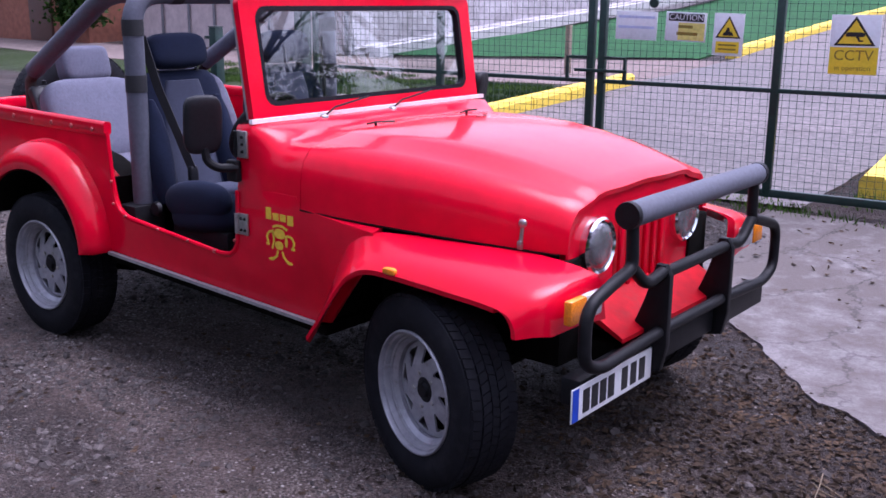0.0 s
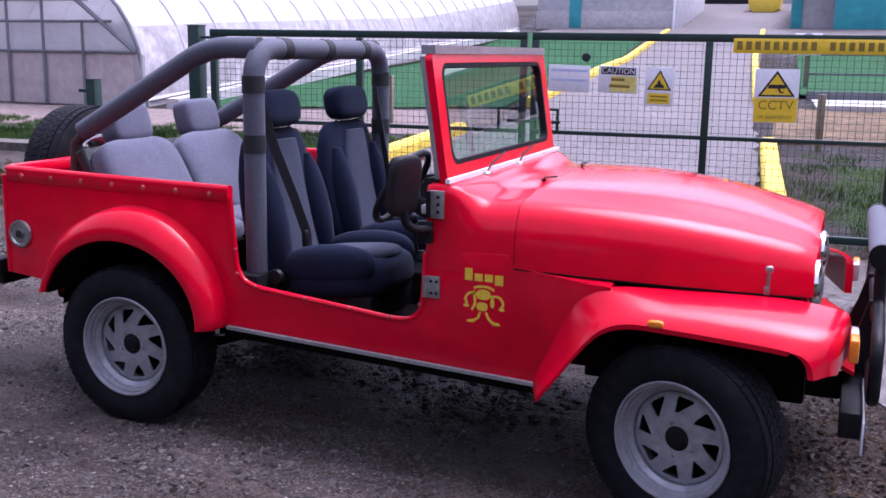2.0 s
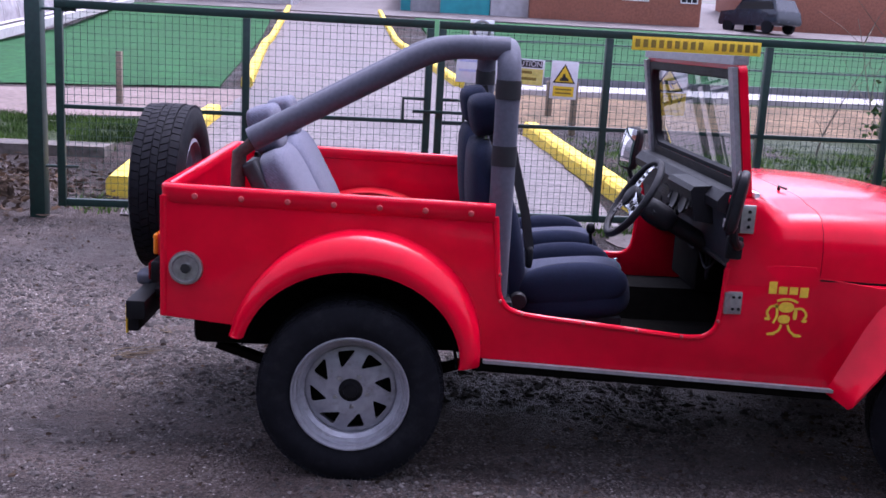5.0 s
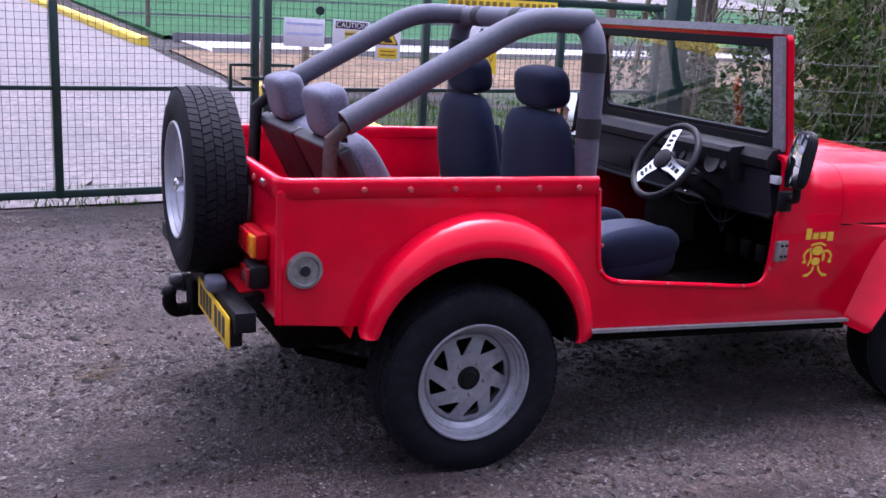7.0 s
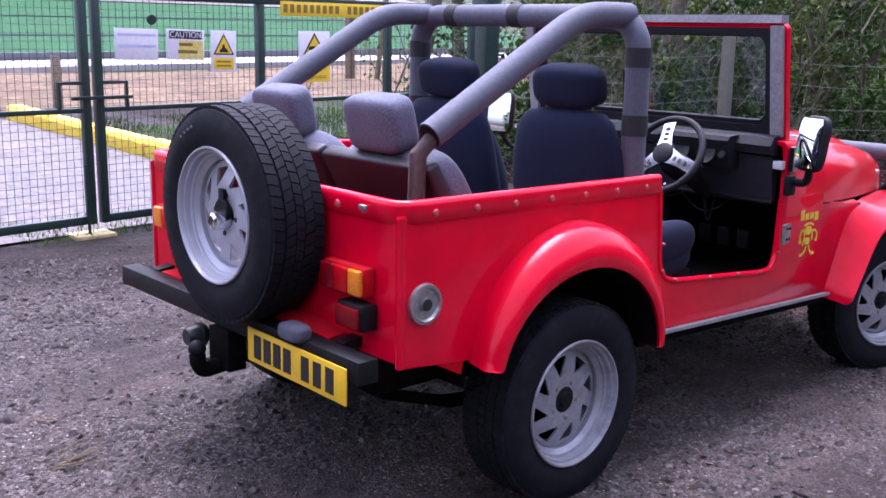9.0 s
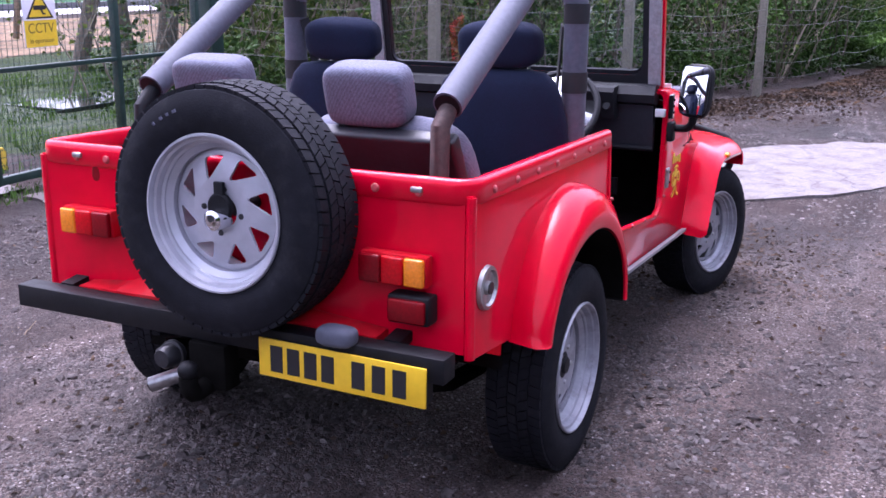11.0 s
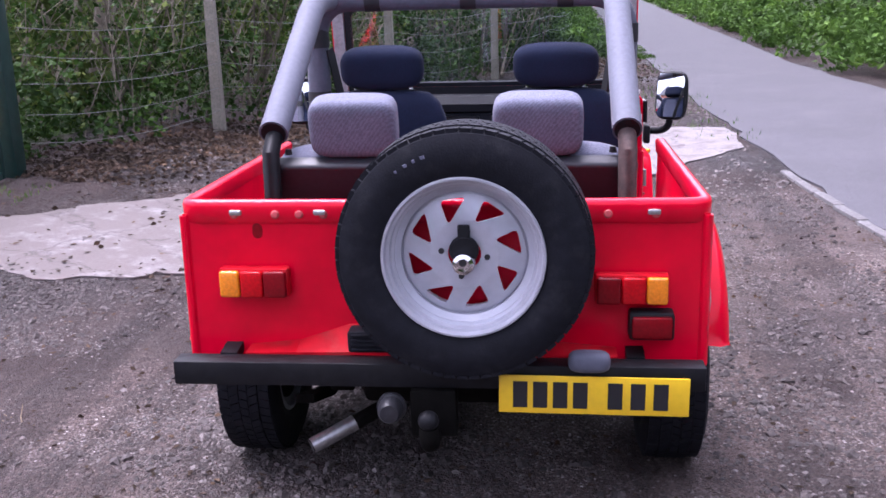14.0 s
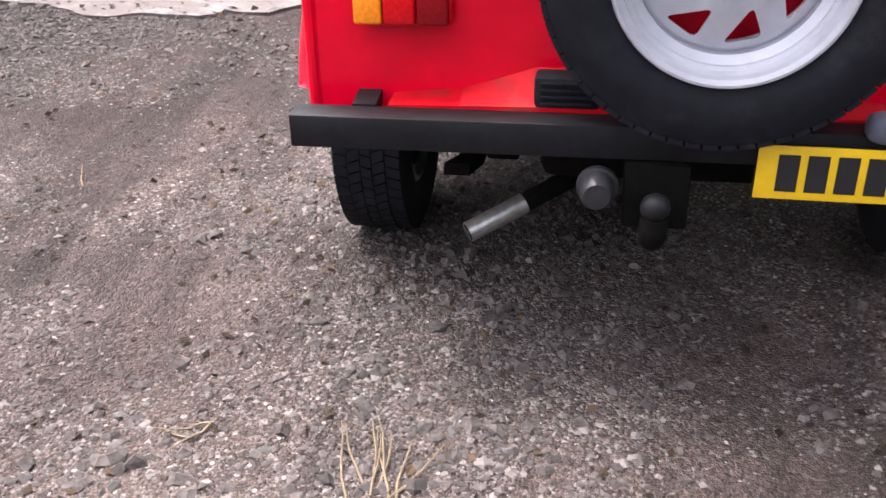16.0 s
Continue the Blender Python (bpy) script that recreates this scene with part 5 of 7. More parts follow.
part("transfer_lever", tube([(1.14, -0.05, 0.60), (1.10, -0.05, 0.73)], 0.007, 8), CHROME, car, "bright transfer lever")
part("lever_boot", move(lathe([(0.0, 0.09), (0.016, 0.09), (0.03, 0.05), (0.028, 0.045), (0.05, 0.01), (0.06, 0)], 16, "z"), Matrix.Translation((1.03, 0, 0.615))), RUBBER, car, "ribbed rubber gear lever boot")
for y in (-0.46, -0.36, -0.26):
    part("pedal", box(1.56, 1.575, y - 0.03, y + 0.03, 0.60, 0.68, 0.004), BLACK, car)

# steering wheel
SW = Matrix.Translation((1.088, -0.347, 1.045)) @ Matrix.Rotation(radians(-58), 4, "Y")
rim_pts = [Vector((0.172 * math.cos(q), 0.172 * math.sin(q), 0)) for q in (2 * math.pi * k / 40 for k in range(40))]
sw = part("steering_wheel", move(tube(rim_pts, 0.0145, 10, closed=True), SW), PLASTIC, car, "black steering wheel with bright alloy spokes")
for a in (14, 134, 254):
    q = radians(a)
    d, e = Vector((math.cos(q), math.sin(q), 0)), Vector((-math.sin(q), math.cos(q), 0))
    part("spoke", move(loft([[d * r + e * (-w) + Vector((0, 0, z - 0.002)), d * r + e * w + Vector((0, 0, z - 0.002)), d * r + e * w + Vector((0, 0, z + 0.002)), d * r + e * (-w) + Vector((0, 0, z + 0.002))] for r, w, z in ((0.03, 0.036, 0.018), (0.09, 0.026, 0.012), (0.165, 0.028, 0.0))]), SW), CHROME, sw, "bright alloy spoke")
    # Spokes stay solid; black blocks paint the shade of their slots.
    for k in range(3):
        r = 0.068 + 0.026 * k
        zz = 0.0185 - 0.09 * (r - 0.04)
        part("spoke_slot_shade", move(loft([[d * (r - 0.005) - e * 0.010 + Vector((0, 0, z)), d * (r + 0.005) - e * 0.010 + Vector((0, 0, z)), d * (r + 0.005) + e * 0.010 + Vector((0, 0, z)), d * (r - 0.005) + e * 0.010 + Vector((0, 0, z))] for z in (zz, zz + 0.004)]), SW), INK, sw)
part("horn_button", move(lathe([(0, 0.034), (0.03, 0.033), (0.046, 0.026), (0.052, 0.0)], 24, "z"), SW), BLACK, sw)
part("steering_column", tube([(1.10, -0.347, 1.035), (1.42, -0.347, 0.86)], 0.036, 14), PLASTIC, car)
part("column_shroud", move(pillow(0.16, 0.13, 0.10, (0, 0, 0), 3, 6), Matrix.Translation((1.19, -0.347, 0.985)) @ Matrix.Rotation(radians(30), 4, "Y")), PLASTIC, car)
part("stalk", tube([(1.16, -0.40, 1.0), (1.14, -0.50, 1.01)], 0.007, 8), BLACK, car)


# ---- roll bar ----
HOOP_R = 0.045
hoop_path = fillet([(0.53, -0.60, 0.66), (0.53, -0.60, 1.605), (0.53, 0.60, 1.605), (0.53, 0.60, 0.66)], 0.15, 10)
rb = part("roll_bar", tube(hoop_path, HOOP_R, 18), PAD, car, "roll hoop in grey foam sleeve")
for s in (-1, 1):
    stay = part("rear_stay", tube(fillet([(0.53, s * 0.545, 1.607), (0.275, s * 0.545, 1.607), (-0.415, s * 0.540, 1.225)], 0.13, 8), HOOP_R, 18), PAD, rb)
    part("stay_tube", tube([(-0.35, s * 0.540, 1.26), (-0.46, s * 0.540, 1.17), (-0.475, s * 0.540, 0.80)], 0.028, 12), RUST if s < 0 else BLACK, stay, "bare tube end")
    part("sleeve_mouth", tube([(-0.408, s * 0.540, 1.229), (-0.417, s * 0.540, 1.224)], HOOP_R - 0.006, 16), BLACK, stay)
    for z0, z1 in ((1.425, 1.495), (1.18, 1.255)):
        part("strap", tube([(0.53, s * 0.60, z0), (0.53, s * 0.60, z1)], HOOP_R + 0.0025, 18), STRAP, rb, "black strap")
    part("strap", tube([(0.53, s * 0.40, 1.605), (0.53, s * 0.34, 1.605)], HOOP_R + 0.0025, 18), STRAP, rb)
    part("hoop_foot", box(0.47, 0.59, s * 0.53, s * 0.69, 0.485, 0.68, 0.01), BLACK, rb)
part("strap", tube([(0.53, -0.03, 1.605), (0.53, 0.03, 1.605)], HOOP_R + 0.0025, 18), STRAP, rb)


# ---- seats ----
def front_seat(cy):
    seat = part("front_seat", bmesh.new(), NAVY, car, "dark navy cloth bucket seat with slate centre")
    ax = lambda h: 0.556 - 0.106 * h - 0.02 * math.sin(math.pi * h)  # back leans rearward
    rings = []
    for h, hw, hd in ((0.0, 0.235, 0.060), (0.10, 0.258, 0.068), (0.30, 0.272, 0.070), (0.50, 0.272, 0.066), (0.68, 0.262, 0.060), (0.82, 0.245, 0.054), (0.92, 0.222, 0.048), (0.98, 0.185, 0.036), (1.0, 0.11, 0.014)):
        z = 0.66 + 0.60 * h
        rings.append([(x, y, z + (x - ax(h)) * 0.2) for x, y in superring(ax(h), cy, hw, hd, 28, 3.2)])
    back = part("backrest", loft(rings), NAVY, seat, "", 60)
    part("back_seam", tube([(ax(0.30) - 0.0705, cy - 0.20 + 0.04 * k, 0.66 + 0.60 * (0.30 - 0.022 * math.sin(math.pi * k / 10))) for k in range(11)], 0.0045, 6), VINYL, back, "dark piped seam")
    for s in (-1, 1):
        rr = []
        for h, r in ((0.03, 0.032), (0.15, 0.052), (0.35, 0.062), (0.52, 0.058), (0.68, 0.042), (0.80, 0.018)):
            rr.append([(x, y, 0.66 + 0.60 * h) for x, y in superring(ax(h) + 0.050, cy + s * 0.190, r, r * 1.35, 14, 2.3)])
        part("side_bolster", loft(rr), NAVY, seat, "", 60)
    rr = []
    for h, w in ((0.02, 0.13), (0.3, 0.135), (0.6, 0.125), (0.8, 0.115), (0.93, 0.09)):
        rr.append([(x, y, 0.66 + 0.60 * h) for x, y in superring(ax(h) + 0.056, cy, w, 0.030 - 0.010 * h, 20, 3)])
    part("centre_panel", loft(rr), SLATE, seat, "slate grey centre panel", 60)
    lean = Matrix.Rotation(radians(-6), 4, "Y")
    part("cushion", move(pillow(0.50, 0.49, 0.20, (0, 0, 0), 3.2, 12), Matrix.Translation((0.842, cy, 0.652)) @ lean), NAVY, seat, "", 60)
    for s in (-1, 1):
        part("cushion_bolster", move(pillow(0.44, 0.115, 0.185, (0, 0, 0), 2.3, 10), Matrix.Translation((0.835, cy + s * 0.195, 0.715)) @ lean), NAVY, seat, "", 60)
    part("cushion_centre", move(pillow(0.42, 0.27, 0.07, (0, 0, 0), 3.0, 8), Matrix.Translation((0.850, cy, 0.738)) @ lean), SLATE, seat, "slate grey centre panel", 60)
    part("headrest", move(pillow(0.125, 0.325, 0.165, (0, 0, 0), 3.4, 10), Matrix.Translation((0.466, cy, 1.348)) @ Matrix.Rotation(radians(-10), 4, "Y")), NAVY, seat, "padded headrest", 60)
    for s in (-1, 1):
        part("headrest_post", tube([(0.470, cy + s * 0.11, 1.20), (0.472, cy + s * 0.11, 1.32)], 0.007, 8), CHROME, seat)
        part("headrest_socket", lathe([(0, 0.012), (0.014, 0.010), (0.016, 0)], 10, "z", (0.470, cy + s * 0.11, 1.252)), PLASTIC, seat)
    part("recline_knob", move(lathe([(0, -0.02), (0.030, -0.018), (0.036, 0.0)], 16, "y"), Matrix.Translation((0.62, cy + (-0.255 if cy < 0 else 0.235), 0.66))), PLASTIC, seat)
    part("seat_base", box(0.66, 1.04, cy - 0.21, cy + 0.21, 0.486, 0.60, 0.01), BLACK, seat)
    return seat


front_seat(-0.335)
front_seat(0.335)
for s in (-1, 1):
    belt = part("seat_belt", tube([(0.52, s * 0.550, 1.42), (0.575, s * 0.520, 1.20), (0.640, s * 0.470, 0.98), (0.672, s * 0.430, 0.83)], 0, flat=(0.003, 0.020)), STRAP, car, "black seat belt")
    part("buckle", move(pillow(0.03, 0.05, 0.09, (0, 0, 0), 4, 4), Matrix.Translation((0.672, s * 0.425, 0.80))), PLASTIC, belt)


def rear_bench():
    b = part("rear_bench", bmesh.new(), GREY_CLOTH, car, "pale grey cloth rear bench with black vinyl back")
    for y0, y1 in ((-0.575, -0.01), (0.01, 0.575)):
        cy, hw = (y0 + y1) / 2, (y1 - y0) / 2
        tilt = Matrix.Translation((-0.28, cy, 0.955)) @ Matrix.Rotation(radians(-28), 4, "Y")
        part("seat_back", move(pillow(0.13, hw * 2, 0.46, (0.022, 0, 0), 4.2, 10), tilt), GREY_CLOTH, b, "", 60)
        part("back_shell", move(box(-0.072, -0.015, -hw + 0.002, hw - 0.002, -0.23, 0.232, 0.014, 3), tilt), VINYL, b, "dark vinyl back", 45)
        part("seat_cushion", pillow(0.38, hw * 2, 0.13, (-0.05, cy, 0.74), 4, 10), GREY_CLOTH, b, "", 60)
    for cy in (-0.275, 0.29):
        part("headrest", move(pillow(0.12, 0.272, 0.185, (0, 0, 0), 5.0, 12), Matrix.Translation((-0.395, cy, 1.245)) @ Matrix.Rotation(radians(-14), 4, "Y")), GREY_CLOTH, b, "square grey cloth headrest", 60)
    for cy in (-0.50, 0.50):
        part("back_catch", lathe([(0, 0.02), (0.010, 0.018), (0.012, 0)], 10, "z", (-0.40, cy, 1.155)), PLASTIC, b)
    return b


rear_bench()
both("arch_box", lambda: loft([[(x, -0.727, z), (x, -0.562, z), (x, -0.557, z - 0.005), (x, -0.557, 0.60 if z > 0.6 else z - 0.01)] for x, z in arc(0.0, 0.45, 0.44, 0.43, 8, 172, 16)], False, False), RED_DULL_SHADE, "red inner wheel box")
both("arch_wall", lambda: prism([(x, z) for x, z in arc(0.0, 0.45, 0.435, 0.425, 0, 180, 16)], 0.006, lambda u, v, w: (u, -0.575 + w, v)), UNDER)


# ---- wheels ----
def tyre_mesh():
    prof = [(0.205, -0.085), (0.225, -0.098), (0.265, -0.108), (0.305, -0.103), (0.330, -0.092), (0.338, -0.080), (0.3395, 0.0), (0.338, 0.080), (0.330, 0.092), (0.305, 0.103), (0.265, 0.108), (0.225, 0.098), (0.205, 0.085)]
    bm, tread = lathe(prof, 72), bmesh.new()
    n = 64
    blocks = []
    for k in range(n):
        for row, (w0, w1) in enumerate(((-0.089, -0.053), (-0.049, -0.017), (-0.0135, 0.0135), (0.017, 0.049), (0.053, 0.089))):
            q0 = 2 * math.pi * (k + 0.5 * (row % 2)) / n
            dq = 2 * math.pi / n * 0.43
            sk = 0.018 if row in (1, 3) else -0.012
            top = 0.347 if abs(w0 + w1) < 0.1 else 0.343
            lo = 0.334 if abs(w0 + w1) < 0.1 else 0.322
            ring = []
            for r in (lo, top):
                ring.append([(r * math.cos(q), w, r * math.sin(q)) for q, w in ((q0 - dq - sk, w0), (q0 + dq - sk, w0), (q0 + dq + sk, w1), (q0 - dq + sk, w1))])
            blocks.append(ring)
    for lo_r, hi_r in blocks:
        a = [tread.verts.new(p) for p in lo_r]
        b = [tread.verts.new(p) for p in hi_r]
        tread.faces.new(b)
        for i in range(4):
            tread.faces.new((a[i], a[(i + 1) % 4], b[(i + 1) % 4], b[i]))
    return finish(bm, "tyre", RUBBER, 30), finish(tread, "tread", RUBBER, 30)


def rim_mesh():
    """Outer face towards -y."""
    barrel = lathe([(0.190, 0.09), (0.205, 0.085), (0.200, 0.06), (0.172, 0.05), (0.172, -0.045), (0.190, -0.062), (0.204, -0.078), (0.214, -0.088), (0.219, -0.098), (0.216, -0.104), (0.211, -0.104), (0.208, -0.097), (0.2065, -0.088), (0.199, -0.086), (0.197, -0.078), (0.1955, -0.068), (0.188, -0.065), (0.186, -0.056), (0.183, -0.040), (0.174, -0.036), (0.172, -0.026), (0.164, -0.028), (0.160, -0.034)], 64)
    disc = bmesh.new()

    def loop(pts):
        vs = [disc.verts.new((u, 0, v)) for u, v in pts]
        for a, b in zip(vs, vs[1:] + vs[:1]):
            disc.edges.new((a, b))
    loop([(0.164 * math.cos(2 * math.pi * k / 64), 0.164 * math.sin(2 * math.pi * k / 64)) for k in range(64)])
    loop([(0.045 * math.cos(2 * math.pi * k / 24), 0.045 * math.sin(2 * math.pi * k / 24)) for k in range(24)])
    for k in range(8):
        q = 2 * math.pi * (k + 0.5) / 8
        corners = [(0.154, q - 0.29), (0.155, q + 0.18), (0.089, q + 0.22)]
        pts = [(r * math.cos(a), r * math.sin(a)) for r, a in corners]
        tri = []
        for i in range(3):
            p0, p1, p2 = Vector(pts[i - 1]), Vector(pts[i]), Vector(pts[(i + 1) % 3])
            d0, d1 = (p0 - p1).normalized(), (p2 - p1).normalized()
            tri += [p1 + d0 * 0.012, p1 + (d0 + d1) * 0.0035, p1 + d1 * 0.012]
        loop([(p.x, p.y) for p in tri])
    bmesh.ops.triangle_fill(disc, use_beauty=True, use_dissolve=False, edges=disc.edges[:])
    for v in disc.verts:
        r = math.hypot(v.co.x, v.co.z)
        v.co.y = -0.034 - 0.020 * smoothstep(0.165, 0.10, r) + 0.008 * smoothstep(0.06, 0.04, r)
    ret = bmesh.ops.extrude_face_region(disc, geom=disc.faces[:])
    for v in [g for g in ret["geom"] if isinstance(g, bmesh.types.BMVert)]:
        v.co.y += 0.008
    return finish(join(barrel, disc), "rim", SILVER, 30)


(TYRE, TREAD), RIM = tyre_mesh(), rim_mesh()
SPARE_RIM = RIM.copy()
SPARE_RIM.materials.clear()
SPARE_RIM.materials.append(SILVER_PALE)
HUB = finish(join(lathe([(0, -0.062), (0.026, -0.060), (0.030, -0.05), (0.046, -0.046), (0.048, -0.02), (0, -0.02)], 20)), "hub", BLACK, 30)
# Black disc that paints the shade of an open bolt hole.
HOLE = finish(lathe([(0, -0.0605), (0.0075, -0.0605), (0.0085, -0.058), (0.0085, -0.05)], 10), "bolt_hole_shade", INK, 30)
DRUM = finish(lathe([(0, 0.0), (0.15, 0.0), (0.158, 0.012), (0.158, 0.075), (0, 0.075)], 32), "brake_drum", UNDER, 30)
NUT = finish(lathe([(0, -0.060), (0.007, -0.060), (0.009, -0.056), (0.009, -0.04)], 8), "nut", STEEL, 30)


def wheel(m, name="wheel", hub=True, spin=0.0):
    w = new(name)
    w.parent = car
    w.matrix_basis = m @ Matrix.Rotation(spin, 4, "Y")
    tagged(w, "silver eight-spoke steel wheel with black tyre")
    for nm, me in (("tyre", TYRE), ("rim", RIM if hub else SPARE_RIM)) + ((("hub", HUB), ("brake_drum", DRUM)) if hub else ()):
        o = new(nm, me)
        o.parent = w
    t = new("tread", TREAD)
    t.parent = w
    tagged(t, "worn tread blocks", kind="stuff")
    for k in range(5 if hub else 4):
        o = new("nut", NUT)
        o.parent = w
        q = 2 * math.pi * k / 5 if hub else math.pi * (k + 0.0) / 2
        o.location = (0.062 * math.cos(q), 0.004, 0.062 * math.sin(q))
    return w


WR, WF = 0.338, 0.290
wheel(Matrix.Translation((0, -0.730, WR)), spin=0.2)
STEER = Matrix.Rotation(radians(-17), 4, "Z")  # front wheels turned
wheel(Matrix.Translation((2.357, -0.735, WF)) @ STEER, spin=0.5)
wheel(Matrix.Translation((0, 0.730, WR)) @ Matrix.Rotation(math.pi, 4, "Z"), spin=0.35)
wheel(Matrix.Translation((2.357, 0.735, WF)) @ STEER @ Matrix.Rotation(math.pi, 4, "Z"), spin=0.1)
spare = wheel(Matrix.Translation((-0.815, -0.083, 0.962)) @ Matrix.Rotation(-math.pi / 2, 4, "Z"), "spare_wheel", hub=False, spin=0.14)
for o in spare.children:
    if o.name.startswith("nut"):
        o.name, o.data = "bolt_hole_shade", HOLE
        o.location.y += 0.003
for q, w in ((118, 2.2), (123, 1.4), (128, 1.8), (134, 1.2)):
    pts = [(0.288 * math.cos(radians(q + k * w / 2)), -0.1075 + 0.0005 * abs(k), 0.288 * math.sin(radians(q + k * w / 2))) for k in (-1, 0, 1)]
    part("scuff", tube(pts, 0, flat=(0.0022, 0.004)), GREY_CLOTH, spare, "pale worn sidewall mark")
lock = part("wheel_clamp", tube([(-0.72, -0.083, 0.962), (-0.875, -0.083, 0.962)], 0.022, 14), BLACK, car, "black spare wheel clamp")
part("clamp_arm", box(-0.882, -0.868, -0.099, -0.067, 0.93, 1.045, 0.004), BLACK, lock)
part("clamp_plate", lathe([(0, -0.884), (0.035, -0.884), (0.04, -0.878), (0.04, -0.868)], 20, "x", (0, -0.083, 0.975)), BLACK, lock)
part("lock_barrel", lathe([(0, -0.915), (0.018, -0.918), (0.028, -0.912), (0.031, -0.89), (0.031, -0.86)], 20, "x", (0, -0.083, 0.945)), CHROME, lock, "bright metal lock")
part("lock_key_hole", lathe([(0, -0.9195), (0.010, -0.9195), (0.010, -0.91)], 12, "x", (0, -0.083, 0.952)), INK, lock)


# ---- rear bumper, lamps, hitch ----
SOCKET_GREY = surface("scuffed grey plastic", (0.020, 0.020, 0.024), 0.4, vary=0.35, grain=50, coarse=20, bump=0.1, spec=0.4)
part("rear_bumper", box(-0.835, -0.765, -0.735, 0.765, 0.563, 0.633, 0.004), BLACK, car, "straight black steel box bumper")
for y in (-0.55, 0.62):
    part("bumper_bracket", prism([(-0.77, 0.60), (-0.66, 0.628), (-0.66, 0.652), (-0.77, 0.637)], 0.05, lambda u, v, w, y=y: (u, y - 0.025 + w, v), 0.003), BLACK, car)
# Duller red replaces the body paint here to hold down a sky glint.
part("tail_ledge", loft([[(-0.768, y, 0.612), (-0.768, y, z0), (-0.705, y, z1), (-0.690, y, z1), (-0.690, y, 0.612)] for y, z0, z1 in ((-0.50, 0.637, 0.642), (0.05, 0.640, 0.690), (0.16, 0.642, 0.705), (0.27, 0.642, 0.705), (0.42, 0.640, 0.655), (0.57, 0.637, 0.640))]), RED_DULL_SHADE, car, "sloping red ledge over the bumper, toned down against sky glint", 20)
rbk = part("rubber_stop", box(-0.770, -0.706, 0.135, 0.268, 0.637, 0.706, 0.010), RUBBER, car, "ribbed black rubber stop")
for k in range(4):
    part("ridge", box(-0.776, -0.769, 0.15, 0.255, 0.648 + 0.014 * k, 0.655 + 0.014 * k, 0.002), RUBBER, rbk)
for s, y0, z0 in ((1, 0.437, 0.801), (-1, -0.437, 0.787)):
    tl = part("tail_lamp", box(-0.742, -0.702, y0, y0 + s * 0.201, z0 - 0.004, z0 + 0.082, 0.006), RED_DULL_SHADE, car, "amber and red tail lamp")
    for nm, a, b, mt in (("amber_lens", 0.140, 0.198, AMBER), ("red_lens", 0.072, 0.137, RED_LENS), ("dark_lens", 0.003, 0.069, RED_DARK)):
        part(nm, box(-0.760, -0.7415, y0 + s * a, y0 + s * b, z0, z0 + 0.078, 0.007, 3), mt, tl)
fog = part("fog_lamp", box(-0.765, -0.702, -0.655, -0.530, 0.684, 0.765, 0.010), BLACK, car, "dark red fog lamp")
part("fog_lens", box(-0.776, -0.764, -0.648, -0.537, 0.692, 0.757, 0.008), RED_DARK, fog)
number_plate(pose(-0.845, -0.430, 0.553, 0, 0.6, -90), YELLOW_PLATE)
part("plate_backing", box(-0.8405, -0.80, -0.688, -0.172, 0.503, 0.5625, 0.003), BLACK, car)
part("plate_lamp", join(pillow(0.07, 0.115, 0.055, (-0.835, -0.418, 0.650), 3.5, 8)), PAD, car, "grey plastic plate lamp")
hitch = part("tow_hitch", join(box(-0.85, -0.78, -0.05, 0.08, 0.42, 0.56, 0.008), tube(fillet([(-0.80, 0.02, 0.435), (-0.905, 0.02, 0.425), (-0.925, 0.02, 0.455), (-0.925, 0.02, 0.485)], 0.03, 5), 0.027, 12)), UNDER, car, "black tow hitch with ball")
part("tow_ball", pillow(0.058, 0.058, 0.056, (-0.925, 0.02, 0.505), 2, 8), BLACK, hitch, "black ball cap")
part("tow_socket", lathe([(0, -0.905), (0.026, -0.905), (0.034, -0.893), (0.036, -0.86), (0.042, -0.858), (0.042, -0.845), (0.030, -0.83)], 20, "x", (0, 0.132, 0.512)), SOCKET_GREY, hitch, "round trailer socket")
part("exhaust", tube([(-0.645, 0.420, 0.285), (-0.575, 0.297, 0.3337)], 0.025, 16), STEEL, car, "bare steel exhaust tailpipe")
part("exhaust_pipe", tube([(-0.574, 0.295, 0.3345), (-0.52, 0.20, 0.372), (-0.30, 0.10, 0.40)], 0.024, 16), UNDER, car)
# Black plug paints the shade inside the tailpipe.
part("exhaust_bore_shade", tube([(-0.647, 0.4235, 0.2836), (-0.6, 0.34, 0.316)], 0.021, 14), INK, car)
part("silencer", tube([(-0.35, 0.12, 0.40), (0.15, 0.05, 0.40)], 0.085, 18), UNDER, car)
fc = part("filler_cap", lathe([(0, -0.012), (0.018, -0.014), (0.020, -0.004), (0.045, -0.006), (0.050, -0.014), (0.060, -0.012), (0.063, 0.0)], 28, "y", (-0.612, -0.752, 0.770)), STEEL, car, "round steel fuel filler cap")
part("cap_lock", lathe([(0, -0.018), (0.017, -0.017), (0.019, -0.008)], 18, "y", (-0.612, -0.752, 0.770)), INK, fc)
part("scuff_mark", move(pillow(0.002, 0.030, 0.045, (-0.7005, 0.528, 0.985), 2.5, 5), Matrix.Identity(4)), RED_DARK, car, "dark scuff")

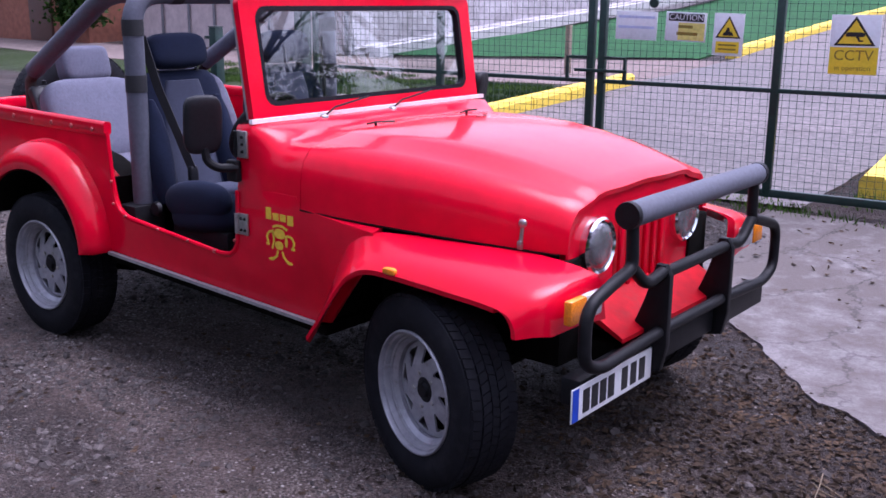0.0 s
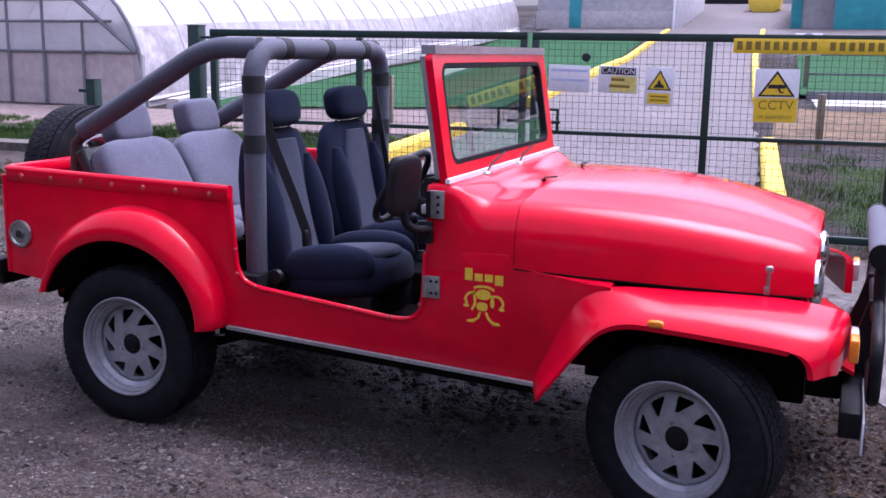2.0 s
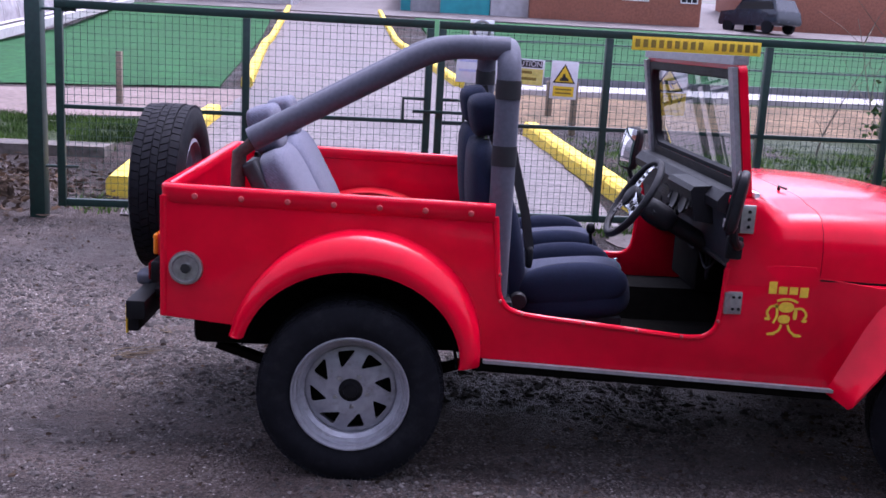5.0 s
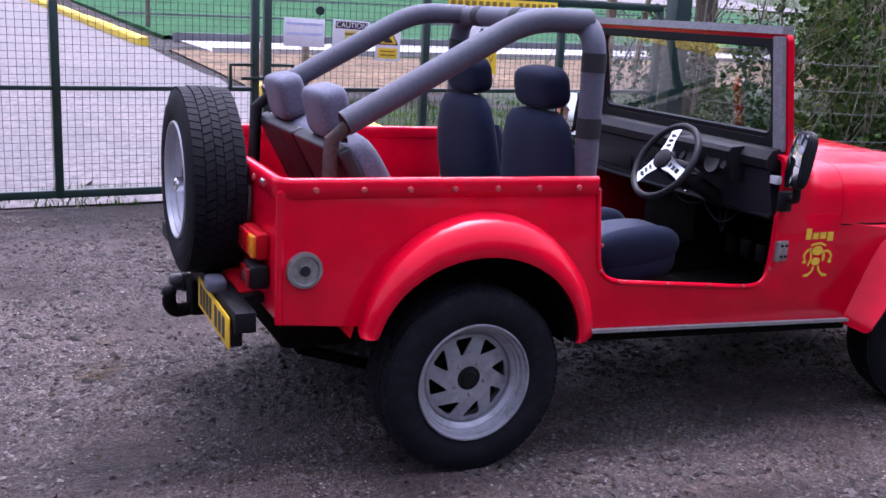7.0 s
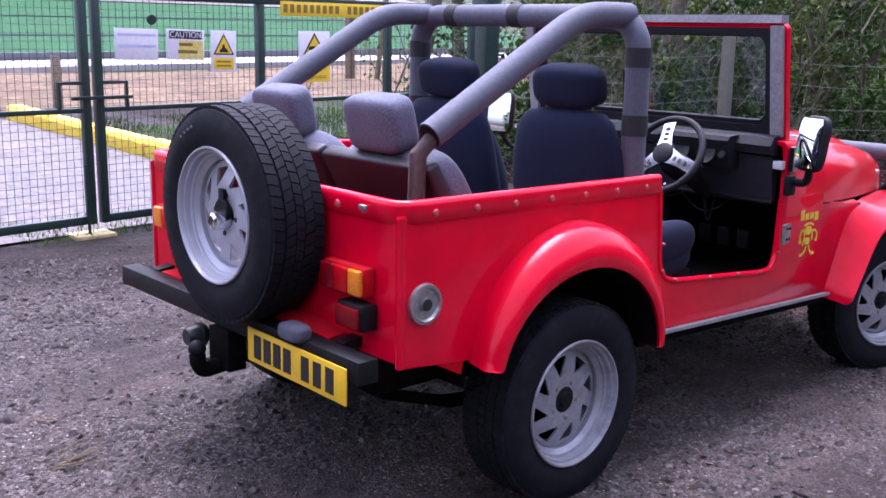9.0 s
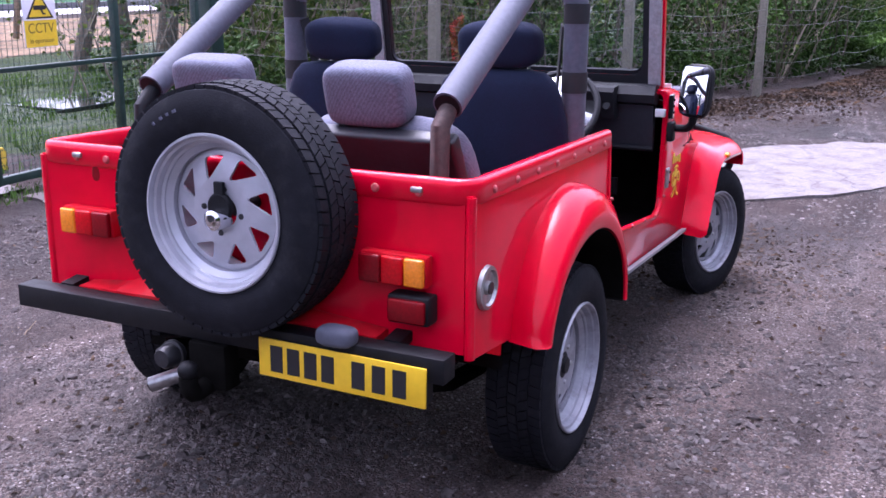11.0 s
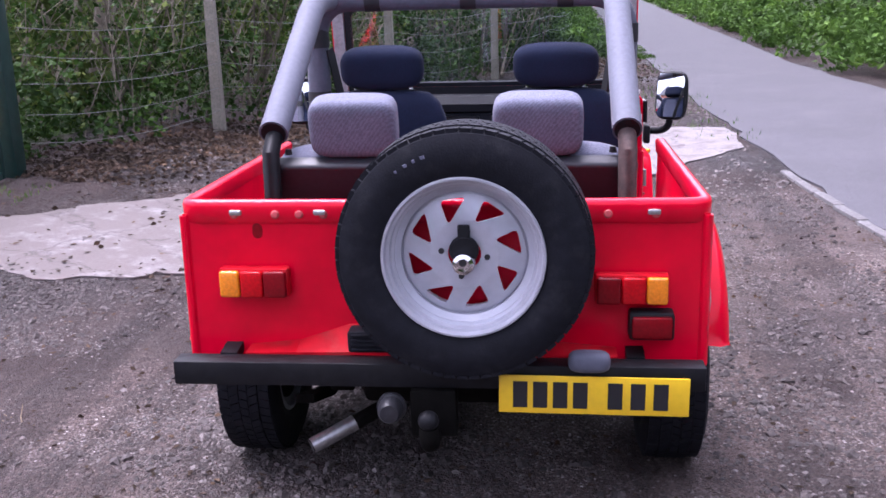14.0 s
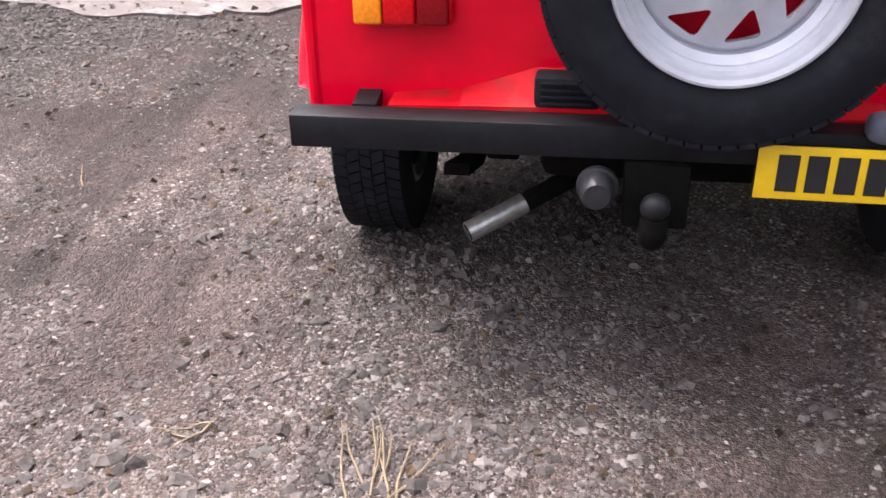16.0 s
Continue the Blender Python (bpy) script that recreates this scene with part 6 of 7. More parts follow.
# mirror
def mirror_head(y, turn):
    """A rounded black shell with a slightly domed mirror glass."""
    m = Matrix.Translation((1.325, y, 1.128)) @ Matrix.Rotation(radians(turn), 4, "Z") @ Matrix.Rotation(radians(8), 4, "Y")
    head = part("door_mirror", move(pillow(0.042, 0.148, 0.225, (0.012, 0, 0), 4, 8), m), PLASTIC, car, "black door mirror on a bent arm")
    n, rows = 8, []
    for i in range(n + 1):
        v = -0.099 + 0.198 * i / n
        hw = 0.062 if 0 < i < n else 0.054
        rows.append([(-0.022 + 0.5 * (v * v + u * u) / 0.85, u, v) for u in (hw * (2 * j / n - 1) for j in range(n + 1))])
    part("mirror_glass", move(loft(rows, False, False), m), MIRROR, head, "mirror glass", 60)
    part("mirror_rim", move(tube([Vector((-0.008, 0.064 * c, 0.101 * d)) for c, d in ((abs(math.cos(q)) ** 0.4 * (1 if math.cos(q) > 0 else -1), abs(math.sin(q)) ** 0.4 * (1 if math.sin(q) > 0 else -1)) for q in (2 * math.pi * k / 32 for k in range(32)))], 0.006, 6, closed=True), m), PLASTIC, head)
    return head


mir = mirror_head(-0.874, -21)
part("mirror_arm", tube(fillet([(1.395, -0.77, 0.955), (1.365, -0.84, 0.960), (1.338, -0.868, 0.985), (1.332, -0.872, 1.035)], 0.03, 4), 0.017, 10), BLACK, mir)
part("arm_bracket", box(1.345, 1.405, -0.785, -0.755, 0.90, 0.985, 0.008), BLACK, mir)
mil = mirror_head(0.868, 18)
part("mirror_arm", tube(fillet([(1.40, 0.76, 0.94), (1.37, 0.82, 0.945), (1.332, 0.845, 0.99), (1.327, 0.855, 1.03)], 0.03, 4), 0.013, 10), BLACK, mil)
part("pillar_lamp", box(1.345, 1.372, -0.745, -0.70, 1.005, 1.04, 0.004), CLEAR_LENS, car)

# plain yellow badge on the side
for k, (a, b, z0, z1) in enumerate(((1.530, 1.560, 0.772, 0.818), (1.568, 1.600, 0.772, 0.800), (1.608, 1.640, 0.772, 0.800), (1.648, 1.680, 0.762, 0.800))):
    part("badge_bar", box(a, b, -0.7528, -0.7510, z0, z1, 0.0006), YELLOW_INK, car, "yellow badge", 0)
def badge_line(pts, w=0.0045):
    part("badge_line", tube(flow([(x, -0.7522, z) for x, z in pts], 5), 0, flat=(0.0012, w)), YELLOW_INK, car, "yellow badge")


for pts in (((1.580, 0.720), (1.552, 0.726), (1.534, 0.704), (1.541, 0.682)), ((1.632, 0.716), (1.664, 0.718), (1.682, 0.696), (1.674, 0.676)),
            ((1.592, 0.655), (1.584, 0.632), (1.562, 0.620), (1.548, 0.618)), ((1.616, 0.655), (1.628, 0.630), (1.650, 0.616), (1.664, 0.616)),
            ((1.566, 0.745), (1.590, 0.752), (1.620, 0.752), (1.646, 0.742)), ((1.560, 0.660), (1.572, 0.690), (1.566, 0.735))):
    badge_line(pts)
for cx, cz, w, h in ((1.604, 0.722, 0.058, 0.040), (1.600, 0.676, 0.046, 0.034), (1.640, 0.694, 0.016, 0.040), (1.537, 0.676, 0.022, 0.012), (1.677, 0.672, 0.022, 0.012), (1.556, 0.617, 0.034, 0.010), (1.656, 0.613, 0.034, 0.010)):
    part("badge_patch", move(pillow(w, 0.0016, h, (0, 0, 0), 2.4, 4), Matrix.Translation((cx, -0.7524, cz))), YELLOW_INK, car, "plain yellow badge patch")

# chassis, with unseen masses added to keep light from beneath
both("chassis_rail", lambda: box(-0.45, 2.86, -0.40, -0.32, 0.385, 0.47, 0.008), UNDER)
for x, z in ((0.0, WR), (2.357, WF)):
    part("axle", join(tube([(x, -0.64, z), (x, 0.64, z)], 0.045, 14), pillow(0.26, 0.28, 0.24, (x, 0.1, z), 2.3, 6)), UNDER, car, "grimy axle")
both("leaf_spring", lambda: tube([(-0.55, -0.46, 0.40), (-0.25, -0.46, 0.30), (0, -0.46, 0.27), (0.25, -0.46, 0.30), (0.55, -0.46, 0.40)], 0, flat=(0.03, 0.014)), UNDER)
both("arch_liner", lambda: loft([[(x, -0.725, z), (x, -0.42, z)] for x, z in arc(0.0, 0.43, 0.42, 0.42, -2, 176, 14)], False, False), UNDER)
# Made-up dark box that fills the bright gaps below the tail.
part("tail_dark_fill", box(-0.63, -0.30, -0.55, 0.26, 0.42, 0.585, 0.03), UNDER, car)
# Guessed block, here to cut the light passing under the cabin.
part("gearbox", box(0.5, 1.75, -0.20, 0.20, 0.25, 0.46, 0.04), UNDER, car)
part("engine_block", box(1.9, 2.6, -0.25, 0.25, 0.30, 0.72, 0.03), UNDER, car)


# ---- behind the gate ----
def kerb(line, name="kerb", w=0.20, h=0.17):
    """A run of yellow painted kerb blocks."""
    k = holder(name, "yellow painted concrete kerb along the drive", "kerb", kind="structure")
    pts = [Vector((*p, 0)) for p in line]
    dist = [0.0]
    for a, b in zip(pts, pts[1:]):
        dist.append(dist[-1] + (b - a).length)

    def at(d):
        for i in range(len(pts) - 1):
            if d <= dist[i + 1] + 1e-6:
                return pts[i].lerp(pts[i + 1], (d - dist[i]) / (dist[i + 1] - dist[i]))
        return pts[-1]
    n = max(1, round(dist[-1] / 0.92))
    for i in range(n):
        a, b = at(dist[-1] * i / n), at(dist[-1] * (i + 1) / n)
        d = (b - a).normalized()
        s = Vector((-d.y, d.x, 0))
        a, b = a + d * 0.012, b - d * 0.012
        j = random.uniform(-0.008, 0.008)
        rings = []
        for p in (a, a.lerp(b, 0.5), b):
            z = ground_z(p.x, p.y)
            rings.append([p + s * (u * w / 2) + Vector((0, 0, z + v * h + j)) for u, v in ((-1, -0.2), (-1, 0.75), (-0.72, 1.0), (0.72, 1.0), (1, 0.75), (1, -0.2))])
        part("kerb_block", loft(rings), KERB_PAINT, k, smooth=20)
    return k


kerb([(-2.30, 4.3), (-2.42, 6.2), (-2.5, 9.6)])
kerb([(-2.70, 13.6), (-4.1, 25.5), (-5.9, 46)])
kerb([(2.31, 4.5), (2.06, 6.9), (1.82, 9.4)])
kerb([(1.12, 15.6), (-0.45, 31.5), (-1.5, 46)])


def bed(name, corners, lift, material, label, category, n=24):
    (a, b), (c, d) = corners
    rings = []
    for i in range(n + 1):
        t = i / n
        p, q = Vector((*a, 0)).lerp(Vector((*c, 0)), t), Vector((*b, 0)).lerp(Vector((*d, 0)), t)
        row = [p.lerp(q, j / 12) for j in range(13)]
        row = [Vector((v.x, v.y, ground_z(v.x, v.y) + lift + 0.02 * noise.noise((v.x, v.y, 0)))) for v in row]
        rings.append([row[0] - Vector((0, 0, lift + 0.05))] + row + [row[-1] - Vector((0, 0, lift + 0.05))])
    return thing(name, loft(rings, False, False), material, label, category, 50, "structure")


bed("cress_bed", (((-8.9, 11.3), (-3.1, 13.2)), ((-13.0, 44), (-6.3, 44))), 0.03, CRESS, "dense green watercress bed", "plant bed")
bed("cress_bed", (((1.75, 17.4), (28, 20.5)), ((0.2, 43), (36, 43))), 0.07, CRESS, "dense green watercress bed", "plant bed")
bed("bed_channel", (((2.2, 14.9), (30, 18.0)), ((2.0, 16.9), (30, 20.3))), 0.02, BARE_BED, "pale empty bed channel", "channel")


def low_wall(line, h, w, mat, label, name="bed_wall"):
    rings = []
    for (x, y), (x2, y2) in zip(line, line[1:] + [(2 * line[-1][0] - line[-2][0], 2 * line[-1][1] - line[-2][1])]):
        d = Vector((x2 - x, y2 - y, 0)).normalized()
        s = Vector((-d.y, d.x, 0)) * w / 2
        z = ground_z(x, y)
        rings.append([Vector((x, y, z - 0.05)) - s, Vector((x, y, z + h)) - s, Vector((x, y, z + h)) + s, Vector((x, y, z - 0.05)) + s])
    return thing(name, loft(rings), mat, label, "wall", 20, "structure")


low_wall([(-11, 6.05), (-8, 6.1), (-5, 6.2), (-2.95, 6.3)], 0.10, 0.42, LEDGE, "low mossy concrete ledge before the grass bank", "ledge")
low_wall([(1.9, 17.1), (8, 17.8), (16, 18.8), (30, 20.4)], 0.16, 0.14, ROOF, "low dark bed wall")
low_wall([(2.2, 14.7), (8, 15.3), (16, 16.3), (30, 17.9)], 0.10, 0.12, GREY_PAINT, "low grey bed wall")
low_wall([(-8.7, 11.1), (-12.9, 44)], 0.18, 0.25, GREY_PAINT, "low grey wall beside the tunnel")
low_wall([(1.6, 24), (14, 25.5), (34, 28)], 0.12, 0.12, ROOF, "low dark bed wall")
low_wall([(1.0, 33), (14, 34), (34, 36)], 0.12, 0.12, ROOF, "low dark bed wall")


# polythene tunnels
def tunnel(x, y, length, half, high, name="polytunnel", lean=-0.12):
    t = holder(name, "white polythene growing tunnel on steel hoops", "tunnel", (x, y, 0))

    def ring(d, k=1.0, lift=0.0):
        out = []
        cx, cy = lean * d, d
        z0 = ground_z(x + cx, y + cy)
        for i in range(21):
            a = math.pi * i / 20
            out.append((cx + half * k * (abs(math.cos(a)) ** 0.8) * (1 if math.cos(a) > 0 else -1), cy, z0 + lift + high * k * math.sin(a) ** 0.85))
        return out
    n = round(length / 0.8)
    rows = []
    for i in range(n + 1):
        rows.append(ring(length * i / n, 1.0 - 0.012 * (i % 2)))
    part("polythene_sheet", loft(rows, False, False), POLY, t, "milky polythene skin", 60)
    for side in (0, 1):
        part("side_skirt", loft([[r[20 - j] if side else r[j] for j in range(4)] for r in (ring(length * i / n, 1.004) for i in range(n + 1))], False, False), SKIRT, t, "grubby lower skirt of the tunnel", 60)
    for i in range(0, n + 1, 2):
        part("hoop", tube(ring(length * i / n + 0.02, 1.003), 0.03, 6), GREY_PAINT, t)
    z0 = ground_z(x, y)
    end = bmesh.new()
    end.faces.new([end.verts.new(p) for p in ring(0.01, 0.985)])
    part("end_sheet", end, POLY_CLEAR, t, "see-through end sheet", 0)
    part("end_board", prism([(-half * 0.93, 0.0), (half * 0.93, 0.0), (half * 0.93, 0.98), (-half * 0.93, 0.98)], 0.02, lambda u, v, w: (u, -0.01 + w, z0 + v)), BOARD, t, "pinkish white lower boarding")
    part("end_hoop", tube(ring(0.0, 1.0), 0.04, 8), ROOF, t)
    for h, k in ((0.99, 0.95), (1.55, 0.80), (1.95, 0.66)):
        part("end_rail", tube([(-half * k, -0.03, z0 + h), (half * k, -0.03, z0 + h)], 0.03, 6), ROOF, t)
    for q in (-0.62, -0.36, -0.12, 0.12, 0.36, 0.62):
        part("end_post", tube([(half * q, -0.05, z0 - 0.05), (half * q, -0.05, z0 + (1.55 if abs(q) > 0.5 else 1.95))], 0.03, 6), ROOF, t)
    for s in (-1, 1):
        part("end_brace", tube([(s * half * 0.95, -0.04, z0 + 0.99), (s * half * 0.36, -0.04, z0 + 2.55)], 0.04, 6), ROOF, t)
        part("ground_rail", tube([(s * half, 0, z0 + 0.12), (s * half + lean * length, length, ground_z(x + lean * length, y + length) + 0.12)], 0.05, 6), GREY_PAINT, t)
        part("corner_post", tube([(s * half * 0.99, -0.02, z0 - 0.05), (s * half * 0.99, -0.02, z0 + 0.95)], 0.05, 6), GREY_PAINT, t)
    for d in (1.6, 3.2, 4.8):
        part("inner_hoop", tube(ring(d, 0.97), 0.03, 6), ROOF, t)
    return t


tunnel(-13.0, 11.2, 35.0, 3.65, 2.85)
tunnel(-22.0, 19.0, 30.0, 3.65, 2.85)


# cottage with ivy
def wall_block(parent, name, x0, x1, y0, y1, z0, z1, mat, bev=0.01):
    return part(name, box(x0, x1, y0, y1, z0, z1, bev), mat, parent)


def window_unit(parent, x, y, z, w, h, cols=3, rows=2):
    win = part("window", box(x - w / 2, x + w / 2, y - 0.02, y + 0.06, z, z + h, 0.004), INTERIOR_SHADE, parent, "white barred window")
    f = 0.06
    for a, b, c, d in ((-w / 2 - f, -w / 2, -f, h + f), (w / 2, w / 2 + f, -f, h + f), (-w / 2, w / 2, -f, 0), (-w / 2, w / 2, h, h + f)):
        part("window_frame", box(x + a, x + b, y - 0.06, y + 0.02, z + c, z + d, 0.004), WHITE_PAINT, win)
    for i in range(1, cols):
        part("glazing_bar", box(x - w / 2 + w * i / cols - 0.025, x - w / 2 + w * i / cols + 0.025, y - 0.05, y - 0.021, z, z + h, 0.003), WHITE_PAINT, win)
    for i in range(1, rows):
        part("glazing_bar", box(x - w / 2, x + w / 2, y - 0.05, y - 0.021, z + h * i / rows - 0.02, z + h * i / rows + 0.02, 0.003), WHITE_PAINT, win)
    return win


cot = holder("cottage", "red brick cottage half covered in ivy", "house")
zc = ground_z(-19, 11)
wall_block(cot, "wall", -26, -17.4, 10.6, 16, zc - 0.3, zc + 4.6, BRICK_WALL)
part("roof", prism([(-0.4, 4.6), (2.7, 7.0), (5.8, 4.6), (5.8, 4.45), (-0.4, 4.45)], 9.4, lambda u, v, w: (-26.4 + w, 10.6 + u, zc + v)), ROOF, cot, "dark tiled roof")
part("door", box(-19.9, -18.9, 10.54, 10.62, zc, zc + 2.05, 0.01), surface("brown door paint", (0.10, 0.05, 0.04), 0.6), cot, "brown cottage door")
part("wall_mark", box(-18.5, -18.38, 10.55, 10.6, zc + 1.45, zc + 1.95, 0.01), WHITE_PAINT, cot, "white mark")
window_unit(cot, -22.0, 10.58, zc + 1.0, 1.1, 1.1)

# far yard buildings
z48 = ground_z(0, 48)
shed = holder("grey_shed", "long grey sheet-clad farm shed", "shed")
wall_block(shed, "wall", -13.1, -5.95, 48, 58, z48 - 0.3, z48 + 3.4, SHED_CLAD)
part("plinth", box(-13.15, -5.9, 47.95, 47.999, z48 - 0.3, z48 + 0.9, 0.01), GREY_PAINT, shed, "pale block base")
part("door", box(-11.37, -10.75, 47.90, 47.949, z48, z48 + 1.95, 0.01), TEAL, shed, "dark teal door")
part("roof", prism([(-0.3, 3.4), (5, 4.9), (10.3, 3.4), (10.3, 3.25), (-0.3, 3.25)], 7.6, lambda u, v, w: (-13.3 + w, 48 + u, z48 + v)), ROOF, shed)
part("drainpipe", tube([(-6.0, 47.9, z48), (-6.0, 47.9, z48 + 3.3)], 0.06, 8), WHITE_PAINT, shed)
part("cladding_ridge", box(-13.1, -5.95, 47.96, 47.99, z48 + 2.2, z48 + 2.26), ROOF, shed)
barn = holder("outbuilding", "low grey outbuilding with teal doors", "barn")
wall_block(barn, "wall", -0.6, 1.45, 50, 58, z48 - 0.3, z48 + 2.3, SHED_CLAD)
wall_block(barn, "wall", 4.05, 6.0, 48.5, 58, z48 - 0.3, z48 + 2.3, SHED_CLAD)
wall_block(barn, "wall", 1.46, 4.04, 48.9, 58, z48 - 0.3, z48 + 2.3, SHED_CLAD)
part("shutter", box(1.48, 4.02, 48.6, 48.75, z48 - 0.1, z48 + 2.15, 0.01), TEAL, barn, "teal roller shutter")
part("side_door", box(-0.55, -0.05, 49.9, 49.99, z48 - 0.1, z48 + 2.1, 0.01), TEAL, barn, "teal door")
part("roof", prism([(-0.9, 2.2), (2.7, 4.3), (6.2, 2.2), (6.2, 2.32), (2.7, 4.5), (-0.9, 2.32)], 10, lambda u, v, w: (u, 48.3 + w, z48 + v)), ROOF, barn, "dark sheet roof")
part("gable", prism([(-0.6, 2.3), (2.7, 4.25), (6.0, 2.3)], 0.2, lambda u, v, w: (u, 50.1 + w, z48 + v)), ROOF, barn)
z64 = ground_z(-5, 64)
far = holder("far_shed", "pale farm shed with a dark doorway", "shed")
wall_block(far, "wall", -16, 12, 66, 70, z64 - 0.3, z64 + 5.5, SHED_CLAD)
# The opening is a dark panel on the wall, painted as inner shade.
part("doorway", box(-7.6, -3.6, 65.9, 65.99, z64 - 0.1, z64 + 4.5, 0.01), INTERIOR_SHADE, far, "dark panel painting a doorway's inner shade")
skip = holder("yellow_skip", "yellow steel skip in the far yard", "skip")
z57 = ground_z(-2.5, 57)
part("body", prism([(-3.3, 0.15), (-3.1, 0.0), (-1.9, 0.0), (-1.7, 0.15), (-1.6, 0.75), (-3.4, 0.75)], 1.6, lambda u, v, w: (u, 57 + w, z57 + 0.08 + v), 0.02), KERB_PAINT, skip)
house = holder("brick_house", "red brick house with white barred windows", "house")
wall_block(house, "wall", 6.02, 14.75, 48, 55, z48 - 0.3, z48 + 3.1, BRICK_WALL)
part("roof", prism([(-0.4, 3.1), (3.5, 5.6), (7.4, 3.1), (7.4, 2.95), (-0.4, 2.95)], 9.3, lambda u, v, w: (5.75 + w, 48 + u, z48 + v)), ROOF, house, "dark roof")
for x, w in ((7.05, 1.24), (11.35, 1.28), (14.1, 0.78)):
    window_unit(house, x, 47.99, z48 + 1.25, w, 0.95, 4 if w > 1 else 3, 2)
    part("lintel", box(x - w / 2 - 0.15, x + w / 2 + 0.15, 47.95, 47.999, z48 + 2.3, z48 + 2.42, 0.005), WHITE_PAINT, house)
outh = holder("brick_outhouse", "weathered brick outhouse beyond the yard", "house")
wall_block(outh, "wall", 18.4, 30, 50, 58, z48 - 0.3, z48 + 3.4, BRICK_WALL)
wall_block(outh, "roof", 18.1, 30.3, 49.7, 58.3, z48 + 3.41, z48 + 3.6, ROOF)

# dark parked car in the far yard
DARK_PAINT = surface("dark blue car paint", (0.012, 0.016, 0.03), 0.25, vary=0.1, bump=0, coat=0.5)
suv = holder("parked_car", "dark blue parked car in the far yard", "car", (17.3, 46.6, ground_z(17.3, 46.6)))
suv.rotation_euler = (0, 0, radians(-62))
sec = [(-1.9, 0.45, 0.80), (-1.85, 0.40, 1.05), (-1.2, 0.38, 1.10), (-0.9, 0.38, 1.12), (1.0, 0.38, 1.12), (1.9, 0.40, 1.05), (1.98, 0.45, 0.75)]
part("body", loft([[(x, -0.82, z0), (x, -0.85, (z0 + z1) / 2), (x, -0.78, z1), (x, 0.78, z1), (x, 0.85, (z0 + z1) / 2), (x, 0.82, z0)] for x, z0, z1 in sec]), DARK_PAINT, suv)
part("cabin", loft([[(x, -w, z), (x, w, z), (x2, w * 0.88, 1.62), (x2, -w * 0.88, 1.62)] for x, x2, w, z in ((-0.95, -0.55, 0.76, 1.10), (1.85, 1.55, 0.76, 1.06))]), DARK_PAINT, suv)
for y in (-0.765, 0.765):
    part("side_glass", prism([(-0.75, 1.14), (1.6, 1.14), (1.4, 1.52), (-0.48, 1.52)], 0.02, lambda u, v, w, y=y: (u, y - 0.055 * (1 if y > 0 else -1) + w - 0.01 + (0.03 if y > 0 else -0.03), v)), INK, suv)
for x in (-1.25, 1.3):
    for y in (-0.74, 0.74):
        part("wheel", lathe([(0.0, -0.1), (0.2, -0.1), (0.34, -0.09), (0.35, 0.0), (0.34, 0.09), (0.2, 0.1), (0, 0.1)], 20, "y", (x, y, 0.35)), RUBBER, suv)

# lifebuoy sign, posts
buoy = holder("buoy_sign", "round lifebuoy board on a grey post", "sign", (1.75, 19.5, ground_z(1.75, 19.5)))
part("post", box(-0.05, 0.05, -0.05, 0.05, -0.05, 0.95, 0.005), POST_CONCRETE, buoy)
part("board", box(-0.28, 0.28, -0.09, -0.055, 0.75, 1.22, 0.02), SIGN_WHITE, buoy)
ringp = [Vector((0.19 * math.cos(2 * math.pi * k / 24), -0.11, 1.0 + 0.19 * math.sin(2 * math.pi * k / 24))) for k in range(24)]
part("ring", tube(ringp, 0.035, 8, closed=True), ROOF, buoy)


def stake(x, y, h, w, mat, label, name="marker_post", tilt=0.0):
    s = thing(name, box(-w / 2, w / 2, -w / 2, w / 2, -0.05, h, 0.006), mat, label, "post")
    s.matrix_world = Matrix.Translation((x, y, ground_z(x, y))) @ Matrix.Rotation(tilt, 4, "X")
    return s


stake(2.42, 9.6, 0.72, 0.09, TIMBER, "short weathered timber post behind the gate")
stake(-4.0, 10.4, 0.75, 0.08, TIMBER, "short timber marker post beside the track")
stake(9.4, 12.9, 3.2, 0.14, TIMBER, "tall grey timber pole beside the beds")
stake(9.9, 12.7, 2.2, 0.08, TIMBER, "leaning timber strut of the pole", "pole_strut", 0.18)
stake(2.35, 11.6, 0.55, 0.10, TIMBER, "short weathered timber post behind the gate")
thing("water", box(4.6, 16, 6.2, 8.0, ground_z(6, 6) + 0.0, ground_z(6, 6) + 0.055), surface("still water", (0.03, 0.035, 0.03), 0.05, vary=0.1, bump=0.02, bump_scale=20, rough_vary=0.03), "still water in the ditch behind the gate", "water", kind="structure")


# ---- fence ----
FENCE = [(4.62, 4.10), (7.2, 3.25), (9.6, 1.72), (12.2, 0.5), (15.0, -0.3), (18.5, -0.8)]
fence = holder("wire_fence", "wire strand fence on concrete posts", "fence")
for x, y in FENCE[1:4]:
    part("post", loft([[(x + sx * w, y + sy * w, z) for sx, sy in ((-1, -1), (1, -1), (1, 1), (-1, 1))] for z, w in ((ground_z(x, y) - 0.1, 0.058), (ground_z(x, y) + 1.42, 0.050), (ground_z(x, y) + 1.46, 0.035))]), POST_CONCRETE, fence, "weathered concrete post")
for k, h in enumerate((0.28, 0.52, 0.78, 1.02, 1.24)):
    pts = []
    for i, ((xa, ya), (xb, yb)) in enumerate(zip(FENCE, FENCE[1:])):
        sag = random.uniform(0.03, 0.10)
        for q in range(10):
            t = q / 10
            x, y = xa + (xb - xa) * t, ya + (yb - ya) * t
            pts.append((x, y - 0.055, ground_z(x, y) + h - sag * 4 * t * (1 - t) + 0.01 * noise.noise((x * 3, k, 0))))
    part("wire_strand", tube(pts, 0.003, 4), GALV, fence, "slack wire strand")


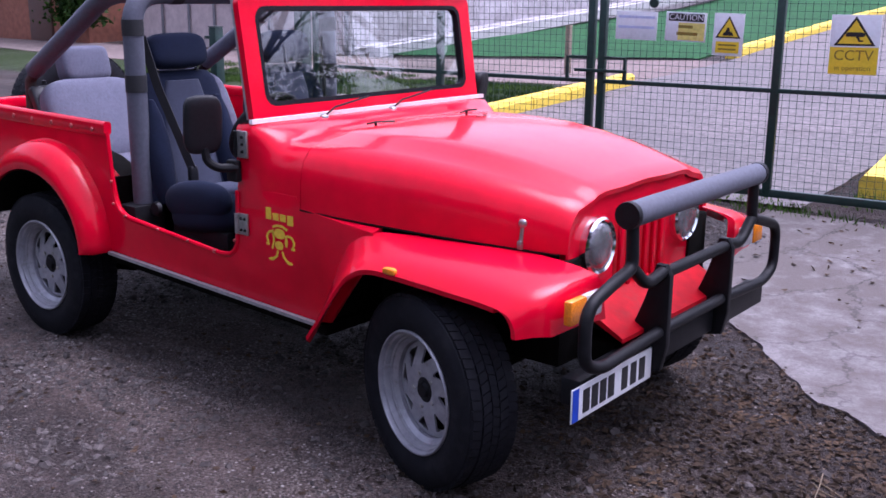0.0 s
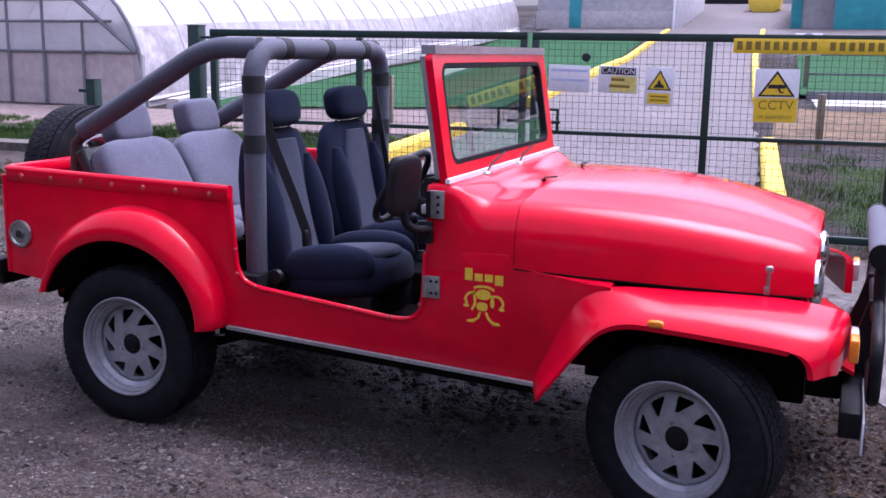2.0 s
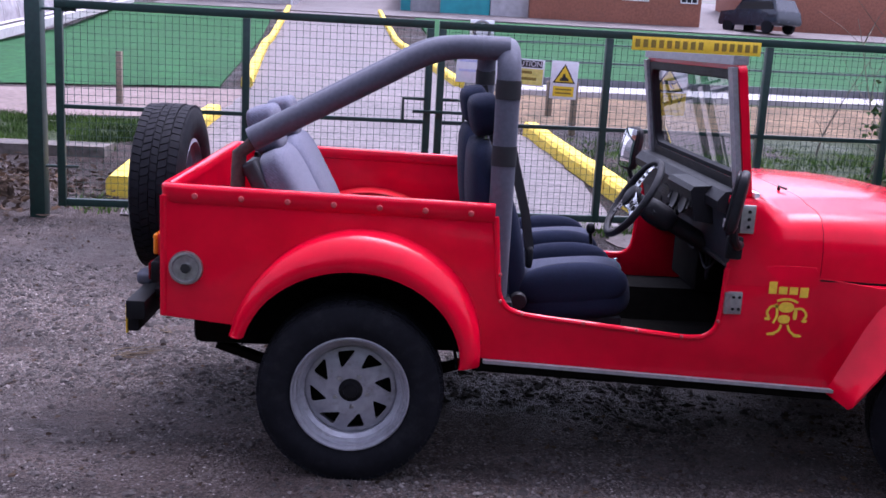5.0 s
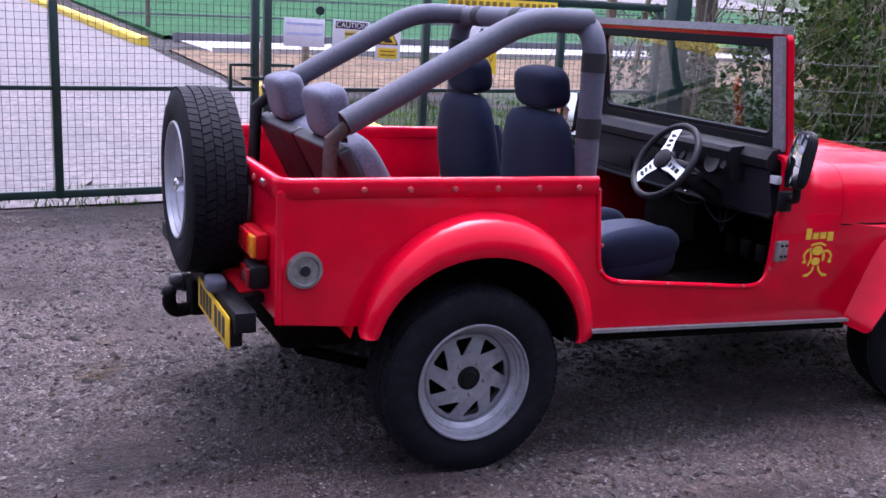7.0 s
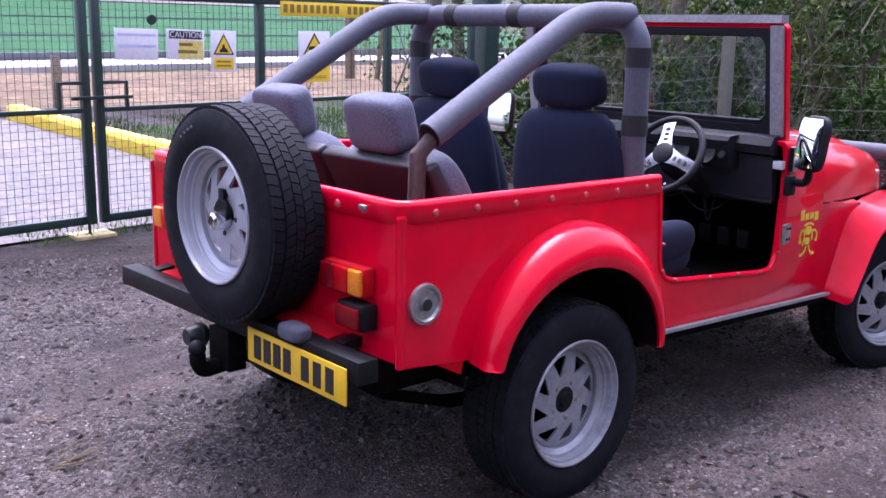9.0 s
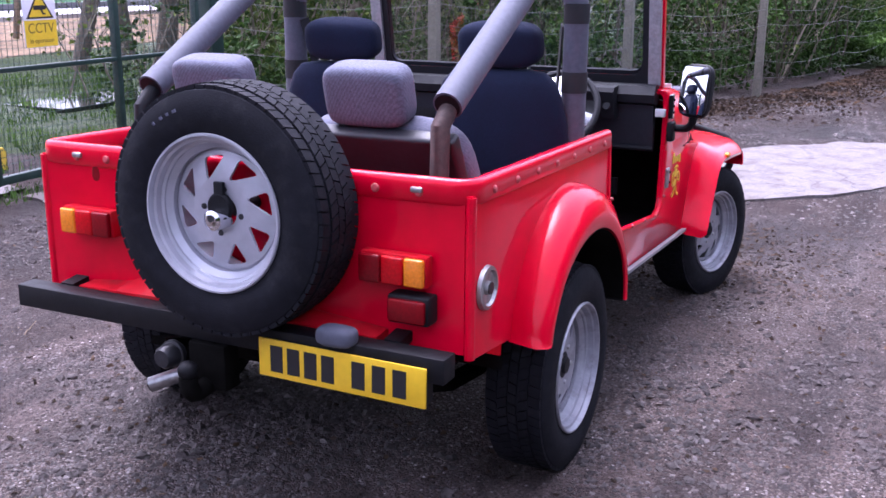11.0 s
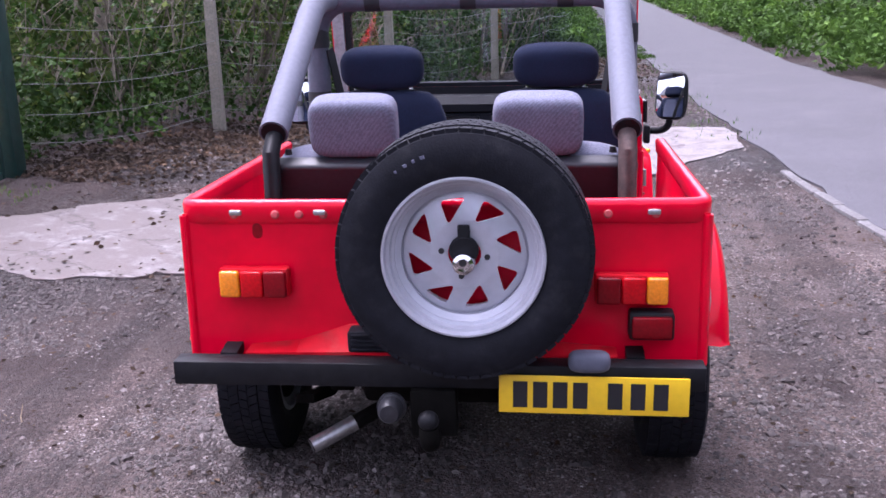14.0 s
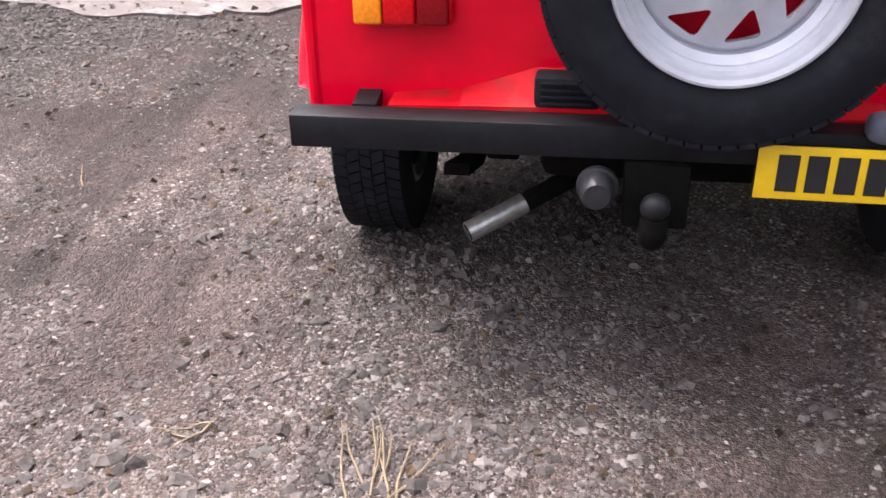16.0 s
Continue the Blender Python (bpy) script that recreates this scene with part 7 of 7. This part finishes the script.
# ---- plants ----
rng = np.random.default_rng(7)


def leaves(name, centres, size, material, label, category, flat=0.0, long=1.5, parent=None):
    """Many small folded leaves in one mesh."""
    c = np.asarray(centres, float)
    n = len(c)
    s = size * rng.uniform(0.6, 1.35, n)[:, None]
    d = rng.normal(size=(n, 3))
    d[:, 2] *= 1 - flat
    d /= np.linalg.norm(d, axis=1)[:, None]
    e = rng.normal(size=(n, 3))
    e[:, 2] *= 1 - flat
    e -= d * (e * d).sum(1)[:, None]
    e /= np.linalg.norm(e, axis=1)[:, None]
    f = np.cross(d, e)
    v = np.stack([c - d * s * long / 2, c + e * s * 0.5 + f * s * 0.16, c + d * s * long / 2, c - e * s * 0.5 + f * s * 0.16], 1).reshape(-1, 3)
    i = np.arange(n)[:, None] * 4
    faces = np.concatenate([np.hstack([i, i + 1, i + 2]), np.hstack([i, i + 2, i + 3])])
    mesh = bpy.data.meshes.new(name)
    mesh.from_pydata(v.tolist(), [], faces.tolist())
    mesh.materials.append(material)
    ob = new(name, mesh)
    if parent:
        ob.parent = parent
        return tagged(ob, label, kind="stuff")
    return tagged(ob, label, category, kind="stuff")


def clumps(spots, per, spread):
    """Points gathered in uneven clumps round given spots (x, y, z, radius)."""
    out = []
    for x, y, z, r in spots:
        k = max(3, int(per * r * r))
        p = rng.normal(size=(k, 3))
        p /= np.linalg.norm(p, axis=1)[:, None]
        p *= (rng.uniform(0.25, 1, k) ** 0.5)[:, None] * r
        out.append(p * spread + (x, y, z))
    return np.concatenate(out)


def fence_y(x):
    for (xa, ya), (xb, yb) in zip(FENCE, FENCE[1:]):
        if xa <= x <= xb:
            return ya + (yb - ya) * (x - xa) / (xb - xa)
    return FENCE[-1][1] - 0.05 * (x - FENCE[-1][0])


# ivy bank and shrubs behind the fence
spots = []
for k in range(300):
    x = rng.uniform(4.7, 22)
    y = fence_y(x) + 0.35 + abs(rng.normal()) * 1.3
    h = rng.uniform(0.0, 1.0) ** 1.6 * (1.9 if x > 5.4 else 1.3)
    spots.append((x, y, ground_z(x, y) + 0.1 + h, rng.uniform(0.18, 0.50)))
leaves("ivy_bank", clumps(spots, 700, (1, 1, 0.85)), 0.062, IVY, "dense dark ivy and bramble bank behind the fence", "shrub", 0.25, 1.2)
spots = []
for k in range(190):
    x = rng.uniform(5, 40)
    y = fence_y(min(x, 60)) + 0.8 + abs(rng.normal()) * 2.6
    spots.append((x, y, ground_z(x, y) + rng.uniform(0.5, 5.2) * (0.45 if x < 16 else 1.0), rng.uniform(0.3, 0.9)))
leaves("spring_scrub", clumps(spots, 130, (1, 1, 0.9)), 0.055, SPRING, "thin fresh spring leaves in the scrub", "shrub", 0.1, 1.4)


def tree(x, y, h, r, seed, label, leafy=0, name="tree", lean=0.06, crown_low=0.35):
    """A tapered trunk that forks into limbs and twigs, with some leaves."""
    rnd = random.Random(seed)
    t = holder(name, label, "tree", (x, y, ground_z(x, y) - 0.1))
    trunk, twigs, tips = [], [], []

    def grow(p, d, length, rad, depth):
        pts, q = [p], p
        n = 5 if depth < 2 else 3
        for i in range(n):
            d = (d + Vector((rnd.gauss(0, 0.13), rnd.gauss(0, 0.13), rnd.gauss(0.03, 0.08)))).normalized()
            q = q + d * (length / n)
            pts.append(q)
        rs = [rad * (1 - 0.5 * i / n) for i in range(n + 1)]
        (trunk if depth < 2 else twigs).append(tube(pts, rs, 8 if depth < 2 else 4))
        if depth >= 4:
            tips.append(q)
            return
        for i in range(rnd.choice((3, 3, 4)) if depth else 7):
            k = rnd.uniform(crown_low if depth == 0 else 0.3, 1.0)
            j = min(n, max(1, int(k * n)))
            side = Vector((rnd.gauss(0, 1), rnd.gauss(0, 1), rnd.uniform(0.1, 0.9))).normalized()
            grow(pts[j], (d * 0.6 + side).normalized(), length * rnd.uniform(0.42, 0.62), rs[j] * 0.55, depth + 1)
            tips.append(pts[j] + side * 0.1)
    grow(Vector((0, 0, 0)), Vector((rnd.gauss(0, lean), rnd.gauss(0, lean), 1)).normalized(), h * 0.62, r, 0)
    part("trunk", join(*trunk), BARK, t, "", 60)
    ob = part("crown_twigs", join(*twigs), TWIG, t, "bare crown of fine twigs", 60)
    if leafy:
        pts = [tips[rnd.randrange(len(tips))] for _ in range(leafy)]
        c = np.array([list(p) for p in pts]) + rng.normal(size=(leafy, 3)) * 0.18
        leaves("crown", c, 0.06, SPRING, "sparse young leaves", "", 0.1, 1.4, t)
    return t


woods = "trees behind the fence"
for k, (x, y, h, r, lf) in enumerate(((6.3, 6.4, 8.5, 0.13, 700), (8.3, 5.2, 9.5, 0.11, 900), (10.2, 6.3, 10, 0.16, 700), (11.8, 4.1, 8, 0.09, 800), (14.0, 5.6, 11, 0.18, 900), (17.0, 3.4, 10, 0.15, 900), (7.4, 8.8, 9, 0.12, 500),
                                      (20.5, 4.5, 12, 0.2, 1200), (25, 2.6, 12, 0.2, 1500), (9.2, 9.5, 9, 0.12, 400), (13, 9, 10, 0.15, 500), (30, 3.2, 13, 0.22, 1500))):
    tagged(tree(x, y, h, r, 100 + k, "thin bare spring tree behind the fence", lf), group=woods)

# thicket that closes the view behind the fence
spots = []
for k in range(520):
    y = rng.uniform(3.5, 17)
    x = max(6.2, 6.2 + 0.95 * (y - 4)) + abs(rng.normal()) * 6
    if y < fence_y(min(x, 60)) + 1.6 or (x < 11 and rng.uniform() < 0.6):
        continue
    spots.append((x, y, ground_z(x, y) + rng.uniform(0.1, 1.0) ** 1.3 * (1.9 if x < 15 and y > 4.5 else 3.4), rng.uniform(0.35, 0.8)))
leaves("thicket", clumps(spots, 240, (1, 1, 0.9)), 0.10, THICKET, "dense green thicket of the wood behind the fence", "shrub", 0.15, 1.5)
spots = []
for k in range(330):
    x = rng.uniform(16, 75)
    y = fence_y(min(x, 60)) + 1.5 + abs(rng.normal()) * 4
    spots.append((x, y, ground_z(x, y) + rng.uniform(0.1, 1.0) ** 1.3 * 7.5, rng.uniform(0.6, 1.4)))
leaves("thicket", clumps(spots, 150, (1, 1, 0.9)), 0.14, THICKET, "green wood edge along the verge", "shrub", 0.15, 1.5)

# bare stems and saplings that tangle in the scrub
def scrub(name, count, label):
    """Thin three-sided stems with side shoots, in one mesh."""
    rnd = random.Random(41)
    verts, faces = [], []

    def stem(pts, radii):
        base = len(verts)
        for p, r in zip(pts, radii):
            verts.extend((p.x + r * math.cos(q), p.y + r * math.sin(q), p.z) for q in (0, 2.09, 4.19))
        for i in range(len(pts) - 1):
            for j in range(3):
                k = (j + 1) % 3
                faces.append((base + 3 * i + j, base + 3 * i + k, base + 3 * i + 3 + k, base + 3 * i + 3 + j))

    for _ in range(count):
        x = rnd.uniform(5.0, 19.0)
        y = fence_y(x) + 0.5 + abs(rnd.gauss(0, 1.6))
        d = Vector((rnd.gauss(0, 0.28), rnd.gauss(0, 0.28), 1)).normalized()
        h, r = rnd.uniform(1.6, 4.6), rnd.uniform(0.006, 0.022)
        pts = [Vector((x, y, ground_z(x, y) - 0.05))]
        for i in range(6):
            d = (d + Vector((rnd.gauss(0, 0.10), rnd.gauss(0, 0.10), 0.03))).normalized()
            pts.append(pts[-1] + d * h / 6)
        stem(pts, [r * (1 - 0.13 * i) for i in range(7)])
        for _ in range(7):
            q = [pts[rnd.randrange(1, 6)]]
            e = (d + Vector((rnd.gauss(0, 0.9), rnd.gauss(0, 0.9), rnd.uniform(-0.1, 0.5)))).normalized()
            for _ in range(4):
                e = (e + Vector((rnd.gauss(0, 0.18), rnd.gauss(0, 0.18), 0.05))).normalized()
                q.append(q[-1] + e * h * 0.09)
            stem(q, [r * 0.5 * (1 - 0.2 * j) for j in range(5)])
    mesh = bpy.data.meshes.new(name)
    mesh.from_pydata(verts, [], faces)
    mesh.materials.append(SCRUB_WOOD)
    return tagged(new(name, mesh), label, "shrub", kind="stuff")


SCRUB_WOOD = surface("grey brown scrub stems", (0.135, 0.115, 0.085), 0.9, vary=0.3, grain=20, coarse=3, bump=0.2, island=0.4)
scrub("bare_scrub", 170, "tangle of thin bare grey stems in the scrub")

# far bank of the lane
spots = []
for k in range(620):
    x = rng.uniform(-14, 60)
    y = -5.75 - 0.03 * max(0, x - 30) - abs(rng.normal()) * 1.7
    spots.append((x, y, ground_z(x, y) + rng.uniform(0, 0.6), rng.uniform(0.15, 0.5)))
for k in range(560):
    x = rng.uniform(7, 75)
    edge = -4.95 - 0.032 * max(0, x - 16)
    y = edge - 0.25 - abs(rng.normal()) * 1.3
    spots.append((x, y, ground_z(x, y) + 0.02 + 0.30 * min(2.0, edge - y) + rng.uniform(0, 0.3), rng.uniform(0.15, 0.45)))
leaves("bank_greenery", clumps(spots, 420, (1, 1, 0.7)), 0.085, GRASS, "lush green bank beyond the lane", "shrub", 0.2, 1.8)
for k, (x, y, h, r, lf) in enumerate(((14, -8.5, 10, 0.26, 2200), (21, -8.0, 12, 0.28, 2200), (30, -8.4, 12, 0.3, 2200), (41, -7.5, 13, 0.3, 2500), (54, 1.5, 13, 0.3, 2500), (78, -13, 13, 0.3, 2500))):
    tagged(tree(x, y, h, r, 300 + k, "ivy-clad tree on the lane bank", lf, crown_low=0.25), group="trees on the lane bank")
spots = []
for k in range(160):
    a = rng.uniform(0, 1)
    x, y = (rng.uniform(13, 48), rng.uniform(-12.5, -9.0)) if a < 0.6 else (rng.uniform(46, 95), rng.choice((-1, 1)) * rng.uniform(6, 13) + 4 - 7)
    spots.append((x, y, ground_z(x, y) + rng.uniform(0.3, 5.5), rng.uniform(0.7, 1.6)))
for k in range(150):
    x = rng.uniform(9, 70)
    y = -9.5 - 0.045 * max(0, x - 30) - abs(rng.normal()) * 2.0
    spots.append((x, y, ground_z(x, y) + rng.uniform(0.3, 6.5), rng.uniform(0.8, 1.7)))
leaves("hedgerow", clumps(spots, 220, (1, 1, 1)), 0.16, IVY, "tall dark hedgerow along the lane", "hedge", 0.1, 1.4)
# unseen hedge, added to block sky light from the car's tail
spots = []
for k in range(150):
    x, y = rng.uniform(-19, -10), rng.uniform(-18, 0.6)
    spots.append((x, y, ground_z(x, y) + rng.uniform(0.2, 3.4), rng.uniform(0.8, 1.7)))
leaves("hedgerow", clumps(spots, 200, (1, 1, 1)), 0.20, IVY, "unseen dark hedge added behind the yard to dim the tail", "hedge", 0.1, 1.4)
# another unseen hedge, added so the car's right side mirrors less sky
spots = []
for k in range(170):
    x, y = rng.uniform(-14, 17), rng.uniform(-12.5, -9.0)
    spots.append((x, y, ground_z(x, y) + rng.uniform(0.2, 3.6), rng.uniform(0.7, 1.5)))
leaves("hedgerow", clumps(spots, 180, (1, 1, 1)), 0.18, IVY, "unseen dark hedge added over the lane to deepen the car's side", "hedge", 0.1, 1.4)
spots = []
for k in range(150):
    x = rng.uniform(60, 165)
    y = rng.uniform(-2.0, 12) if k % 2 else rng.uniform(-26, -9.5) - 0.045 * (x - 60)
    if x > 138:
        y = rng.uniform(-22, 8)
    spots.append((x, y, ground_z(x, y) + rng.uniform(0.3, 6.0), rng.uniform(1.0, 2.4)))
leaves("hedgerow", clumps(spots, 60, (1, 1, 1)), 0.32, THICKET, "green trees and hedges at the lane's far end", "hedge", 0.1, 1.4)
# verge between fence and lane
spots = []
for k in range(430):
    x = 18.5 + 45 * rng.uniform() ** 1.6
    y = rng.uniform(-2.0 - 0.02 * max(0, x - 28), min(1.6, fence_y(x) + 1.0))
    spots.append((x, y, ground_z(x, y) + 0.05 + 0.30 * max(0, y + 1.8), rng.uniform(0.15, 0.4)))
leaves("verge_grass", clumps(spots, 420, (1, 1, 0.5)), 0.07, GRASS, "bright green verge beside the lane", "grass", 0.1, 2.0)

# ivy on the cottage
p = np.column_stack([rng.normal(-17.5, 0.55, 5000), rng.uniform(10.2, 10.55, 5000), ground_z(-18, 11) + rng.uniform(0.4, 4.8, 5000)])
leaves("wall_ivy", p, 0.11, IVY, "dark ivy on the cottage corner", "shrub", 0.1, 1.2)


def blades(name, area, count, height, material, label, keep=None):
    """Upright grass blades."""
    (x0, x1), (y0, y1) = area
    verts, faces = [], []
    while len(faces) < count:
        x, y = rng.uniform(x0, x1), rng.uniform(y0, y1)
        if keep and not keep(x, y):
            continue
        if noise.noise((x * 1.7, y * 1.7, 3)) < -0.12:
            continue
        h, a, w = height * rng.uniform(0.4, 1.3), rng.uniform(0, 6.28), rng.uniform(0.004, 0.009)
        z, b = ground_z(x, y), rng.normal(0, 0.4, 2) * h
        k = len(verts)
        verts += [(x - w * math.cos(a), y - w * math.sin(a), z - 0.01), (x + w * math.cos(a), y + w * math.sin(a), z - 0.01), (x + b[0], y + b[1], z + h)]
        faces.append((k, k + 1, k + 2))
    mesh = bpy.data.meshes.new(name)
    mesh.from_pydata(verts, [], faces)
    mesh.materials.append(material)
    return tagged(new(name, mesh), label, "grass", kind="stuff")


blades("grass", ((-11, -2.9), (6.45, 9.0)), 22000, 0.075, ROUGH_GRASS, "short rough grass beside the gate post")
blades("grass", ((2.2, 12), (4.4, 9.0)), 14000, 0.08, GRASS, "rough weeds behind the gate")
blades("grass", ((-2.6, 4.6), (3.62, 4.2)), 2200, 0.06, GRASS, "thin weeds along the gate foot")
blades("grass", ((7, 22), (-2.55, -1.5)), 5000, 0.06, GRASS, "thin grass along the lane edge", lambda x, y: x > 18 or rng.uniform() < 0.05)


# ---- loose stones, twigs and leaf litter ----
def stones(name, area, count, size, label, keep=None, bare=0.35, material=None):
    """Loose stones, thicker in drifts."""
    (x0, x1), (y0, y1) = area
    base = np.array([(1, 0, 0), (-1, 0, 0), (0, 1, 0), (0, -1, 0), (0, 0, 1), (0.7, 0.7, 0.55), (-0.7, 0.6, 0.6), (0.1, -0.8, 0.65)])
    tri = np.array([(0, 5, 7), (0, 7, 3), (0, 2, 5), (5, 2, 6), (6, 2, 1), (6, 1, 7), (7, 1, 3), (5, 6, 4), (6, 7, 4), (7, 5, 4)])
    spots = []
    while len(spots) < count:
        for x, y, q in zip(rng.uniform(x0, x1, 4000), rng.uniform(y0, y1, 4000), rng.uniform(-0.5, bare, 4000)):
            if (not keep or keep(x, y)) and noise.noise((x * 0.9, y * 0.9, 11)) + 0.5 * noise.noise((x * 3, y * 3, 2)) > q:
                spots.append((x, y, ground_rough(x, y)))
    p = np.array(spots[:count])
    s = size * np.minimum(2.6, rng.lognormal(0, 0.45, count))
    a = rng.uniform(0, 6.28, count)
    v = base[None] * rng.uniform(0.7, 1.2, (count, 8, 3)) * np.stack([s, s * rng.uniform(0.6, 0.95, count), s * rng.uniform(0.45, 0.8, count)], 1)[:, None]
    ca, sa = np.cos(a)[:, None], np.sin(a)[:, None]
    w = np.stack([v[..., 0] * ca - v[..., 1] * sa, v[..., 0] * sa + v[..., 1] * ca, v[..., 2] - 0.0015], -1) + p[:, None]
    faces = (np.arange(count)[:, None, None] * 8 + tri[None]).reshape(-1, 3)
    mesh = bpy.data.meshes.new(name)
    mesh.from_pydata(w.reshape(-1, 3).tolist(), [], faces.tolist())
    mesh.materials.append(material or PEBBLE)
    return tagged(new(name, mesh), label, "stones", kind="stuff")


def off_paving(x, y):
    if x > 4.4 and y < -2.3:
        return False
    if 1.5 < x < 4.4 and -1.9 < y < 1.6 and rng.uniform() < 0.7:
        return False
    return apron_depth(x, y) < (0.25 if y > 1.5 else 0.04) and y > -2.62


stones("gravel", ((-3.6, 4.6), (-2.65, 3.4)), 35000, 0.0050, "loose grey and brown gravel of the yard", off_paving)
stones("gravel", ((-2.3, 1.2), (-0.9, 2.6)), 60000, 0.0036, "coarse loose gravel beside the tail", off_paving, 0.1)
stones("gravel", ((-3.6, 4.4), (-2.3, 3.3)), 26000, 0.0115, "trodden clods of damp soil", off_paving, 0.5, SOIL)
stones("gravel", ((-2.3, 0.9), (-1.2, 2.4)), 3200, 0.0080, "scattered larger pebbles beside the tail", off_paving, 0.3)
stones("gravel", ((4.4, 12), (-2.6, 3.2)), 7000, 0.012, "loose stones before the fence", off_paving)
p = np.column_stack([rng.uniform(4.3, 10.5, 9000), rng.uniform(0, 1, 9000), np.zeros(9000)])
p[:, 1] = np.array([fence_y(max(4.62, min(x, 18))) for x in p[:, 0]]) + rng.normal(-0.35, 0.45, 9000)
p[:, 2] = np.array([ground_rough(x, y) for x, y, _ in p]) + rng.uniform(0.003, 0.03, 9000)
leaves("leaf_litter", p, 0.035, LITTER, "brown dead leaves heaped along the fence", "leaf litter", 0.75, 1.4)
p = np.column_stack([rng.uniform(8.5, 19, 6000), rng.uniform(0, 1, 6000), np.zeros(6000)])
p[:, 1] = np.array([fence_y(min(x, 18)) for x in p[:, 0]]) - np.abs(rng.normal(0, 0.9, 6000))
p = p[p[:, 1] > -2.2]
p[:, 2] = np.array([ground_rough(x, y) for x, y, _ in p]) + rng.uniform(0.003, 0.02, len(p))
leaves("leaf_litter", p, 0.045, LITTER, "brown leaf litter on the shoulder of the lane", "leaf litter", 0.8, 1.4)
p = np.column_stack([rng.uniform(-3.5, 4.5, 2600), rng.uniform(-2.5, 3.3, 2600), np.zeros(2600)])
p[:, 2] = np.array([ground_rough(x, y) for x, y, _ in p]) + 0.006
leaves("leaf_litter", p, 0.018, LITTER, "scattered brown leaf scraps on the gravel", "leaf litter", 0.85, 1.6)
p = np.column_stack([rng.uniform(1.9, 4.6, 240), 4.0 - 2.2 * rng.uniform(0, 1, 240) ** 1.8, np.zeros(240)])
p[:, 2] = np.array([max(ground_rough(x, y), ground_z(x, y) + 0.018) for x, y, _ in p]) + 0.003
leaves("leaf_litter", p, 0.030, LITTER, "brown leaf scraps blown over the concrete", "leaf litter", 0.9, 1.5)
p = np.column_stack([rng.normal(3.2, 0.55, 5000), rng.normal(0.35, 0.8, 5000), np.zeros(5000)])
p[:, 2] = np.array([ground_rough(x, y) for x, y, _ in p]) + rng.uniform(0.004, 0.014, 5000)
p = p[[not apron_inside(x + 0.1, y - 0.1) for x, y, _ in p]]
leaves("leaf_litter", p, 0.02, LITTER, "reddish leaf scraps drifted against the apron", "leaf litter", 0.85, 1.6)
p = np.column_stack([rng.normal(-4.5, 0.9, 4200), rng.normal(4.25, 0.6, 4200), np.zeros(4200)])
p[:, 2] = np.array([ground_rough(x, y) for x, y, _ in p]) + rng.uniform(0.003, 0.08, 4200)
leaves("leaf_litter", p, 0.045, LITTER, "dead leaves and stems beside the short post", "leaf litter", 0.7, 2.2)


def dead_stems(x, y, count, length, spread, heap):
    """A few dry stalks lying across each other."""
    rnd = random.Random(int(x * 100 + y * 10))
    g = holder("dead_stems", "dry broken plant stems lying on the gravel", "stems", (x, y, ground_rough(x, y)))
    for k in range(count):
        a, l0 = rnd.gauss(heap, 0.35), length * rnd.uniform(0.5, 1.2)
        px, py, rise = rnd.gauss(0, spread), rnd.gauss(0, spread), rnd.uniform(0.0, 0.16) * l0
        pts = [(px + math.cos(a) * l0 * t, py + math.sin(a) * l0 * t + 0.03 * l0 * math.sin(5 * t + k), 0.004 + rise * t + 0.004 * math.sin(9 * t + k)) for t in (0, 0.25, 0.5, 0.75, 1.0)]
        part("stem", tube(pts, [0.0035, 0.003, 0.0028, 0.0022, 0.0012], 5), STRAW, g)


STRAW = surface("dry straw stems", (0.15, 0.11, 0.07), 0.85, vary=0.3, grain=60, coarse=9, bump=0.1)
dead_stems(-4.3, 4.3, 16, 0.55, 0.40, 0.2)
dead_stems(-5.1, 4.0, 12, 0.50, 0.35, -0.3)
dead_stems(-3.7, 4.7, 9, 0.45, 0.25, 0.5)
dead_stems(-1.22, 0.53, 9, 0.22, 0.035, 0.1)
dead_stems(-1.10, 0.95, 3, 0.10, 0.05, 1.9)
dead_stems(0.1, 1.75, 3, 0.12, 0.06, 0.8)
dead_stems(3.45, 0.1, 4, 0.30, 0.10, -0.9)
dead_stems(-0.4, -2.1, 4, 0.16, 0.08, 2.2)
